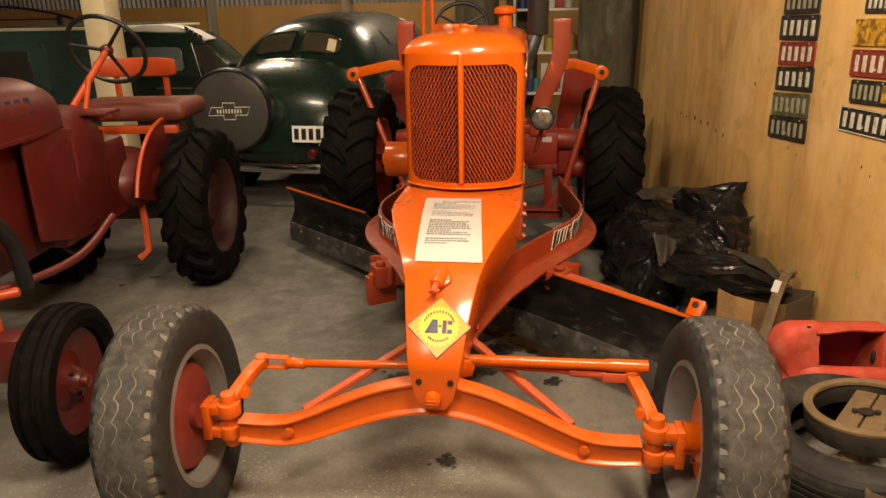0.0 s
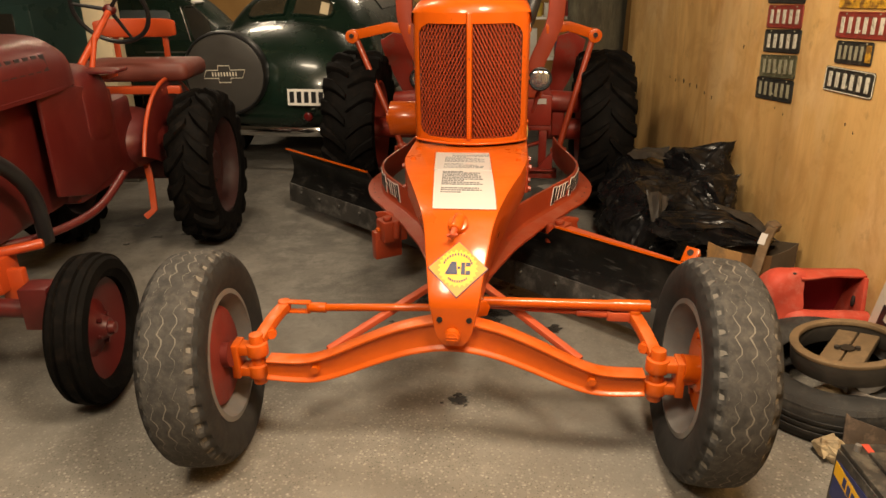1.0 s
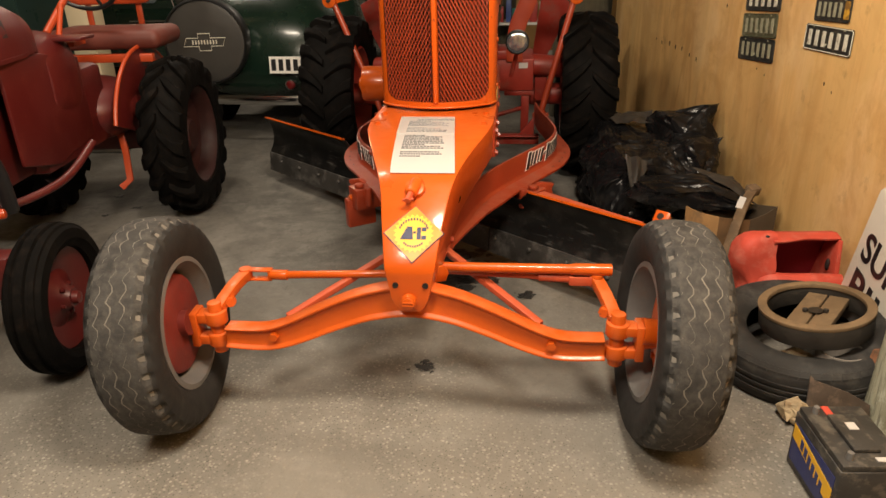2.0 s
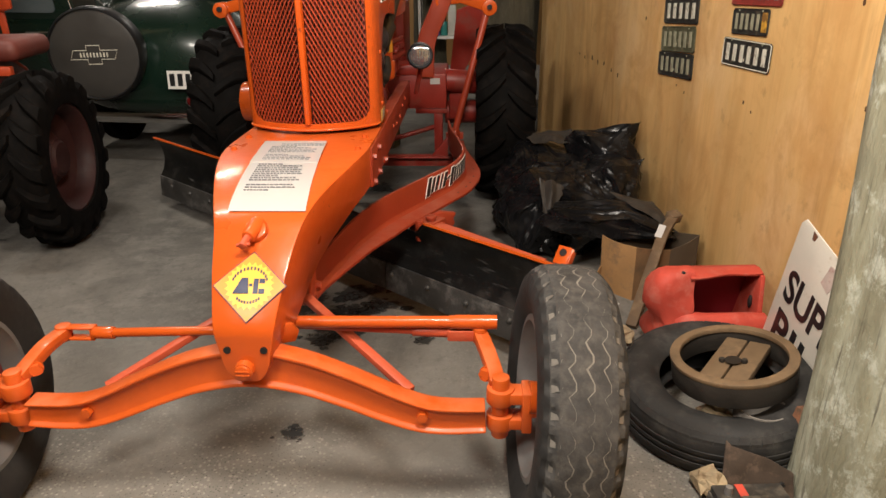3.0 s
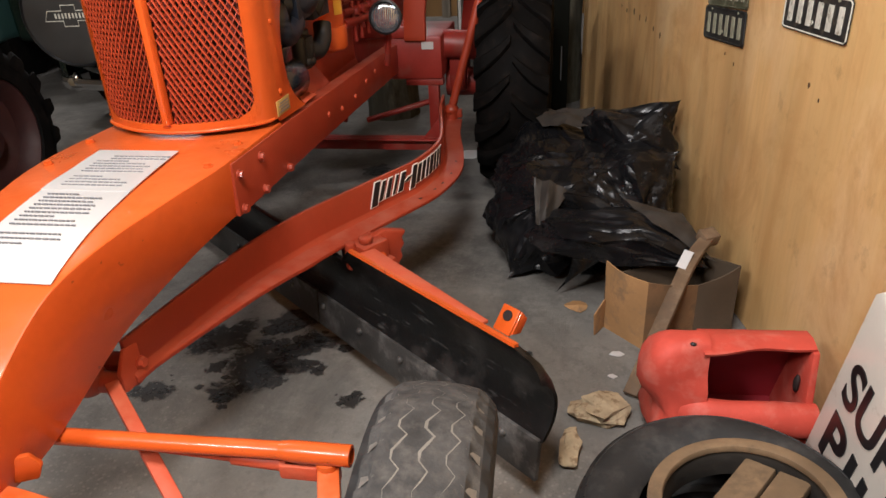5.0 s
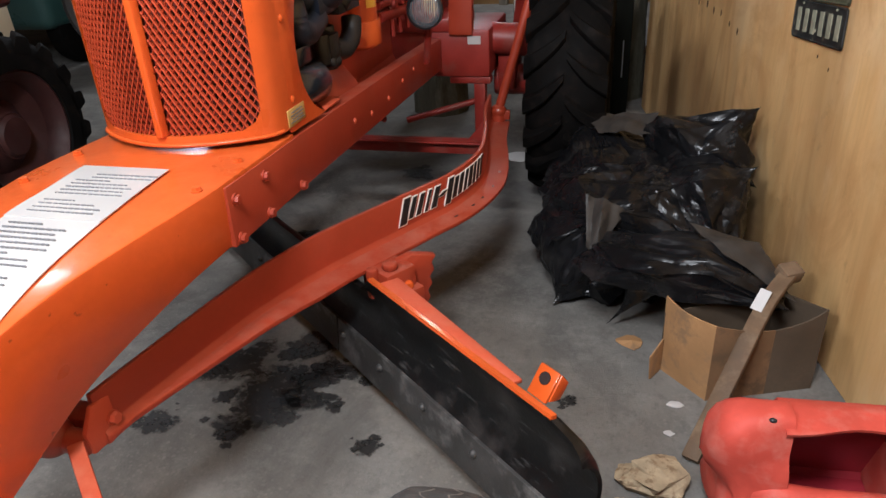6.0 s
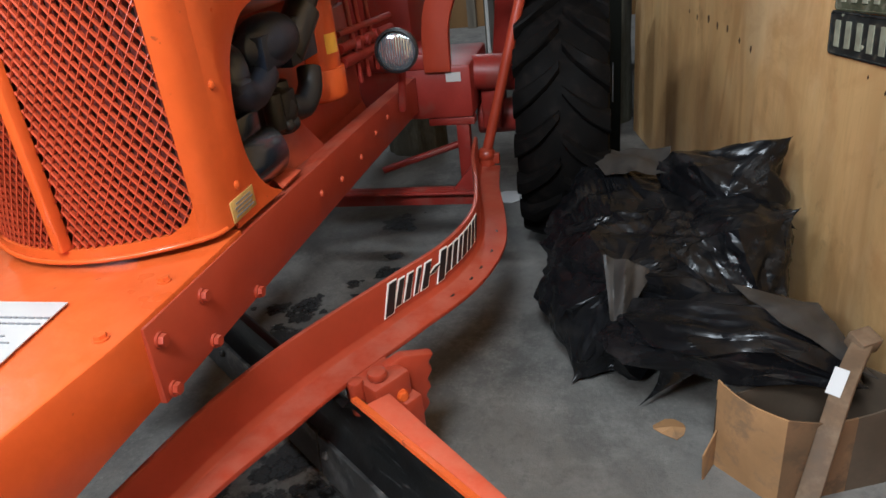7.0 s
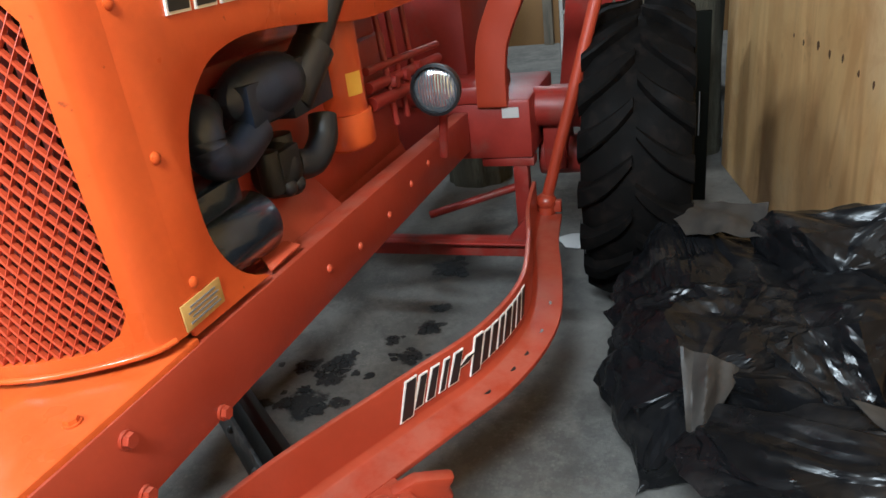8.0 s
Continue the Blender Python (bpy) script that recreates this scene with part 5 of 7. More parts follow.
number_plate(4.53, 0.910, 0.345, 0.112, 3.5, PLATEBLACK, BROWNED, 6, "worn black plate with dull grey bars, screwed to plywood")
number_plate(4.53, 1.026, 0.330, 0.115, 4.5, PLATEOLIVE, BROWNED, 6, "faded olive plate with worn bars, screwed to plywood")
number_plate(4.528, 1.151, 0.330, 0.113, 3.5, PLATEBLACK, SILVER, 5, "black plate with silver bars, screwed to plywood")
number_plate(4.537, 1.268, 0.318, 0.111, 2.2, PLATERED, SILVER, 5, "maroon plate with silver bars, screwed to plywood")
number_plate(4.548, 1.387, 0.335, 0.115, 1.2, PLATEBLACK, SILVER, 5, "black plate with silver bars, screwed to plywood")
number_plate(4.55, 1.508, 0.310, 0.118, 1.6, PLATEBLACK, BROWNED, 6, "scuffed black plate with dull bars, screwed to plywood")
number_plate(4.50, 1.628, 0.390, 0.105, 4.0, PLATEBLACK, ORANGEBAR, 5, "black plate with orange bars, screwed to plywood")
number_plate(3.90, 1.632, 0.40, 0.11, 4.0, PLATEBLACK, BROWNED, 6, "scuffed black plate, screwed to plywood")
number_plate(3.955, 1.503, 0.265, 0.097, 0.0, PLATEBLACK, SILVER, 6, "small black plate with a yellow label, on plywood", True)
number_plate(3.965, 1.383, 0.335, 0.108, 1.5, PLATEYELLOW, PLATEYELLOW, 3, "rubbed yellow plate, screwed to plywood")
number_plate(3.953, 1.262, 0.335, 0.110, 2.0, PLATERED, SILVER, 6, "red-brown plate with silver bars, screwed to plywood")
number_plate(3.970, 1.148, 0.245, 0.097, 2.5, PLATEBLACK, BROWNED, 5, "small black plate with a yellow label, on plywood", True)
number_plate(3.968, 1.027, 0.335, 0.108, 0.8, PLATEBLACK, SILVER, 6, "black plate with bright white bars, screwed to plywood")

# nail holes and small knots in the plywood
KNOT = material("knot", (0.10, 0.045, 0.015), 0.7, vary=0.3, scale=60)
rng = random.Random(11)
g = Geo()
for y, z, r in ((4.9, 1.09, 0.007), (3.94, 0.848, 0.006), (3.88, 0.82, 0.004), (5.85, 0.80, 0.006), (5.75, 0.79, 0.009), (5.62, 0.80, 0.012), (5.52, 0.79, 0.010), (5.42, 0.795, 0.009), (5.3, 0.77, 0.008), (5.2, 0.76, 0.008), (3.4, 1.25, 0.007), (3.3, 0.95, 0.006), (4.5, 0.82, 0.004), (4.42, 0.80, 0.004)):
    o = on_wall(y, z, -0.002)
    g.prism([(r * rng.uniform(0.7, 1.1) * math.cos(t * 0.785), 1.5 * r * rng.uniform(0.7, 1.2) * math.sin(t * 0.785)) for t in range(8)], basis(o, WR, (0, 0, 1)), 0.003)
tagged(setting("trim_knots", g, KNOT, "dark knots and nail holes in the plywood", "trim"), "", "")

# ---- wooden post by the wall ----
POSTWOOD = material("lichen_grey_timber", (0.30, 0.285, 0.19), 0.9, vary=0.35, scale=5, fine=60, bump=0.7, second=(0.42, 0.42, 0.32), amount=0.5, stretch=(1.5, 1.5, 0.35), spread=0.25, deep=0.006)
nt = POSTWOOD.node_tree
skin = nt.nodes["Principled BSDF"].inputs["Base Color"].links[0].from_socket
skin = mixing(nt, ramped(nt, cloud(nt, 11, 7, 0.75, stretch=(1, 1, 0.7)), 0.54, 0.64), skin, (0.56, 0.57, 0.47), 0.85)
skin = mixing(nt, ramped(nt, cloud(nt, 7, 6, 0.7, stretch=(1.6, 1.6, 0.25), shift=(3, 3, 3)), 0.58, 0.70), skin, (0.13, 0.085, 0.04), 0.8)
skin = mixing(nt, ramped(nt, cloud(nt, 60, 4, 0.6, stretch=(1, 1, 0.06)), 0.58, 0.68), skin, (0.07, 0.06, 0.04), 0.7)
nt.links.new(skin, nt.nodes["Principled BSDF"].inputs["Base Color"])
relief(nt, cloud(nt, 16, 6, 0.7, stretch=(1, 1, 0.4)), 0.6, 0.012)


def round_post(name, x, y, r, label, mat, lean=(0, 0), seed=0, top=3.7):
    g = Geo()
    rr = []
    for i in range(61):
        z = top * i / 60
        row = []
        for k in range(48):
            a = 2 * math.pi * k / 48
            d = noise.noise(Vector((math.cos(a) * 2.2 + seed, math.sin(a) * 2.2, z * 1.1))) * 0.020 + noise.noise(Vector((math.cos(a) * 7 + seed, math.sin(a) * 7, z * 2.6))) * 0.006
            rad = r + d + 0.02 * max(0, 0.5 - z)
            row.append(Vector((x + lean[0] * z + rad * math.cos(a), y + lean[1] * z + rad * math.sin(a), z)))
        rr.append(row)
    g.rings(rr)
    p = thing(name, (x, y, 0), label, "post")
    part("trunk", g, mat, p)
    return p


POST = round_post("wooden_post", 1.655, 2.70, 0.195, "thick grey-green weathered timber post beside the plywood wall", POSTWOOD)
KNOTWOOD = material("cut_end_grain", (0.36, 0.30, 0.18), 0.8, vary=0.25, scale=40)
g = Geo().lathe([(0.0, -0.05), (0.038, -0.05), (0.034, 0.0), (0.028, 0.010), (0.0, 0.012)], basis((1.532, 2.512, 0.70), (0, 0, 1), (0.64, -0.77, 0)) @ pose(0, 0, 0), 20)
part("branch_stub", g, KNOTWOOD, POST, "round sawn branch stub")
BARK = material("mossy_old_bark", (0.085, 0.075, 0.048), 0.95, vary=0.35, scale=5, fine=50, bump=0.8, second=(0.045, 0.036, 0.022), amount=0.5, stretch=(2, 2, 0.35), spread=0.25, deep=0.01)
nt = BARK.node_tree
skin = nt.nodes["Principled BSDF"].inputs["Base Color"].links[0].from_socket
skin = mixing(nt, ramped(nt, cloud(nt, 8, 6, 0.7, stretch=(1, 1, 0.4)), 0.50, 0.66), skin, (0.15, 0.14, 0.095), 0.8)
nt.links.new(skin, nt.nodes["Principled BSDF"].inputs["Base Color"])
round_post("wooden_pole", 0.86, 7.05, 0.24, "mossy dark timber pole at the end of the plywood", BARK, seed=5)
round_post("wooden_pole", 0.12, 8.95, 0.17, "dark weathered timber pole in the hall", BARK, seed=14)
round_post("wooden_pole", -0.19, 6.6, 0.165, "dark weathered timber pole in the hall", BARK, seed=9)
board = thing("dark_board", (1.03, 6.25, 0), "dark green-black board standing at the end of the plywood", "board")
DARKBOARD = material("dark_green_board", (0.006, 0.0065, 0.005), 0.8, vary=0.3, scale=6, bump=0.2, stretch=(3, 3, 0.4), spec=0.05)
part("panel", Geo().box((0.905, 6.25, 0.43), (0.20, 0.03, 0.86)), DARKBOARD, board, bevel=0.004)
part("edge_strip", Geo().box((0.965, 6.228, 0.42), (0.006, 0.010, 0.20)), GREYRIM, board, "thin bare metal strip")
p = thing("cream_post", (-2.88, 5.87, 0), "square cream-painted steel post standing in the hall", "post")
part("shaft", Geo().box((-2.88, 5.87, 1.85), (0.185, 0.185, 3.7)), CREAM, p, bevel=0.008)
part("footing", Geo().box((-2.88, 5.87, 0.06), (0.32, 0.32, 0.12)), CONCRETE, p, bevel=0.015)

# ---- black rubbish bag ----
BAG = material("black_plastic", (0.0060, 0.0060, 0.0068), 0.27, vary=0.4, scale=5, fine=30, bump=0.05, second=(0.022, 0.020, 0.019), amount=0.40, spread=0.22, deep=0.01, spec=0.27)
relief(BAG.node_tree, cloud(BAG.node_tree, 9, 3, 0.5, stretch=(1, 1.6, 0.7), twist=1.2), 0.22, 0.02)
DUSTBAG = material("dusty_black_plastic", (0.040, 0.035, 0.030), 0.55, vary=0.35, scale=14, fine=80, bump=0.15, second=(0.022, 0.020, 0.019), amount=0.42, spread=0.25, spec=0.35)


def fold(v):
    """A triangle wave between -1 and 1, of period 1."""
    v = v % 1.0
    return 4 * abs(v - 0.5) - 1


def creases(p, seed, waves, along_=None):
    """Sharp-edged folds: triangle waves across random directions, bent and broken up by slow noise."""
    rng = random.Random(seed)
    bend = noise.noise_vector(p * 3.1 + Vector((seed, 1.7, 0.3))) * 0.085 + noise.noise_vector(p * 8.5 + Vector((2.0, seed, 5.0))) * 0.010
    out = 0.0
    for f, a in waves:
        w = Vector((rng.gauss(0, 1), rng.gauss(0, 1), rng.gauss(0, 0.5)))
        if along_ is not None:
            w = w - along_ * w.dot(along_) * 0.85
        w.normalize()
        here = min(1.0, max(0.0, 0.55 + 1.6 * noise.noise(p * 3.5 + Vector((9.1 * f, seed, 2.2)))))
        out += a * here * fold((p + bend).dot(w) * f + rng.random())
    return out


def sack(centre, size, seed, tips=(), power=3.0, count=64, jitter=0.15, waves=((6.5, 0.011), (9.0, 0.009), (13.0, 0.006), (19.0, 0.004), (27.0, 0.0025)), along_=None, rounds=4):
    """A slumped plastic sack: uneven flat panes between sharp creases, pulled out at its tips, with finer folds across them."""
    rng = random.Random(seed)
    centre = Vector(centre)
    bm = bmesh.new()
    for k in range(count):
        z = 1 - 2 * (k + 0.5) / count
        a = k * 2.39996 + rng.uniform(-0.7, 0.7)
        w = math.sqrt(1 - z * z)
        bm.verts.new(Vector((w * math.cos(a) + rng.uniform(-0.15, 0.15), w * math.sin(a) + rng.uniform(-0.15, 0.15), z + rng.uniform(-0.15, 0.15))).normalized())
    bmesh.ops.convex_hull(bm, input=bm.verts[:])
    for v in bm.verts:
        d_ = v.co.copy()
        v.co = d_ * sum(abs(c) ** power for c in d_) ** (-1 / power) * (1 + rng.uniform(-jitter, jitter))
    for amp in (0.055, 0.022, 0.006, 0.0)[:rounds]:
        old = len(bm.verts)
        bmesh.ops.subdivide_edges(bm, edges=bm.edges[:], cuts=1, use_grid_fill=True)
        bm.verts.ensure_lookup_table()
        for v in bm.verts[old:]:
            v.co = v.co * (1 + rng.uniform(-amp, amp))
    tips = [(Vector(p) - centre, keen) for p, keen in tips]
    for v in bm.verts:
        p = Vector((v.co.x * size[0], v.co.y * size[1], v.co.z * size[2]))
        way = p.normalized()
        for tip, keen in tips:
            p = p + (tip - p) * max(0.0, way.dot(tip.normalized())) ** keen
        p = p + centre
        p = p + way * creases(p, seed, waves, along_)
        p.z = max(p.z, 0.004)
        p.x = min(p.x, wall_x(p.y) - 0.012)
        v.co = p
    bm.verts.index_update()
    g = Geo().add([v.co.copy() for v in bm.verts], [tuple(v.index for v in q.verts) for q in bm.faces])
    bm.free()
    return g


def loose_sheet(a, b, c, d_, seed, sag=0.02, amp=0.010, n=18):
    """A loose flap of plastic film between four corners, sagging and creased."""
    a, b, c, d_ = Vector(a), Vector(b), Vector(c), Vector(d_)
    up = (b - a).cross(d_ - a).normalized()
    top, low = [], []
    for i in range(n + 1):
        u = i / n
        for k in range(n + 1):
            v = k / n
            p = (a * (1 - u) + b * u) * (1 - v) + (d_ * (1 - u) + c * u) * v
            p = p - Vector((0, 0, sag * 4 * u * (1 - u) * math.sin(math.pi * v)))
            p = p + up * creases(p, seed, ((6, amp), (11, amp * 0.6), (19, amp * 0.35)))
            p.x = min(p.x, wall_x(p.y) - 0.008)
            top.append(p)
            low.append(p - up * 0.002)
    w = n + 1
    g = Geo()
    quads = [(i * w + k, (i + 1) * w + k, (i + 1) * w + k + 1, i * w + k + 1) for i in range(n) for k in range(n)]
    rim = [k for k in range(w)] + [i * w + n for i in range(1, w)] + [n * w + k for k in range(n - 1, -1, -1)] + [i * w for i in range(n - 1, 0, -1)]
    sides = [(rim[q], rim[(q + 1) % len(rim)], rim[(q + 1) % len(rim)] + w * w, rim[q] + w * w) for q in range(len(rim))]
    return g.add(top + low, quads + [tuple(x + w * w for x in reversed(q)) for q in quads] + sides)


def plastic_lump(centre, size, seed, tips=(), count=105, jitter=0.14, power=2.8):
    """A slumped plastic sack: uneven creased panels, broken up twice more into smaller folds, pulled out at its tips."""
    rng = random.Random(seed)
    bm = bmesh.new()
    for k in range(count):
        z = 1 - 2 * (k + 0.5) / count
        a = k * 2.39996 + rng.uniform(-0.5, 0.5)
        w = math.sqrt(1 - z * z)
        bm.verts.new(Vector((w * math.cos(a) + rng.uniform(-0.08, 0.08), w * math.sin(a) + rng.uniform(-0.08, 0.08), z + rng.uniform(-0.08, 0.08))).normalized())
    bmesh.ops.convex_hull(bm, input=bm.verts[:])
    for v in bm.verts:
        d_ = v.co.copy()
        e = sum(abs(c) ** power for c in d_) ** (-1 / power)
        v.co = d_ * e * (1 + rng.uniform(-jitter, jitter))
    for amp in (0.06, 0.028, 0.010):
        old = len(bm.verts)
        bmesh.ops.subdivide_edges(bm, edges=bm.edges[:], cuts=1, use_grid_fill=True)
        bm.verts.ensure_lookup_table()
        for v in bm.verts[old:]:
            v.co = v.co * (1 + rng.uniform(-amp, amp))
    tips = [(Vector(p) - Vector(centre), keen) for p, keen in tips]
    for v in bm.verts:
        p = Vector((v.co.x * size[0], v.co.y * size[1], v.co.z * size[2]))
        way = p.normalized()
        for tip, keen in tips:
            p = p + (tip - p) * max(0.0, way.dot(tip.normalized())) ** keen
        p = p + Vector(centre)
        p.z = max(p.z, 0.004)
        p.x = min(p.x, wall_x(p.y) - 0.012)
        v.co = p
    bm.verts.index_update()
    g = Geo().add([v.co.copy() for v in bm.verts], [tuple(v.index for v in q.verts) for q in bm.faces])
    bm.free()
    return g


bag = thing("rubbish_bag", (1.1, 4.6, 0), "crumpled shiny black plastic bag slumped against the plywood wall", "bag")
part("sack", sack((1.00, 4.66, 0.205), (0.29, 0.37, 0.21), 3, (((0.82, 5.04, 0.49), 9), ((0.69, 4.72, 0.01), 26), ((0.79, 4.28, 0.01), 30), ((0.92, 4.30, 0.37), 16)), 3.4, 84), BAG, bag, sharp=20)
part("sack_side", sack((1.24, 4.60, 0.22), (0.19, 0.30, 0.22), 21, (((1.42, 4.52, 0.46), 10),), 3.0, 60), BAG, bag, sharp=20)
part("sack_top", sack((1.26, 4.78, 0.42), (0.17, 0.13, 0.125), 8, (((1.45, 4.76, 0.595), 9), ((1.45, 4.64, 0.34), 14), ((1.06, 4.84, 0.50), 14)), 2.6, 44), BAG, bag, sharp=20)
RUN = Vector((0.95, -0.28, -0.12)).normalized()
part("sack_mouth", sack((1.17, 4.15, 0.275), (0.27, 0.135, 0.075), 12, (((1.46, 4.02, 0.235), 7), ((0.90, 4.30, 0.30), 10), ((1.33, 4.27, 0.33), 22), ((0.98, 4.19, 0.02), 16)), 2.4, 50, 0.18, ((7.0, 0.014), (10.0, 0.012), (15.0, 0.008), (24.0, 0.004)), RUN), BAG, bag, "bunched shiny mouth lying over the box", sharp=20)
part("flap", loose_sheet((0.815, 5.05, 0.475), (1.12, 4.95, 0.495), (1.09, 4.80, 0.470), (0.90, 4.84, 0.455), 5, -0.012, 0.014), DUSTBAG, bag, "dusty grey-brown fold")
part("flap", loose_sheet((1.20, 4.24, 0.375), (1.40, 4.22, 0.335), (1.485, 4.03, 0.25), (1.30, 4.10, 0.345), 6, -0.02, 0.006), DUSTBAG, bag, "dusty grey-brown fold")
part("flap", loose_sheet((0.885, 4.335, 0.415), (1.02, 4.315, 0.385), (0.93, 4.205, 0.275), (0.90, 4.21, 0.285), 7, -0.03, 0.034), DUSTBAG, bag, "dusty grey-brown fold")

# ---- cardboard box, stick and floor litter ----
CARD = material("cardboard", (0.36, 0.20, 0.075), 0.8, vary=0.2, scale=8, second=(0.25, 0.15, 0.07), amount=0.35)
# MIDCARD and DARKCARD are CARD darkened for the box's shaded sides
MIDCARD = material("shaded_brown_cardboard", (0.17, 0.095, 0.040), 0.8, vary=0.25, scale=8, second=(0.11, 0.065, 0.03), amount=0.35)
DARKCARD = material("deep_shade_cardboard", (0.075, 0.052, 0.030), 0.85, vary=0.3, scale=8)
RAG = material("stained_rag", (0.42, 0.33, 0.20), 0.9, vary=0.3, scale=18, second=(0.22, 0.15, 0.08), amount=0.4)
box = thing("cardboard_box", (1.3, 3.98, 0), "battered brown cardboard box under the black bag", "box")
c0, c1, c2, c3 = Vector((1.140, 4.005, 0)), Vector((1.262, 3.875, 0)), Vector((1.555, 3.985, 0)), Vector((1.46, 4.15, 0))


def wall_of(a, b, h0, h1, bulge=0.0, thick=0.005):
    n = 8
    nr = (b - a).normalized().cross(Vector((0, 0, 1)))
    rr = []
    for k in range(n + 1):
        t = k / n
        p = a + (b - a) * t
        h = h0 + (h1 - h0) * t
        o = nr * bulge * math.sin(math.pi * t)
        rr.append([p, p + o * 0.6 + Vector((0, 0, h * 0.5)), p + o + Vector((0, 0, h)), p + o + Vector((0, 0, h)) - nr * thick, p - nr * thick])
    return Geo().rings(rr)


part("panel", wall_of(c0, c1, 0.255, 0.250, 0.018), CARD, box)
part("panel", wall_of(c1, c1 + (c2 - c1) * 0.55, 0.250, 0.215, 0.012), MIDCARD, box, "side in darker card, shade put into its colour")
part("panel", wall_of(c1 + (c2 - c1) * 0.55, c2, 0.215, 0.265, 0.012), DARKCARD, box, "side in darker card, shade put into its colour")
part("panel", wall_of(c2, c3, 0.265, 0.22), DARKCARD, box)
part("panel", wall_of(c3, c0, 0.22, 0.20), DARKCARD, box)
g = Geo().rings([[Vector((1.14, 3.995, 0.0)), Vector((1.11, 3.94, 0.004)), Vector((1.105, 3.93, 0.09)), Vector((1.14, 3.985, 0.12))], [Vector((1.145, 3.998, 0.0)), Vector((1.115, 3.943, 0.004)), Vector((1.11, 3.933, 0.09)), Vector((1.145, 3.988, 0.12))]])
part("flap", g, CARD, box, "bent paler flap")
g = Geo().sweep(curve([(1.205, 3.62, 0.014), (1.30, 3.795, 0.150), (1.392, 3.965, 0.275), (1.470, 4.10, 0.305)], 6), [(-0.022, -0.011), (0.022, -0.011), (0.022, 0.011), (-0.022, 0.011)])
BATTEN = material("brown_timber", (0.12, 0.075, 0.038), 0.8, vary=0.35, scale=8, fine=60, bump=0.4, second=(0.20, 0.14, 0.08), amount=0.4, stretch=(1, 1, 1), spread=0.3)
stick = solo("wooden_batten", g, BATTEN, (1.3, 3.8, 0), "old brown timber batten leaning across the box", "batten", bevel=0.004)
part("end_block", Geo().box((1.468, 4.10, 0.306), (0.06, 0.05, 0.045), Euler((0.3, 0, 0.5)).to_matrix()), BATTEN, stick, bevel=0.006)
part("tag", Geo().box((1.378, 3.965, 0.290), (0.03, 0.065, 0.004), Euler((0.65, 0.1, -0.5)).to_matrix()), PAPER, stick, "small white paper tag")


def scrap(centre, r, mat, label, seed, flat=0.15, category="litter", name="paper_scrap"):
    rng = random.Random(seed)
    g = Geo()
    n = 9
    pts = [(r * rng.uniform(0.6, 1.2) * math.cos(2 * math.pi * k / n), r * rng.uniform(0.4, 0.9) * math.sin(2 * math.pi * k / n), 0.003 + r * flat * rng.random()) for k in range(n)]
    top = [Vector(p) + Vector(centre) for p in pts]
    low = [q - Vector((0, 0, 0.0025)) for q in top]
    mid = Vector(centre) + Vector((0, 0, 0.004 + r * flat))
    mid2 = mid - Vector((0, 0, 0.0025))
    fs = [(k, (k + 1) % n, 2 * n) for k in range(n)] + [((k + 1) % n + n, k + n, 2 * n + 1) for k in range(n)] + [(k, k + n, (k + 1) % n + n, (k + 1) % n) for k in range(n)]
    g.add(top + low + [mid, mid2], fs)
    return solo(name, g, mat, centre, label, category, "litter on the floor", sharp=20)


scrap((1.06, 4.12, 0), 0.05, CARD, "torn pale card scrap on the concrete", 1)
scrap((1.18, 3.84, 0), 0.022, PAPER, "small white paper scrap on the concrete", 2)
scrap((0.47, 5.75, 0), 0.10, PAPER, "white sheet of paper on the concrete", 3, 0.03)
scrap((1.16, 3.72, 0), 0.015, PAPER, "tiny white paper scrap on the concrete", 6)
g = plastic_lump((1.12, 3.53, 0.03), (0.085, 0.07, 0.034), 31, (), 40, 0.3, 2.0)
solo("crumpled_paper", g, RAG, (1.13, 3.50, 0), "crumpled brown paper lying behind the old tyre", "paper", sharp=20)
g = plastic_lump((1.03, 3.38, 0.02), (0.03, 0.07, 0.022), 32, (), 30, 0.3, 2.0)
solo("crumpled_paper", g, RAG, (1.03, 3.36, 0), "torn brown paper lying beside the blade", "paper", sharp=20)

# ---- red plastic container, cut open ----
REDPLASTIC = material("red_plastic", (0.50, 0.068, 0.040), 0.6, vary=0.2, scale=7, fine=50, bump=0.2, second=(0.54, 0.19, 0.14), amount=0.42, spread=0.35, spec=0.3)
DARKRED = material("red_plastic_inside", (0.30, 0.02, 0.03), 0.5, vary=0.2, scale=7)
can = thing("plastic_container", (1.43, 3.58, 0), "faded red plastic drum lying on its side, cut open", "container")


def can_pt(x, v, h):
    """A point of the leaning drum: v from its front (0) to its back (1), h from the floor (0) to its top (1)."""
    y = 3.375 + 0.265 * v - 0.135 * v * h + 0.06 * (x - 1.4)
    return Vector((x, y, 0.006 + 0.335 * h))


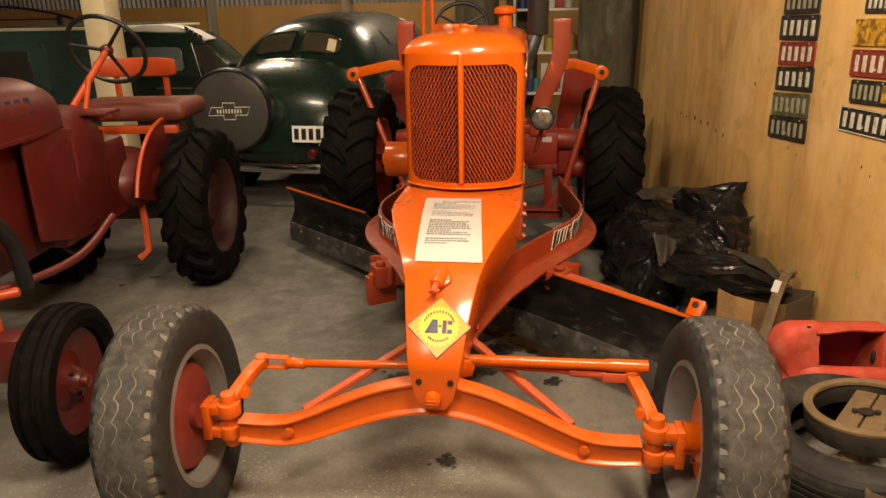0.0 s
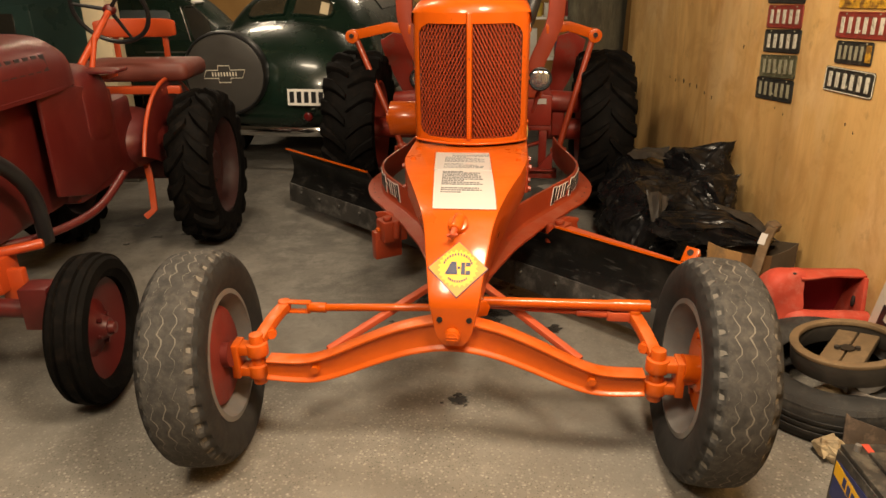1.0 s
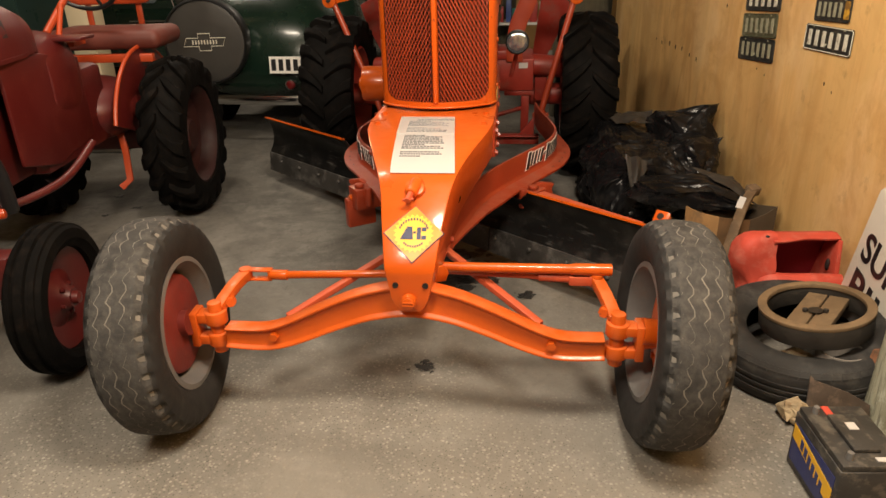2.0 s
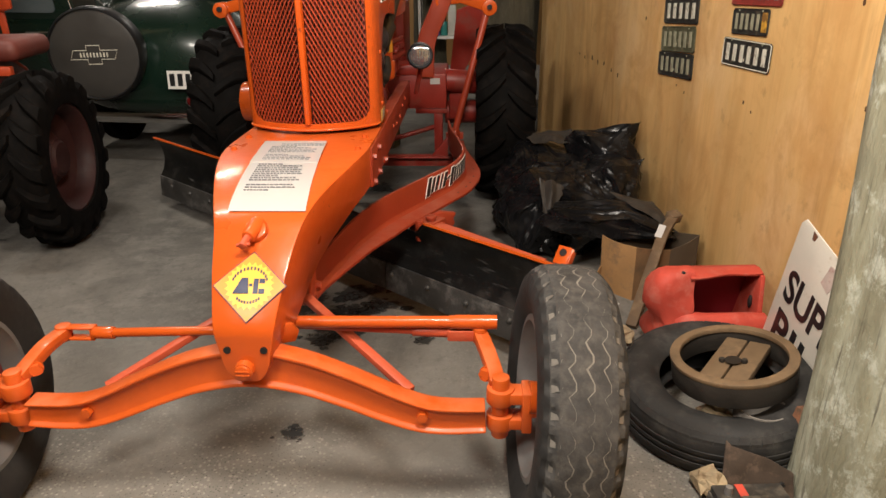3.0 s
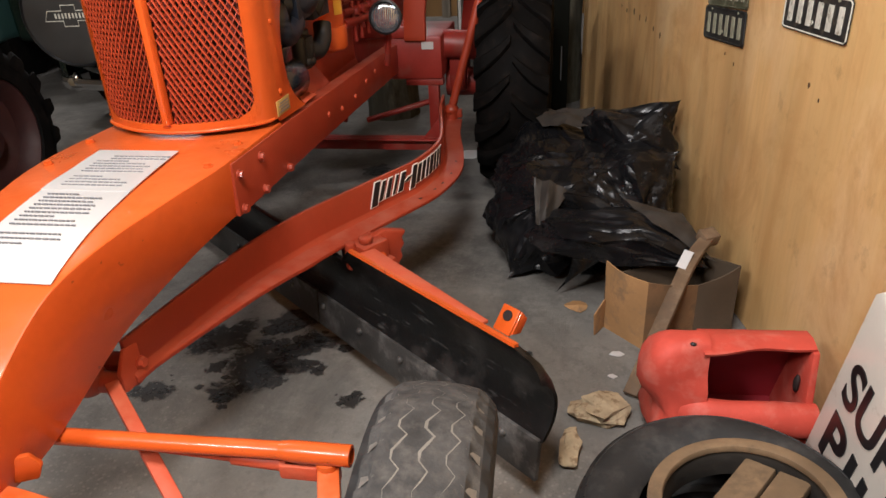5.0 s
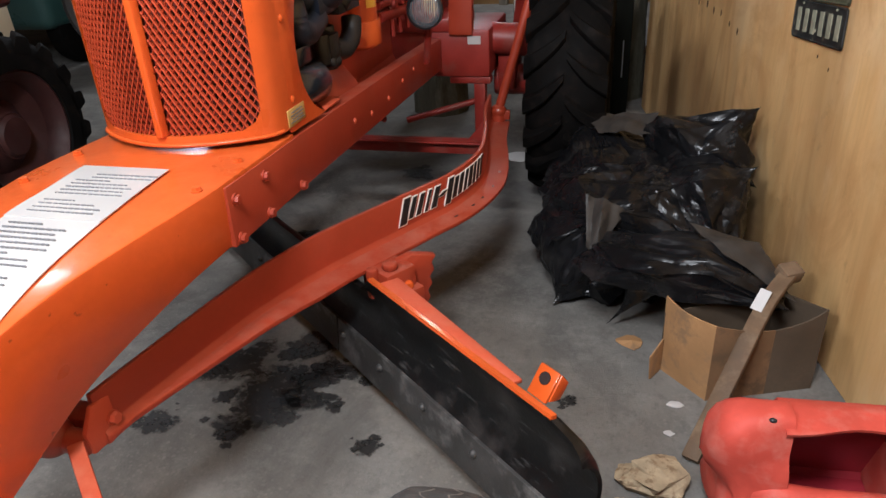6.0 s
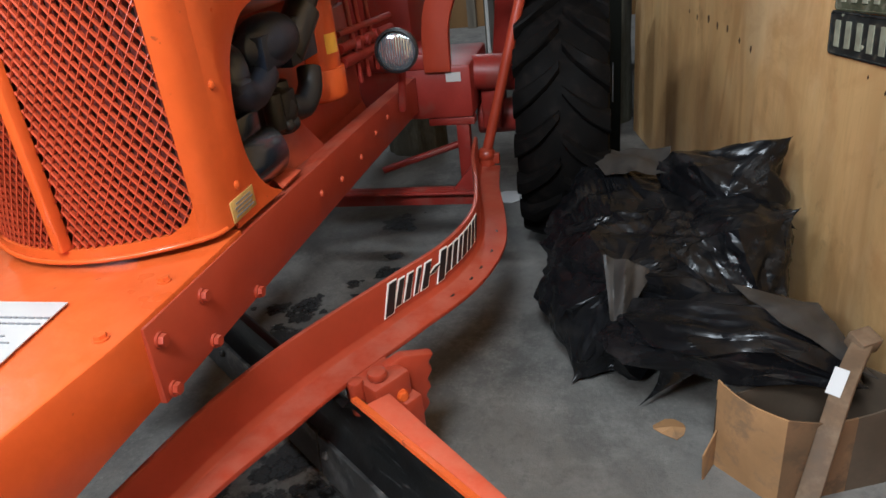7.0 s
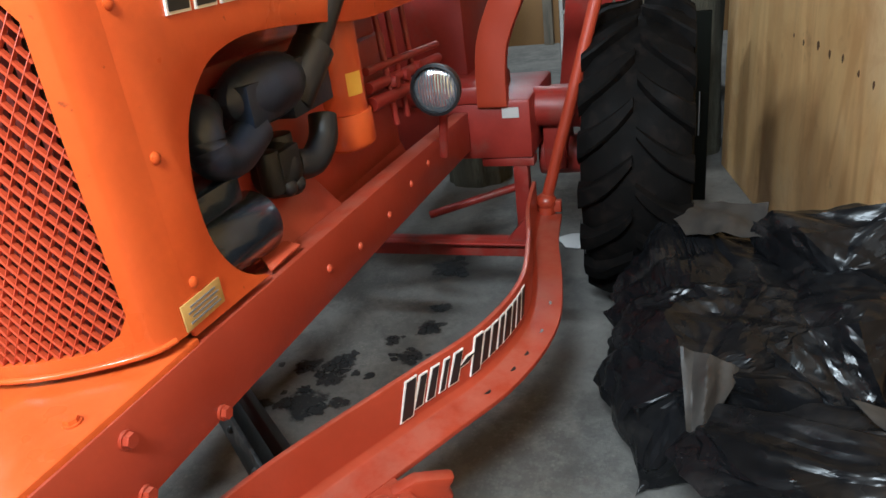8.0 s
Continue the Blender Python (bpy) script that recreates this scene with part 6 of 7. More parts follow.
g = Geo()
rr = []
for x, grow, low in ((1.197, 0.10, 0.55), (1.199, 0.34, 0.40), (1.207, 0.60, 0.24), (1.222, 0.80, 0.12), (1.242, 0.93, 0.04), (1.265, 1.0, 0.0), (1.290, 1.02, 0.0), (1.315, 1.03, 0.0), (1.340, 1.02, 0.0), (1.352, 1.0, 0.0)):
    row = []
    for k in range(56):
        a = 2 * math.pi * k / 56
        s, c = math.sin(a), math.cos(a)
        v, h = 0.5 + 0.5 * grow * math.copysign(abs(c) ** 0.6, c), 0.54 + 0.5 * grow * math.copysign(abs(s) ** 0.6, s) + low * 0.22
        # a waist pinched in below the upper bulge, on the outer end
        pinch = 0.050 * math.exp(-((h - 0.42) / 0.13) ** 2) * max(0.0, 1 - (x - 1.197) / 0.10)
        p = can_pt(x + pinch, v, max(0.0, h))
        dent = noise.noise(p * 10 + Vector((2, 0, 4))) * 0.022 + noise.noise(p * 24) * 0.006
        p = p + (p - can_pt(1.32, 0.5, 0.5)).normalized() * dent
        p.z = max(p.z, 0.004)
        row.append(p)
    rr.append(row)
g.rings(rr)
part("end", g, REDPLASTIC, can, "rounded bulging end", sharp=60)
XS = [1.335 + 0.0265 * k for k in range(11)]


def can_section(x, inset):
    """Open section of the drum: from the cut lip over the top, down the back, along the floor and up the front."""
    lip = 0.30 - 0.24 * (1 - (x - 1.335) / 0.265) ** 2 + 0.04 * math.sin(31 * x)
    wob = 0.010 * noise.noise(Vector((x * 9, 3.0, 1.0)))
    line = [(lip, 1.0 + wob), (0.6, 1.02 + wob), (0.93, 0.995), (1.0, 0.93), (1.0, 0.5), (1.0, 0.06), (0.94, 0.01), (0.5, 0.0), (0.06, 0.0), (0.0, 0.08), (0.0, 0.40)]
    return [can_pt(x, 0.5 + (v - 0.5) * (1 - inset), 0.5 + (h - 0.5) * (1 - inset)) for v, h in line]


outer, inner = [can_section(x, 0.0) for x in XS], [can_section(x, 0.045) for x in XS]
part("shell", Geo().rings([o + list(reversed(q)) for o, q in zip(outer, inner)]), REDPLASTIC, can, "cut shell with a ragged lip", bevel=0.0, sharp=45)
part("liner", Geo().rings([can_section(x, 0.06)[1:] for x in XS], closed=False), DARKRED, can, "dark red inside", sharp=45)
cap = [(0.22, 0.98), (0.9, 0.98), (0.99, 0.9), (0.99, 0.05), (0.02, 0.05), (0.02, 0.42)]
part("far_end", Geo().rings([[can_pt(1.590, v, h) for v, h in cap], [can_pt(1.606 + 0.008 * (1 - h), v, h) for v, h in cap]]), REDPLASTIC, can, bevel=0.004)
bar = curve([(1.300, 3.405, 0.150), (1.340, 3.375, 0.160), (1.42, 3.372, 0.158), (1.52, 3.382, 0.156), (1.612, 3.392, 0.150)], 6)
part("rolled_edge", Geo().sweep(bar, [(0.036 * math.cos(a), 0.050 * math.sin(a)) for a in [2 * math.pi * k / 20 for k in range(20)]]), REDPLASTIC, can, "thick rounded front edge", sharp=60)
for x, v, h in ((1.31, 0.22, 1.045), (1.345, 0.02, 0.70)):
    part("hole", Geo().ball(can_pt(x, v, h), (0.008, 0.006, 0.005), 10, 6), BLACK, can)
part("hole", Geo().ball(can_pt(1.584, 0.40, 0.62), (0.008, 0.012, 0.026), 12, 8), CORE, can, "dark torn hole")

# ---- old tyre with a flat wheel on top ----
tyre_thing = thing("old_tyre", (1.37, 3.02, 0), "worn dusty black car tyre lying flat on the concrete", "tyre")
m = pose(1.345, 3.04, 0.100, 5, -4, 0) @ Matrix.Diagonal((0.96, 0.96, 0.96, 1))
prof = [(0.325, 0.0), (0.322, 0.05), (0.310, 0.075), (0.28, 0.095), (0.235, 0.095), (0.20, 0.075), (0.185, 0.06), (0.195, 0.05), (0.24, 0.07), (0.30, 0.05), (0.308, 0.0), (0.30, -0.05), (0.24, -0.07), (0.195, -0.05), (0.185, -0.06), (0.20, -0.075), (0.235, -0.095), (0.28, -0.095), (0.310, -0.075), (0.322, -0.05)]
DUSTTYRE = material("dusty_black_rubber", (0.020, 0.019, 0.018), 0.75, vary=0.4, scale=7, bump=0.4, second=(0.085, 0.078, 0.070), amount=0.42, spread=0.4)
part("carcass", Geo().lathe(prof, m, 64), DUSTTYRE, tyre_thing, sharp=50)
g = Geo()
for k in range(3):
    z = (-0.025, 0.0, 0.025)[k]
    g.lathe([(0.3265, z - 0.008), (0.3285, z - 0.006), (0.3285, z + 0.006), (0.3265, z + 0.008), (0.318, z)], m, 64)
part("tread_rib", g, DUSTTYRE, tyre_thing)
for k in range(60):
    a = 2 * math.pi * k / 60
    rows = []
    for da, grow in ((-0.046, 0.0), (0.046, 0.0)):
        rows.append([m @ Vector((q * math.cos(a + da + sk), q * math.sin(a + da + sk), z)) for q, z, sk in ((0.310, 0.030, 0), (0.3235, 0.032, 0), (0.3150, 0.0695, 0.02), (0.300, 0.0845, 0.03), (0.292, 0.080, 0.03), (0.300, 0.058, 0.02))])
    part("tread_block", Geo().rings(rows), DUSTTYRE, tyre_thing, sharp=30)
for x, y, z, q, seed in ((1.29, 2.90, 0.115, 0.055, 3), (1.43, 3.08, 0.11, 0.05, 6)):
    solo("crumpled_paper", plastic_lump((x, y, z), (q, q * 0.8, 0.035), seed, (), 34, 0.3, 2.0), RAG, (x, y, z), "crumpled grubby paper lying inside the old tyre", "paper", sharp=20)
RIMWOOD = material("old_wooden_rim", (0.17, 0.11, 0.055), 0.75, vary=0.3, scale=9, second=(0.08, 0.055, 0.03), amount=0.4, spread=0.3)
DARKIRON = material("dark_rusty_iron", (0.024, 0.019, 0.014), 0.75, vary=0.4, scale=12, bump=0.4)
flat = thing("flat_belt_pulley", (1.355, 2.99, 0.2), "old wooden flat belt pulley lying on the tyre", "pulley")
m = pose(1.355, 2.985, 0.255, -2, -8, 0)
part("rim", Geo().lathe([(0.178, -0.055), (0.180, 0.018), (0.156, 0.018), (0.158, -0.055)], m, 64), DARKIRON, flat, "dark iron tread", bevel=0.003)
part("top_ring", Geo().lathe([(0.181, 0.012), (0.182, 0.026), (0.152, 0.028), (0.151, 0.012)], m, 64), RIMWOOD, flat, "pale worn wooden edge", bevel=0.003)
for s in (-1, 1):
    part("plank", Geo().box(m @ Vector((s * 0.035 * 0.80, s * -0.035 * 0.60, -0.020)), (0.064, 0.295, 0.026), (m @ pose(0, 0, 0, 0, 0, -37)).to_3x3()), RIMWOOD, flat, "split plank spoke", bevel=0.004)
part("hub_hole", Geo().lathe([(0.0, 0.0), (0.022, 0.0), (0.024, 0.003), (0.0, 0.003)], m @ pose(0.0, 0, -0.001), 20), BLACK, flat, "dark shaft hole")
for s in (-1, 1):
    part("bolt", Geo().rod(m @ Vector((s * 0.03, -s * 0.01, -0.004)), m @ Vector((s * 0.03, -s * 0.01, 0.006)), 0.009, n=8), DARKIRON, flat)

# ---- enamel sign ----
ENAMEL = material("white_enamel", (0.76, 0.71, 0.61), 0.5, vary=0.07, scale=5, second=(0.45, 0.36, 0.25), amount=0.12, coat=0.3)
FADED = material("faded_print", (0.62, 0.50, 0.44), 0.6, vary=0.15, scale=20, second=(0.50, 0.20, 0.17), amount=0.25, spread=0.1)
RUST = material("rust", (0.16, 0.06, 0.025), 0.85, vary=0.4, scale=30, bump=0.4)
sign = thing("enamel_sign", (1.59, 3.1, 0), "white enamel sign with black letters leaning behind the post", "sign")
su = Vector((0.015, -0.235, 0.972)).normalized()
sr = Vector((0.06, -0.970, -0.235)).normalized()
m = basis((1.592, 3.380, 0.005), sr, su)
part("panel", Geo().prism([(0, 0), (0.62, 0.152), (0.62, 0.615), (0.24, 0.640), (0.02, 0.645), (0, 0.62)], m @ pose(0, 0, -0.004), 0.004), ENAMEL, sign, bevel=0.001)
lettering("lettering", "SUPER", m @ pose(0.235, 0.405, 0.002), 0.165, BLACK, sign, 0.002, 0.40, bold=0.003)
lettering("lettering", "P", m @ pose(0.085, 0.235, 0.002), 0.19, BLACK, sign, 0.002, 0.085, bold=0.004)
part("bar", Geo().prism([(0.155, 0.17), (0.182, 0.17), (0.182, 0.305), (0.155, 0.305)], m @ pose(0, 0, 0.001), 0.002), BLACK, sign)
part("bar", Geo().prism([(0.21, 0.17), (0.237, 0.17), (0.237, 0.305), (0.21, 0.305)], m @ pose(0, 0, 0.001), 0.002), BLACK, sign)
part("faded_print", Geo().prism([(0.19, 0.53), (0.235, 0.522), (0.25, 0.565), (0.235, 0.61), (0.205, 0.605)], m @ pose(0, 0, 0.0006), 0.001), FADED, sign, "faded pinkish printed patch")
part("chip", Geo().prism([(0.075, 0.638), (0.10, 0.636), (0.095, 0.613), (0.08, 0.610)], m @ pose(0, 0, 0.0005), 0.001), RUST, sign, "rusty chip at the top hole")

# ---- battery and scrap by the post ----
RUSTWOOD = material("reddish_timber", (0.22, 0.095, 0.045), 0.8, vary=0.3, scale=10, bump=0.3, second=(0.10, 0.055, 0.03), amount=0.4)
CASE = material("battery_case", (0.030, 0.028, 0.026), 0.55, vary=0.3, scale=12, second=(0.09, 0.08, 0.065), amount=0.4)
BLUE = material("label_blue", (0.02, 0.03, 0.14), 0.4, vary=0.1, scale=20)
bat = thing("car_battery", (1.21, 2.36, 0), "dusty black car battery with blue and yellow label", "battery")
bt = Euler((0, 0, radians(4))).to_matrix()
bm4 = bt.to_4x4()
bm4.translation = Vector((1.238, 2.385, 0))
part("case", Geo().box(bm4 @ Vector((0, 0, 0.095)), (0.18, 0.26, 0.18), bt), CASE, bat, bevel=0.006)
part("lid", Geo().box(bm4 @ Vector((0, 0, 0.192)), (0.172, 0.252, 0.02), bt).box(bm4 @ Vector((0.0, 0, 0.207)), (0.07, 0.15, 0.014), bt), CASE, bat, bevel=0.004)
for s in (-1, 1):
    part("terminal", Geo().rod(bm4 @ Vector((-0.055, s * 0.095, 0.2)), bm4 @ Vector((-0.055, s * 0.095, 0.222)), 0.010, 0.008), GREYRIM, bat)
lm = basis(bm4 @ Vector((-0.0905, 0.115, 0.03)), bt @ Vector((0, -1, 0)), (0, 0, 1))
lab = part("label", Geo().prism([(0, 0), (0.23, 0), (0.23, 0.125), (0, 0.125)], lm, 0.0015), BLUE, bat, "blue label with a yellow band")
part("band", Geo().prism([(0.0, 0.075), (0.23, 0.03), (0.23, 0.085), (0.0, 0.12)], lm @ pose(0, 0, 0.001), 0.0015), LEMON, lab)
for k in range(6):
    part("bar", Geo().prism([(0.05 + 0.024 * k, 0.072 - 0.008 * k), (0.066 + 0.024 * k, 0.069 - 0.008 * k), (0.066 + 0.024 * k, 0.100 - 0.007 * k), (0.05 + 0.024 * k, 0.103 - 0.007 * k)], lm @ pose(0, 0, 0.002), 0.0015), BLUE, lab)
part("sticker", Geo().box(bm4 @ Vector((0.005, 0.02, 0.215)), (0.026, 0.03, 0.002), bt), PAPER, bat, "small white sticker")
part("sticker", Geo().box(bm4 @ Vector((0.03, -0.10, 0.203)), (0.04, 0.016, 0.002), bt), PAPER, bat, "small white sticker")
part("sticker", Geo().box(bm4 @ Vector((-0.02, 0.10, 0.203)), (0.02, 0.045, 0.002), bt), REDPLASTIC, bat, "small red sticker")
GRIMY = material("grimy_brown_steel", (0.060, 0.042, 0.030), 0.7, vary=0.35, scale=14, bump=0.3, second=(0.10, 0.07, 0.05), amount=0.35)
g = Geo().prism([(-0.095, 0), (0.10, 0.0), (0.095, 0.085), (0.03, 0.12), (-0.07, 0.15), (-0.085, 0.165)], basis((1.345, 2.675, 0.0), (1, -0.08, 0), (-0.15, 0.35, 0.95)), 0.008)
solo("rusty_bracket", g, GRIMY, (1.36, 2.66, 0), "grimy brown steel plate standing by the post", "plate", bevel=0.002)
part("hole", Geo().rod((1.405, 2.672, 0.062), (1.405, 2.664, 0.0615), 0.007, n=10), BLACK, bpy.data.objects["rusty_bracket"])
g = Geo().lathe([(0.046, 0.0), (0.062, 0.005), (0.074, 0.175), (0.069, 0.175), (0.058, 0.012), (0.0, 0.012), (0.0, 0.0)], pose(1.405, 2.865, 0.003), 36)
PALECLAY = material("pale_grey_clay", (0.26, 0.235, 0.205), 0.85, vary=0.2, scale=9, bump=0.3, second=(0.18, 0.155, 0.13), amount=0.35)
solo("clay_pot", g, PALECLAY, (1.405, 2.865, 0), "pale grey tapered pot standing against the old tyre", "pot")
g = Geo().box((1.492, 2.80, 0.105), (0.05, 0.055, 0.21), Euler((0.06, 0.16, 0.4)).to_matrix())
solo("timber_offcut", g, RUSTWOOD, (1.49, 2.80, 0), "brown timber offcut standing by the post", "offcut", bevel=0.006)
g = plastic_lump((1.225, 2.705, 0.040), (0.042, 0.05, 0.046), 33, (), 40, 0.3, 2.0)
solo("crumpled_rag", g, RAG, (1.215, 2.66, 0), "stained yellowish rag on the concrete", "rag", sharp=22)

# ---- oil stains ----
OIL = material("oil_stain", (0.020, 0.018, 0.016), 0.6, vary=0.4, scale=14, fine=120, bump=0.3)
nt = OIL.node_tree
soak = nt.nodes.new("ShaderNodeAttribute")
soak.attribute_name = "soak"
edge = product(nt, soak.outputs["Fac"], ramped(nt, cloud(nt, 48, 6, 0.75), 0.32, 0.66, 0.25, 1.7))
nt.links.new(ramped(nt, edge, 0.28, 0.75, 0.0, 0.86), nt.nodes["Principled BSDF"].inputs["Alpha"])


def stain(x, y, r, squash=0.6, seed=0):
    """A soaked blotch with a ragged rim and a few drips round it."""
    rng = random.Random(seed)
    g = Geo()
    spots = [(0, 0, r)] + [(rng.gauss(0, 1) * r * 0.9, rng.gauss(0, 1) * r * 0.7, r * rng.uniform(0.08, 0.42)) for _ in range(7)]
    soaked = []
    for j, (dx, dy, q) in enumerate(spots):
        n = 40 if j == 0 else 16
        z = 0.0010 + 0.00012 * j
        pts = []
        for grow, wet in ((1.35, 0.0), (0.85, 0.65), (0.4, 1.0)):
            for k in range(n):
                a = 2 * math.pi * k / n
                v = Vector((math.cos(a), math.sin(a), seed * 1.7 + j))
                d = grow * q * (1 + 0.55 * noise.noise(v * 1.1) + 0.35 * noise.noise(v * 2.7))
                pts.append(Vector((x + dx + d * math.cos(a), y + (dy + d * math.sin(a)) * (squash + 0.2), z)))
                soaked.append(wet)
        soaked.append(1.0)
        pts.append(Vector((x + dx, y + dy * (squash + 0.2), z)))
        fs = [(r * n + k, r * n + (k + 1) % n, (r + 1) * n + (k + 1) % n, (r + 1) * n + k) for r in (0, 1) for k in range(n)]
        g.add(pts, fs + [(2 * n + k, 2 * n + (k + 1) % n, 3 * n) for k in range(n)])
    me = mesh_of("oil_stain", g, OIL)
    me.attributes.new("soak", "FLOAT", "POINT").data.foreach_set("value", soaked)
    ob = new("oil_stain", me)
    return tagged(ob, "dark oil stain soaked into the concrete floor", "stain", "oil stains", "structure")


for k, (x, y, r) in enumerate(((-0.002, 2.93, 0.036), (0.045, 3.93, 0.09), (-0.16, 3.80, 0.10), (0.05, 3.66, 0.11), (0.17, 3.82, 0.08), (0.13, 3.68, 0.07), (-0.03, 3.52, 0.06), (0.38, 3.52, 0.035), (-0.26, 3.5, 0.06), (-0.32, 4.70, 0.05), (-0.21, 4.73, 0.055), (-0.2, 4.65, 0.05), (0.02, 4.80, 0.05), (-0.08, 4.89, 0.03), (0.03, 4.99, 0.045), (-0.03, 5.46, 0.07), (0.03, 5.13, 0.04), (-0.24, 4.5, 0.08), (0.89, 3.80, 0.025))):
    stain(x, y, r, 0.55 + 0.1 * (k % 4), k)
for k, (x, y, r) in enumerate(((-2.21, 4.73, 0.03), (-1.98, 4.54, 0.025), (-2.11, 4.40, 0.02), (-1.81, 4.60, 0.03), (0.16, 3.80, 0.06))):
    stain(x, y, r, 0.6, 40 + k)


# ---- red farm tractor ----
TRED = material("tractor_red", (0.080, 0.0075, 0.0065), 0.42, vary=0.15, scale=4, bump=0.1, coat=0.05, second=(0.10, 0.014, 0.010), amount=0.25)
TORANGE = material("tractor_orange", (0.40, 0.052, 0.010), 0.4, vary=0.1, scale=4, bump=0.1, coat=0.2)
VINYL = material("dull_red_vinyl", (0.12, 0.027, 0.018), 0.6, vary=0.2, scale=6)
# darker, mottled red than TRED, for the rear wheels
DARKWHEEL = material("dark_wheel_red", (0.032, 0.0055, 0.0045), 0.65, vary=0.3, scale=9, bump=0.3, second=(0.035, 0.014, 0.011), amount=0.4, spread=0.3)
TX, HX = -2.03, -2.11
TRACTOR = thing("farm_tractor", (TX, 3.9, 0), "dark red vintage farm tractor with orange seat, parked on concrete", "tractor")
g = Geo()
rr = []
for y, w, top in ((2.35, 0.20, 1.20), (2.42, 0.245, 1.25), (2.9, 0.265, 1.285), (3.40, 0.265, 1.285), (3.58, 0.26, 1.27), (3.68, 0.235, 1.235), (3.73, 0.20, 1.18), (3.745, 0.15, 1.13)):
    row = []
    for k in range(25):
        a = -math.pi / 2 + math.pi * k / 24
        x = w * math.copysign(abs(math.sin(a)) ** 0.62, math.sin(a))
        row.append(Vector((HX + x, y, 1.05 + (top - 1.05) * max(0, math.cos(a)) ** 0.62)))
    rr.append(row)
g.rings(rr, closed=False)
HOOD = part("hood", g, TRED, TRACTOR, sharp=60)
part("hood_band", Geo().sweep([(HX + 0.262, 2.45, 1.05), (HX + 0.266, 3.35, 1.05), (HX + 0.256, 3.55, 1.052)], [(-0.004, -0.008), (0.006, -0.008), (0.006, 0.008), (-0.004, 0.008)]), TRED, HOOD)
g = Geo()
for k in range(8):
    y = 2.98 + 0.060 * k
    front = [Vector((HX + 0.262, y + 0.004, 1.135)), Vector((HX + 0.262, y + 0.040, 1.135)), Vector((HX + 0.246, y + 0.048, 1.20)), Vector((HX + 0.246, y + 0.012, 1.20))]
    part("decal", Geo().rings([front, [p - Vector((0.012, 0, 0.002)) for p in front]]), BLACK, HOOD)
part("engine", Geo().box((HX, 3.05, 0.78), (0.34, 1.2, 0.5)).box((TX, 3.9, 0.72), (0.30, 0.7, 0.40)), TRED, TRACTOR, bevel=0.03)
part("dash_housing", Geo().rings([[Vector((HX + 0.02 + w * math.copysign(abs(math.cos(a)) ** 0.6, math.cos(a)), y, 0.90 + h * math.copysign(abs(math.sin(a)) ** 0.6, math.sin(a)))) for a in [2 * math.pi * k / 28 for k in range(28)]] for y, w, h in ((3.70, 0.235, 0.20), (3.82, 0.245, 0.215), (3.92, 0.245, 0.215), (3.97, 0.23, 0.20))]), TRED, TRACTOR, "rounded dark red housing", bevel=0.012)
part("dash_tray", Geo().box((TX + 0.10, 3.92, 1.075), (0.34, 0.15, 0.016)), TRED, TRACTOR, bevel=0.005)
part("side_panel", Geo().prism([(3.35, 0.62), (3.62, 0.55), (4.0, 0.60), (4.0, 0.98), (3.62, 1.05), (3.35, 1.05)], Matrix(((0, 0, 1, HX + 0.225), (1, 0, 0, 0), (0, 1, 0, 0), (0, 0, 0, 1))), 0.02), TRED, TRACTOR, bevel=0.008)
part("gearbox", Geo().ball((TX + 0.02, 4.35, 0.66), (0.26, 0.30, 0.17), 24, 14).rod((TX - 0.5, 4.5, 0.47), (TX + 0.40, 4.52, 0.47), 0.09).box((HX + 0.22, 4.45, 0.62), (0.24, 0.2, 0.14)), TRED, TRACTOR, bevel=0.0)
c0, c1 = Vector((TX + 0.05, 3.98, 1.09)), Vector((TX + 0.05, 4.42, 1.33))
part("steering_column", Geo().rod(c0, c1, 0.017).rod(c0 + Vector((0.02, 0.05, -0.06)), c0 + Vector((0.02, 0.16, 0.12)), 0.014).box(c0 + Vector((0.04, 0.04, -0.05)), (0.18, 0.12, 0.02)), TORANGE, TRACTOR)
u = (c1 - c0).normalized()
sm = basis(c1, (1, 0, 0), u.cross(Vector((1, 0, 0))) * -1)
ring_pts = [sm @ Vector((0.195 * math.cos(2 * math.pi * k / 48), 0.195 * math.sin(2 * math.pi * k / 48), 0.0)) for k in range(48)]
SW = part("steering_wheel", Geo().pipe(ring_pts, 0.012, 10, up=tuple(u), loop=True), BLACK, TRACTOR, "black three-spoke steering wheel")
for k in range(3):
    a = 0.85 + 2 * math.pi * k / 3
    part("spoke", Geo().rod(c1, sm @ Vector((0.19 * math.cos(a), 0.19 * math.sin(a), 0)), 0.011, 0.008), BLACK, SW)
part("hub", Geo().ball(c1, (0.035, 0.035, 0.03)), TRED, SW)
part("seat", Geo().box((-1.98, 4.70, 0.99), (0.66, 0.40, 0.105)), VINYL, TRACTOR, "long padded dull red bench", bevel=0.045, segments=4)
part("seat_rail", Geo().box((-1.98, 4.52, 0.895), (0.56, 0.04, 0.045)), TORANGE, TRACTOR, bevel=0.006)
rr = []
for k in range(13):
    t = -1 + k / 6
    h = 0.055 * (1 - 0.25 * t ** 6)
    y = 4.93 - 0.05 * t * t
    z = 1.205
    rr.append([Vector((-2.055 + 0.245 * t, y, z - h)), Vector((-2.055 + 0.245 * t, y, z + h)), Vector((-2.055 + 0.245 * t, y + 0.03, z + h)), Vector((-2.055 + 0.245 * t, y + 0.03, z - h))])
part("backrest", Geo().rings(rr), TORANGE, TRACTOR, bevel=0.012)
for x in (-2.20, -1.90):
    part("backrest_strut", Geo().box((x, 4.95, 1.06), (0.035, 0.014, 0.26)), TORANGE, TRACTOR, bevel=0.003)
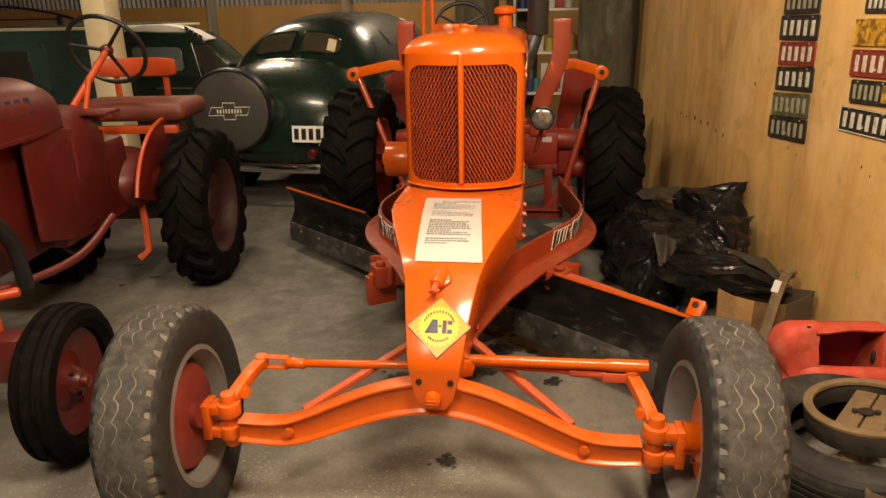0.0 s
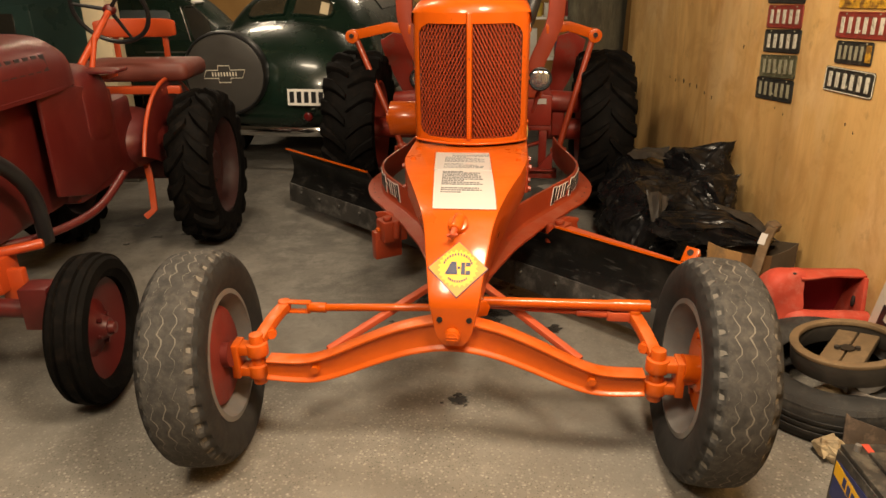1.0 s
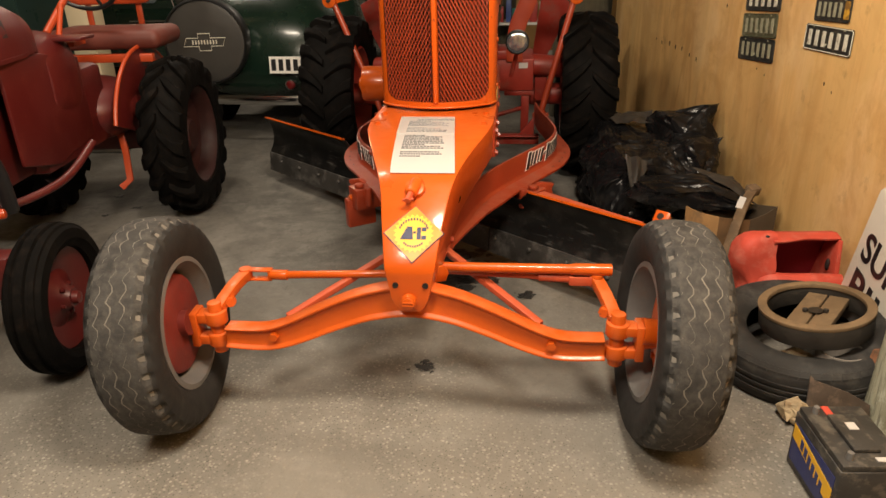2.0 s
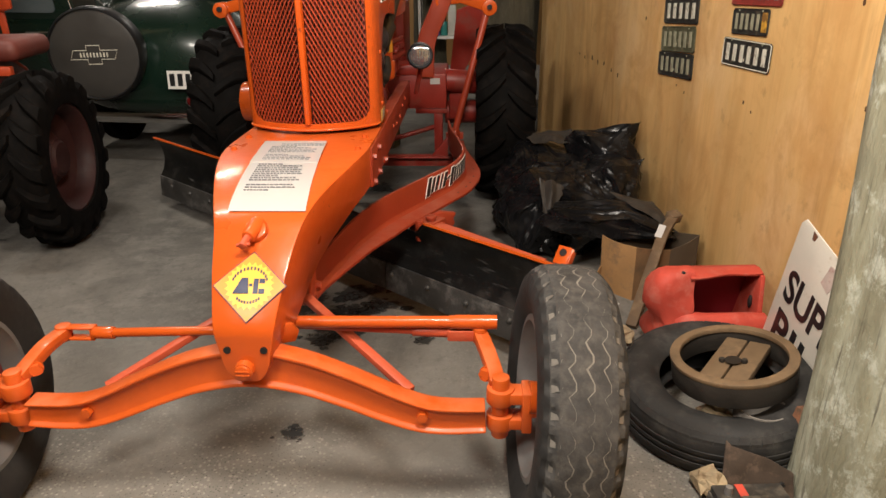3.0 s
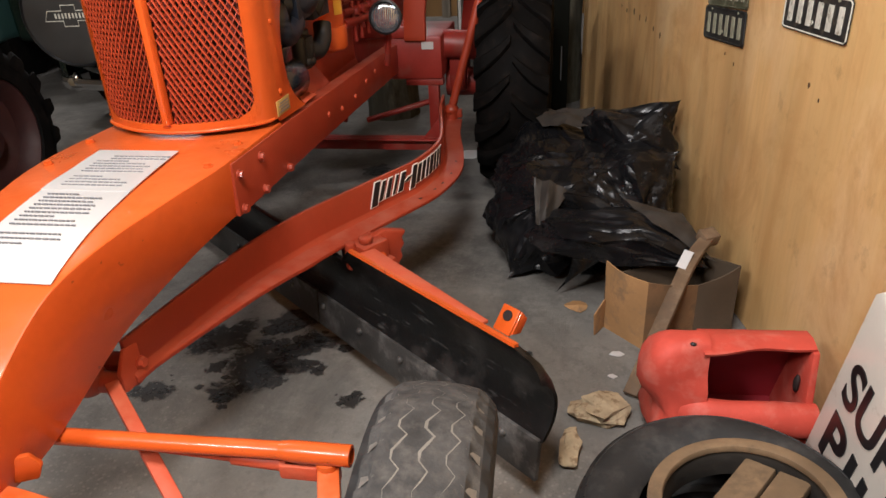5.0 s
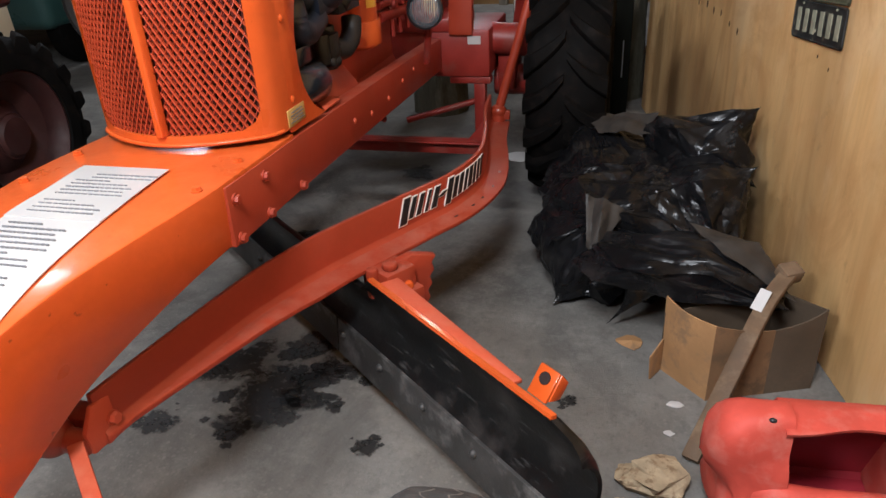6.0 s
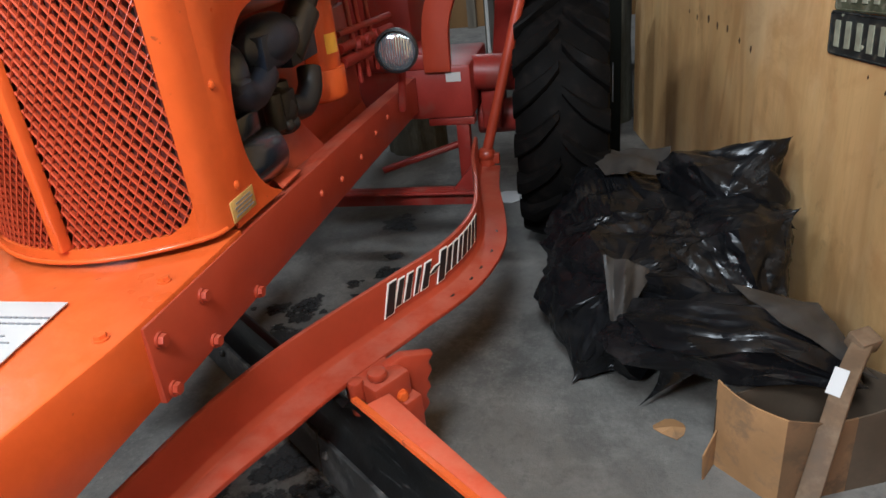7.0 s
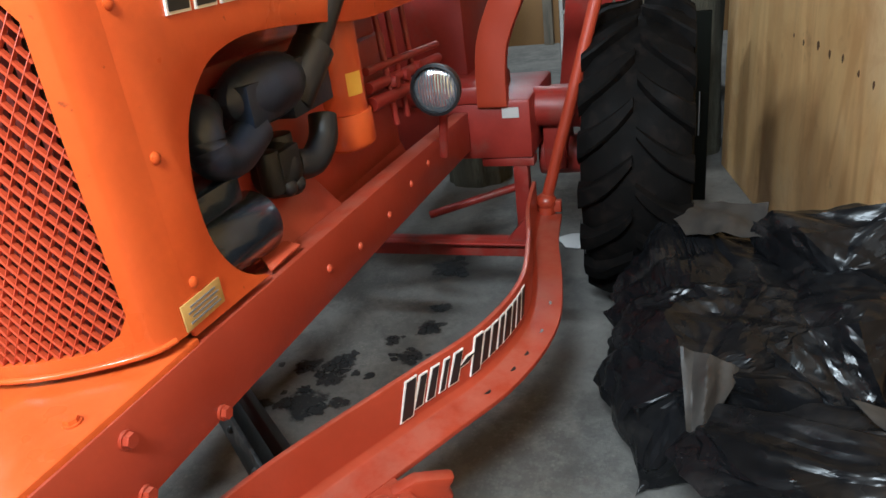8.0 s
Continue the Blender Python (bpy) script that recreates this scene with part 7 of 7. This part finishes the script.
for s, x in ((1, -1.60), (-1, -2.47)):
    m = wheel_frame((x, 4.52, 0.45), s)
    rear_wheel(TRACTOR, (x, 4.52, 0.45), s, 0.45, 0.23, 0.27, DARKWHEEL, 17, 1)
    g = Geo()
    xo = x - s * 0.17
    rr = []
    for k in range(17):
        a = radians(20 + 130 * k / 16)
        c, sn = math.cos(a), math.sin(a)
        rr.append([Vector((xo, 4.52 - 0.50 * c, 0.45 + 0.50 * sn)), Vector((xo - s * 0.012, 4.52 - 0.50 * c, 0.45 + 0.50 * sn)), Vector((xo - s * 0.012, 4.52 - 0.20 * c, 0.45 + 0.20 * sn)), Vector((xo, 4.52 - 0.20 * c, 0.45 + 0.20 * sn))])
    F = part("fender", Geo().rings(rr), TRED, TRACTOR, bevel=0.002)
    part("fender_edge", Geo().pipe([(xo - s * 0.006, 4.52 - 0.505 * math.cos(radians(20 + 130 * k / 24)), 0.45 + 0.505 * math.sin(radians(20 + 130 * k / 24))) for k in range(25)], 0.011, 8, up=(1, 0, 0)), TORANGE, F, "orange rolled edge")
part("step_bar", Geo().box((-2.03, 4.30, 0.56), (0.30, 0.05, 0.045)), TORANGE, TRACTOR, bevel=0.005)
part("step_leg", Geo().sweep([(-1.88, 4.30, 0.58), (-1.86, 4.28, 0.42), (-1.855, 4.25, 0.27), (-1.90, 4.22, 0.235)], [(-0.018, -0.008), (0.018, -0.008), (0.018, 0.008), (-0.018, 0.008)], up=(0, 1, 0)), TORANGE, TRACTOR, bevel=0.003)
part("drawbar", Geo().box((-1.95, 4.6, 0.50), (0.7, 0.04, 0.02)), TRED, TRACTOR)


def ribbed_wheel(parent, centre, out, R, W, rim, disc_mat, toe=0.0):
    m = wheel_frame(centre, out, toe)
    disc = Geo().lathe([(0.0, 0.05), (0.035, 0.05), (0.05, 0.025), (rim * 0.55, -0.005), (rim * 0.8, 0.01), (rim * 0.97, 0.03), (rim * 0.97, 0.022), (rim * 0.8, 0.0), (rim * 0.5, -0.02), (0.0, -0.02)], m, 40)
    wheel = part("wheel", disc, disc_mat, parent)
    prof = [(rim - 0.004, 0.36), (rim + 0.02, 0.45), (R - 0.06, 0.5), (R - 0.025, 0.46), (R - 0.014, 0.36), (R - 0.006, 0.34), (R - 0.004, 0.24), (R - 0.014, 0.21), (R - 0.012, 0.13), (R, 0.10), (R, -0.10), (R - 0.012, -0.13), (R - 0.014, -0.21), (R - 0.004, -0.24), (R - 0.006, -0.34), (R - 0.014, -0.36), (R - 0.025, -0.46), (R - 0.06, -0.5), (rim + 0.02, -0.45), (rim - 0.004, -0.36)]
    part("tyre", Geo().lathe([(r, w * W) for r, w in prof], m, 64), TYRE, wheel, "black three-rib front tyre", sharp=30)
    part("hub_cap", Geo().lathe([(0.0, 0.075), (0.022, 0.07), (0.03, 0.03), (0.0, 0.03)], m, 20), disc_mat, wheel)
    for k in range(5):
        a = 2 * math.pi * k / 5
        part("wheel_nut", Geo().bolt(m @ Vector((0.052 * math.cos(a), 0.052 * math.sin(a), 0.026)), m.to_3x3() @ Vector((0, 0, 1)), 0.008, 0.012), disc_mat, wheel)
    return wheel


ribbed_wheel(TRACTOR, (-1.545, 2.807, 0.28), 1, 0.28, 0.14, 0.195, TRED, 2)
ribbed_wheel(TRACTOR, (-2.64, 2.807, 0.28), -1, 0.28, 0.14, 0.195, TRED, 2)
part("front_axle", Geo().rod((-2.6, 2.807, 0.40), (-1.66, 2.807, 0.36), 0.035).box((-1.72, 2.807, 0.38), (0.10, 0.10, 0.16)).rod((-1.72, 2.807, 0.28), (-1.62, 2.807, 0.28), 0.03), TRED, TRACTOR, bevel=0.004)
part("axle_bracket", Geo().box((-1.95, 2.92, 0.46), (0.14, 0.14, 0.13)).box((-1.87, 2.92, 0.40), (0.09, 0.04, 0.16)).rod((-1.95, 2.92, 0.53), (-1.77, 2.99, 0.55), 0.02), TORANGE, TRACTOR, bevel=0.01)
part("side_pipe", Geo().pipe(curve([(-2.05, 3.0, 0.52), (-1.90, 3.2, 0.50), (-1.78, 3.45, 0.53), (-1.74, 3.7, 0.63)], 6), 0.018), TRED, TRACTOR)
part("exhaust_elbow", Geo().pipe(curve([(HX + 0.17, 2.7, 0.95), (HX + 0.26, 2.9, 0.90), (HX + 0.27, 3.1, 0.72), (HX + 0.26, 3.15, 0.50)], 6), 0.03), BLACK, TRACTOR)

# the tractor stands at a slight angle
TRACTOR.matrix_basis = pose(-2.03, 4.52, 0, 0, 0, 7) @ pose(2.03, -4.52, 0) @ TRACTOR.matrix_basis

# ---- green vintage saloon ----
CARGREEN = material("dark_green_enamel", (0.007, 0.019, 0.012), 0.26, vary=0.15, scale=3, bump=0.0, coat=0.5)
GLASSDARK = material("dark_window_glass", (0.035, 0.033, 0.028), 0.06, vary=0.1, scale=3, bump=0.0, coat=0.8)
AMBERGLASS = material("rear_glass", (0.06, 0.05, 0.032), 0.06, vary=0.3, scale=4, bump=0.0, coat=0.8)
COVER = material("grey_vinyl_cover", (0.046, 0.043, 0.039), 0.38, vary=0.1, scale=10, bump=0.2)
YAW = 6
CAR = thing("vintage_saloon", (-1.77, 6.07, 0), "dark green vintage saloon car with covered rear spare wheel", "car", turn=-YAW)
cm = PLACES[CAR.name]
STATIONS = [(0.0, 0.30, 0.46, 0.66), (0.04, 0.50, 0.38, 0.82), (0.14, 0.62, 0.34, 0.96), (0.30, 0.68, 0.32, 1.07), (0.44, 0.70, 0.32, 1.125), (0.53, 0.71, 0.32, 1.145), (0.60, 0.72, 0.32, 1.20), (0.70, 0.73, 0.32, 1.30), (0.82, 0.73, 0.32, 1.385), (1.0, 0.74, 0.32, 1.445), (1.35, 0.74, 0.32, 1.485), (1.8, 0.74, 0.32, 1.50), (2.4, 0.73, 0.32, 1.49), (2.9, 0.70, 0.32, 1.42), (3.3, 0.62, 0.34, 1.05), (4.3, 0.45, 0.36, 0.95)]


def car_section(u):
    for a, b in zip(STATIONS, STATIONS[1:]):
        if a[0] <= u <= b[0]:
            k = (u - a[0]) / (b[0] - a[0])
            return [a[i] + (b[i] - a[i]) * k for i in (1, 2, 3)]
    return STATIONS[-1][1:]


def car_skin(u, phi, lift=0.0):
    """A point of the body: u metres from the tail, phi radians from the top, towards the car's right."""
    w, lo, hi = car_section(u)
    mid = lo + (hi - lo) * 0.42
    s, c = math.sin(phi), math.cos(phi)
    x = (w + lift) * math.copysign(abs(s) ** 0.72, s)
    z = mid + ((hi - mid + lift) if c > 0 else (mid - lo)) * math.copysign(abs(c) ** 0.72, c)
    if z > 0.9:
        x *= 1 - 0.22 * min(1, max(0, z - 0.9) / 0.55)
    return cm @ Vector((x, u - lift, z))


us = [s[0] for s in STATIONS]
fine_us = sorted(set(us + [0.02, 0.09, 0.22, 0.38, 0.49, 0.56, 0.65, 0.76, 0.91, 1.17, 2.1, 2.65, 3.1]))
g = Geo().rings([[car_skin(u, 2 * math.pi * k / 56) for k in range(56)] for u in fine_us])
BODY = part("body", g, CARGREEN, CAR, sharp=70)
for s in (1, -1):
    g = Geo()
    rr = []
    for i in range(15):
        b = math.pi * i / 14
        rr.append([cm @ Vector((s * (0.62 + 0.17 * math.sin(b) ** 0.7 * max(0.05, math.cos(a))), 0.62 - 0.52 * math.cos(b), 0.36 + (0.36 * math.sin(b) ** 0.8) * (0.5 + 0.5 * math.sin(a)))) for a in [-1.4 + 2.8 * k / 12 for k in range(13)]])
    g.rings(rr, closed=False)
    part("rear_fender", g, CARGREEN, CAR, sharp=60)
    m = cm @ pose(s * 0.66, 0.72, 0.33, 0, 90 * s, 0)
    W_ = part("wheel", Geo().lathe([(0.0, 0.05), (0.12, 0.05), (0.20, 0.02), (0.2, -0.04), (0.0, -0.04)], m, 32), BLACK, CAR)
    part("tyre", Geo().lathe([(0.2, 0.07), (0.29, 0.08), (0.33, 0.05), (0.33, -0.05), (0.29, -0.08), (0.2, -0.07)], m, 40), TYRE, W_)
for lo, hi in ((-0.50, -0.02), (0.02, 0.50)):
    rr = []
    for i in range(9):
        u = 0.585 + 0.17 * i / 8
        k = 1 - 0.30 * (abs(i - 4) / 4) ** 3
        inner, outer = (hi, lo) if hi < 0 else (lo, hi)
        rr.append([car_skin(u, inner + (outer - inner) * k * j / 8, 0.006) for j in range(9)])
    pane = part("rear_window", Geo().rings(rr, closed=False), AMBERGLASS, CAR, "dark split rear window pane")
    edge = rr[0] + [r[-1] for r in rr[1:-1]] + list(reversed(rr[-1])) + [r[0] for r in reversed(rr[1:-1])]
    part("window_frame", Geo().pipe(edge, 0.009, 6, up=(0.1, 0.3, 1), loop=True), CARGREEN, pane)
    if lo > 0:
        # pale patch stands in for light showing through from the windscreen
        light_patch = [[car_skin(u, ph, 0.012) for ph in (0.31, 0.37, 0.43)] for u in (0.61, 0.66, 0.70)]
        part("light_patch", Geo().rings(light_patch, closed=False), CREAM, pane, "pale patch painted for light seen through the car")
for s in (1, -1):
    rr = []
    for i in range(7):
        u = 1.35 + 0.55 * i / 6
        rr.append([car_skin(u, s * (0.78 + 0.30 * j / 6), 0.006) for j in range(7)])
    part("side_window", Geo().rings(rr, closed=False), GLASSDARK, CAR)
sc = Vector((-2.02, 5.95, 0.80))
back = (cm.to_3x3() @ Vector((0.22, -1, 0.12))).normalized()
m = basis(sc, Vector((0, 0, 1)).cross(back), (0, 0, 1))
SPARE = part("spare_wheel", Geo().lathe([(0.0, -0.18), (0.27, -0.18), (0.31, -0.14), (0.318, -0.05), (0.315, 0.0), (0.30, 0.02), (0.29, 0.0), (0.0, 0.0)], m, 56), BLACK, CAR, "spare wheel in a black cover band")
part("cover", Geo().lathe([(0.0, 0.012), (0.15, 0.012), (0.27, 0.010), (0.295, 0.004), (0.295, -0.004), (0.0, -0.004)], m, 56), COVER, SPARE, "round grey cover with a pale outline emblem")
bow = [(-0.16, -0.03), (-0.045, -0.03), (-0.045, -0.062), (0.045, -0.062), (0.045, -0.03), (0.135, -0.03), (0.16, 0.03), (0.045, 0.03), (0.045, 0.062), (-0.045, 0.062), (-0.045, 0.03), (-0.135, 0.03)]
part("emblem", Geo().pipe([m @ Vector((x, y, 0.014)) for x, y in bow], 0.0035, 6, up=tuple(back), loop=True), SILVER, SPARE, "thin pale outline emblem")
for k in range(9):
    part("emblem_bar", Geo().box(m @ Vector((-0.088 + 0.022 * k, 0, 0.0145)), (0.010, 0.003, 0.030), Matrix((m.to_3x3().col[0], m.to_3x3().col[2], m.to_3x3().col[1])).transposed()), SILVER, SPARE)
part("spare_bracket", Geo().rod(sc - back * 0.15, sc - back * 0.40, 0.06), BLACK, CAR)
BUMP = [(-0.62, 0.10), (-0.45, -0.03), (0.0, -0.06), (0.45, -0.03), (0.64, 0.10)]
pts = curve([cm @ Vector((x, y - 0.04, 0.36)) for x, y in BUMP], 6)
part("bumper", Geo().sweep(pts, [(-0.012, -0.035), (0.006, -0.035), (0.016, -0.015), (0.016, 0.015), (0.006, 0.035), (-0.012, 0.035)]), CHROME, CAR, "curved chrome bumper bar")
for x in (-0.4, 0.5):
    part("overrider", Geo().ball(cm @ Vector((x, -0.06, 0.37)), (0.03, 0.035, 0.065), 14, 10), CHROME, CAR)
pm = basis((-1.375, 5.975, 0.622), (1, -0.05, 0), (0, 0.1, 1))
PL = part("plate", Geo().prism([(-0.18, -0.062), (0.18, -0.062), (0.18, 0.062), (-0.18, 0.062)], pm, 0.006), WHITE, CAR, "white number plate with black bars")
for k in range(6):
    x = -0.145 + 0.058 * k
    part("bar", Geo().prism([(x - 0.018, -0.042), (x + 0.018, -0.042), (x + 0.018, 0.042), (x - 0.018, 0.042)], pm @ pose(0, 0, 0.0055), 0.002), BLACK, PL)
part("plate_bracket", Geo().box((-1.375, 6.07, 0.60), (0.10, 0.18, 0.03)).box((-1.40, 6.06, 0.48), (0.04, 0.18, 0.03)), BLACK, CAR)
TL = part("tail_lamp", Geo().lathe([(0.0, -0.06), (0.03, -0.05), (0.042, -0.01), (0.042, 0.0), (0.0, 0.0)], basis((-1.40, 5.965, 0.475), (1, 0, 0), (0, 0, 1)), 24), CHROME, CAR)
LENS = material("red_lens", (0.12, 0.008, 0.008), 0.15, vary=0.1, scale=20, bump=0)
part("lens", Geo().ball((-1.40, 5.96, 0.475), (0.034, 0.012, 0.034), 16, 8), LENS, TL, "dark red glass")

# ---- teal van and dark wagon behind ----
TEAL = material("teal_enamel", (0.035, 0.075, 0.068), 0.3, vary=0.15, scale=3, bump=0.0, coat=0.5)
# pale tint paints in the light reflected by the wagon's rear window
PALEGLASS = material("glass_with_painted_sheen", (0.20, 0.24, 0.26), 0.08, metal=0.5, vary=0.2, scale=2, bump=0.0)


def box_body(x0, x1, y0, y1, z0, z1, r=0.12):
    return Geo().box(((x0 + x1) / 2, (y0 + y1) / 2, (z0 + z1) / 2), (x1 - x0, y1 - y0, z1 - z0))


van = thing("delivery_van", (-4.6, 8.2, 0), "old teal panel van with pale roof gutter", "van")
part("body", box_body(-5.6, -3.95, 7.5, 9.6, 0.35, 1.42), TEAL, van, bevel=0.10, segments=4)
part("gutter", Geo().box((-4.775, 8.55, 1.385), (1.67, 2.12, 0.03)), CREAM, van, bevel=0.008)
w = part("rear_door", Geo().box((-4.95, 7.495, 0.86), (0.72, 0.03, 0.80)), TEAL, van, bevel=0.012)
part("window", Geo().box((-4.98, 7.475, 1.03), (0.44, 0.02, 0.30)), GLASSDARK, w, bevel=0.008)
for y in (7.95, 9.2):
    part("wheel", Geo().rod((-3.98, y, 0.32), (-4.15, y, 0.32), 0.32, n=32), TYRE, van, bevel=0.03)
part("roof_rack", Geo().pipe(curve([(-5.4, 7.7, 1.44), (-5.2, 7.7, 1.60), (-4.7, 7.7, 1.56), (-4.35, 7.7, 1.48)], 6), 0.015).rod((-5.3, 7.7, 1.48), (-4.5, 7.7, 1.48), 0.008).box((-4.5, 7.7, 1.46), (0.05, 0.04, 0.09)), BLACK, van)
wag = thing("estate_wagon", (-3.2, 8.0, 0), "dark green estate car with white roof behind the tractor", "car")
FLANK = lambda y: Matrix(((1, 0, 0, 0), (0, 0, 1, y), (0, 1, 0, 0), (0, 0, 0, 1)))
part("body", box_body(-3.86, -2.74, 7.6, 10.2, 0.35, 0.93), CARGREEN, wag, bevel=0.07, segments=4)
part("cabin", Geo().prism([(-3.84, 0.90), (-2.75, 0.90), (-2.73, 1.03), (-2.95, 1.235), (-3.10, 1.33), (-3.80, 1.355)], FLANK(7.62), 0.5), CARGREEN, wag, bevel=0.025)
part("roof", Geo().prism([(-3.82, 1.345), (-3.12, 1.335), (-2.97, 1.245), (-2.94, 1.265), (-3.10, 1.350), (-3.24, 1.390), (-3.40, 1.410), (-3.60, 1.408), (-3.80, 1.375)], FLANK(7.66), 0.22), WHITE, wag, "white-painted roof", bevel=0.012)
for k in range(4):
    x = -3.16 + 0.045 * k
    part("roof_light", Geo().prism([(x, 1.360 - 0.024 * k), (x + 0.034, 1.342 - 0.024 * k), (x + 0.034, 1.372 - 0.026 * k), (x, 1.390 - 0.026 * k)], FLANK(7.652), 0.02), GLASSDARK, wag)
part("rear_window", Geo().prism([(-3.72, 0.975), (-3.23, 0.965), (-3.20, 0.99), (-3.21, 1.17), (-3.24, 1.195), (-3.70, 1.20), (-3.73, 1.17)], FLANK(7.606), 0.02), PALEGLASS, wag, "pale glass, reflected light put into its colour", bevel=0.004)
part("side_window", Geo().prism([(-2.99, 0.91), (-2.79, 0.92), (-2.82, 1.09), (-2.95, 1.215), (-3.06, 1.215)], FLANK(7.606), 0.02), GLASSDARK, wag, bevel=0.004)
part("window_rail", Geo().pipe([(-3.02, 7.602, 0.90), (-3.085, 7.602, 1.232), (-2.95, 7.602, 1.235), (-2.74, 7.602, 1.035)], 0.008, 8, up=(0, 1, 0)), CHROME, wag)
part("trim_strip", Geo().box((-3.2, 7.598, 0.80), (0.62, 0.012, 0.015)), CHROME, wag)
for x in (-3.6, -2.95):
    part("wheel", Geo().rod((x - 0.08, 8.0, 0.31), (x + 0.08, 8.0, 0.31), 0.31, n=28), TYRE, wag, bevel=0.03)
white = thing("white_car", (-2.35, 9.6, 0), "pale old car at the back of the hall", "car")
part("body", box_body(-2.75, -1.3, 9.2, 10.6, 0.35, 1.0), WHITE, white, bevel=0.12, segments=4)
part("cabin", box_body(-2.65, -1.4, 9.5, 10.5, 0.95, 1.40), WHITE, white, bevel=0.12, segments=4)
part("window", Geo().box((-2.05, 9.49, 1.18), (1.0, 0.02, 0.24)), GLASSDARK, white, bevel=0.006)
for x in (-2.6, -1.45):
    part("wheel", Geo().rod((x - 0.07, 9.6, 0.31), (x + 0.07, 9.6, 0.31), 0.31, n=28), TYRE, white, bevel=0.03)

# ---- shelves at the back ----
shelf = thing("white_shelves", (0.55, 8.4, 0), "white wall shelves crowded with tins and boxes", "shelf")
for z in (0.65, 1.06, 1.48, 1.9):
    part("board", Geo().box((0.55, 8.5, z), (1.0, 0.35, 0.025)), WHITE, shelf, bevel=0.003)
for x in (0.05, 1.05):
    part("upright", Geo().box((x, 8.5, 1.05), (0.025, 0.35, 2.1)), WHITE, shelf)
rng = random.Random(7)
tints = [material("tin_" + n, c, 0.5, vary=0.15, scale=12) for n, c in (("red", (0.40, 0.04, 0.03)), ("blue", (0.05, 0.08, 0.25)), ("yellow", (0.50, 0.36, 0.06)), ("teal", (0.05, 0.25, 0.22)), ("white", (0.60, 0.57, 0.5)))]
for z in (0.665, 1.075, 1.495):
    x = 0.10
    while x < 1.0:
        w, h = rng.uniform(0.05, 0.10), rng.uniform(0.12, 0.30)
        g = Geo().rod((x + w / 2, 8.42, z), (x + w / 2, 8.42, z + h), w / 2, n=16) if rng.random() < 0.4 else Geo().box((x + w / 2, 8.42, z + h / 2), (w, 0.12, h))
        solo("tin" if len(g.v) > 8 else "carton", g, rng.choice(tints), (x + w / 2, 8.42, z), "small coloured container standing on the white shelf", "container", "goods on the shelves", bevel=0.004)
        x += w + rng.uniform(0.005, 0.03)
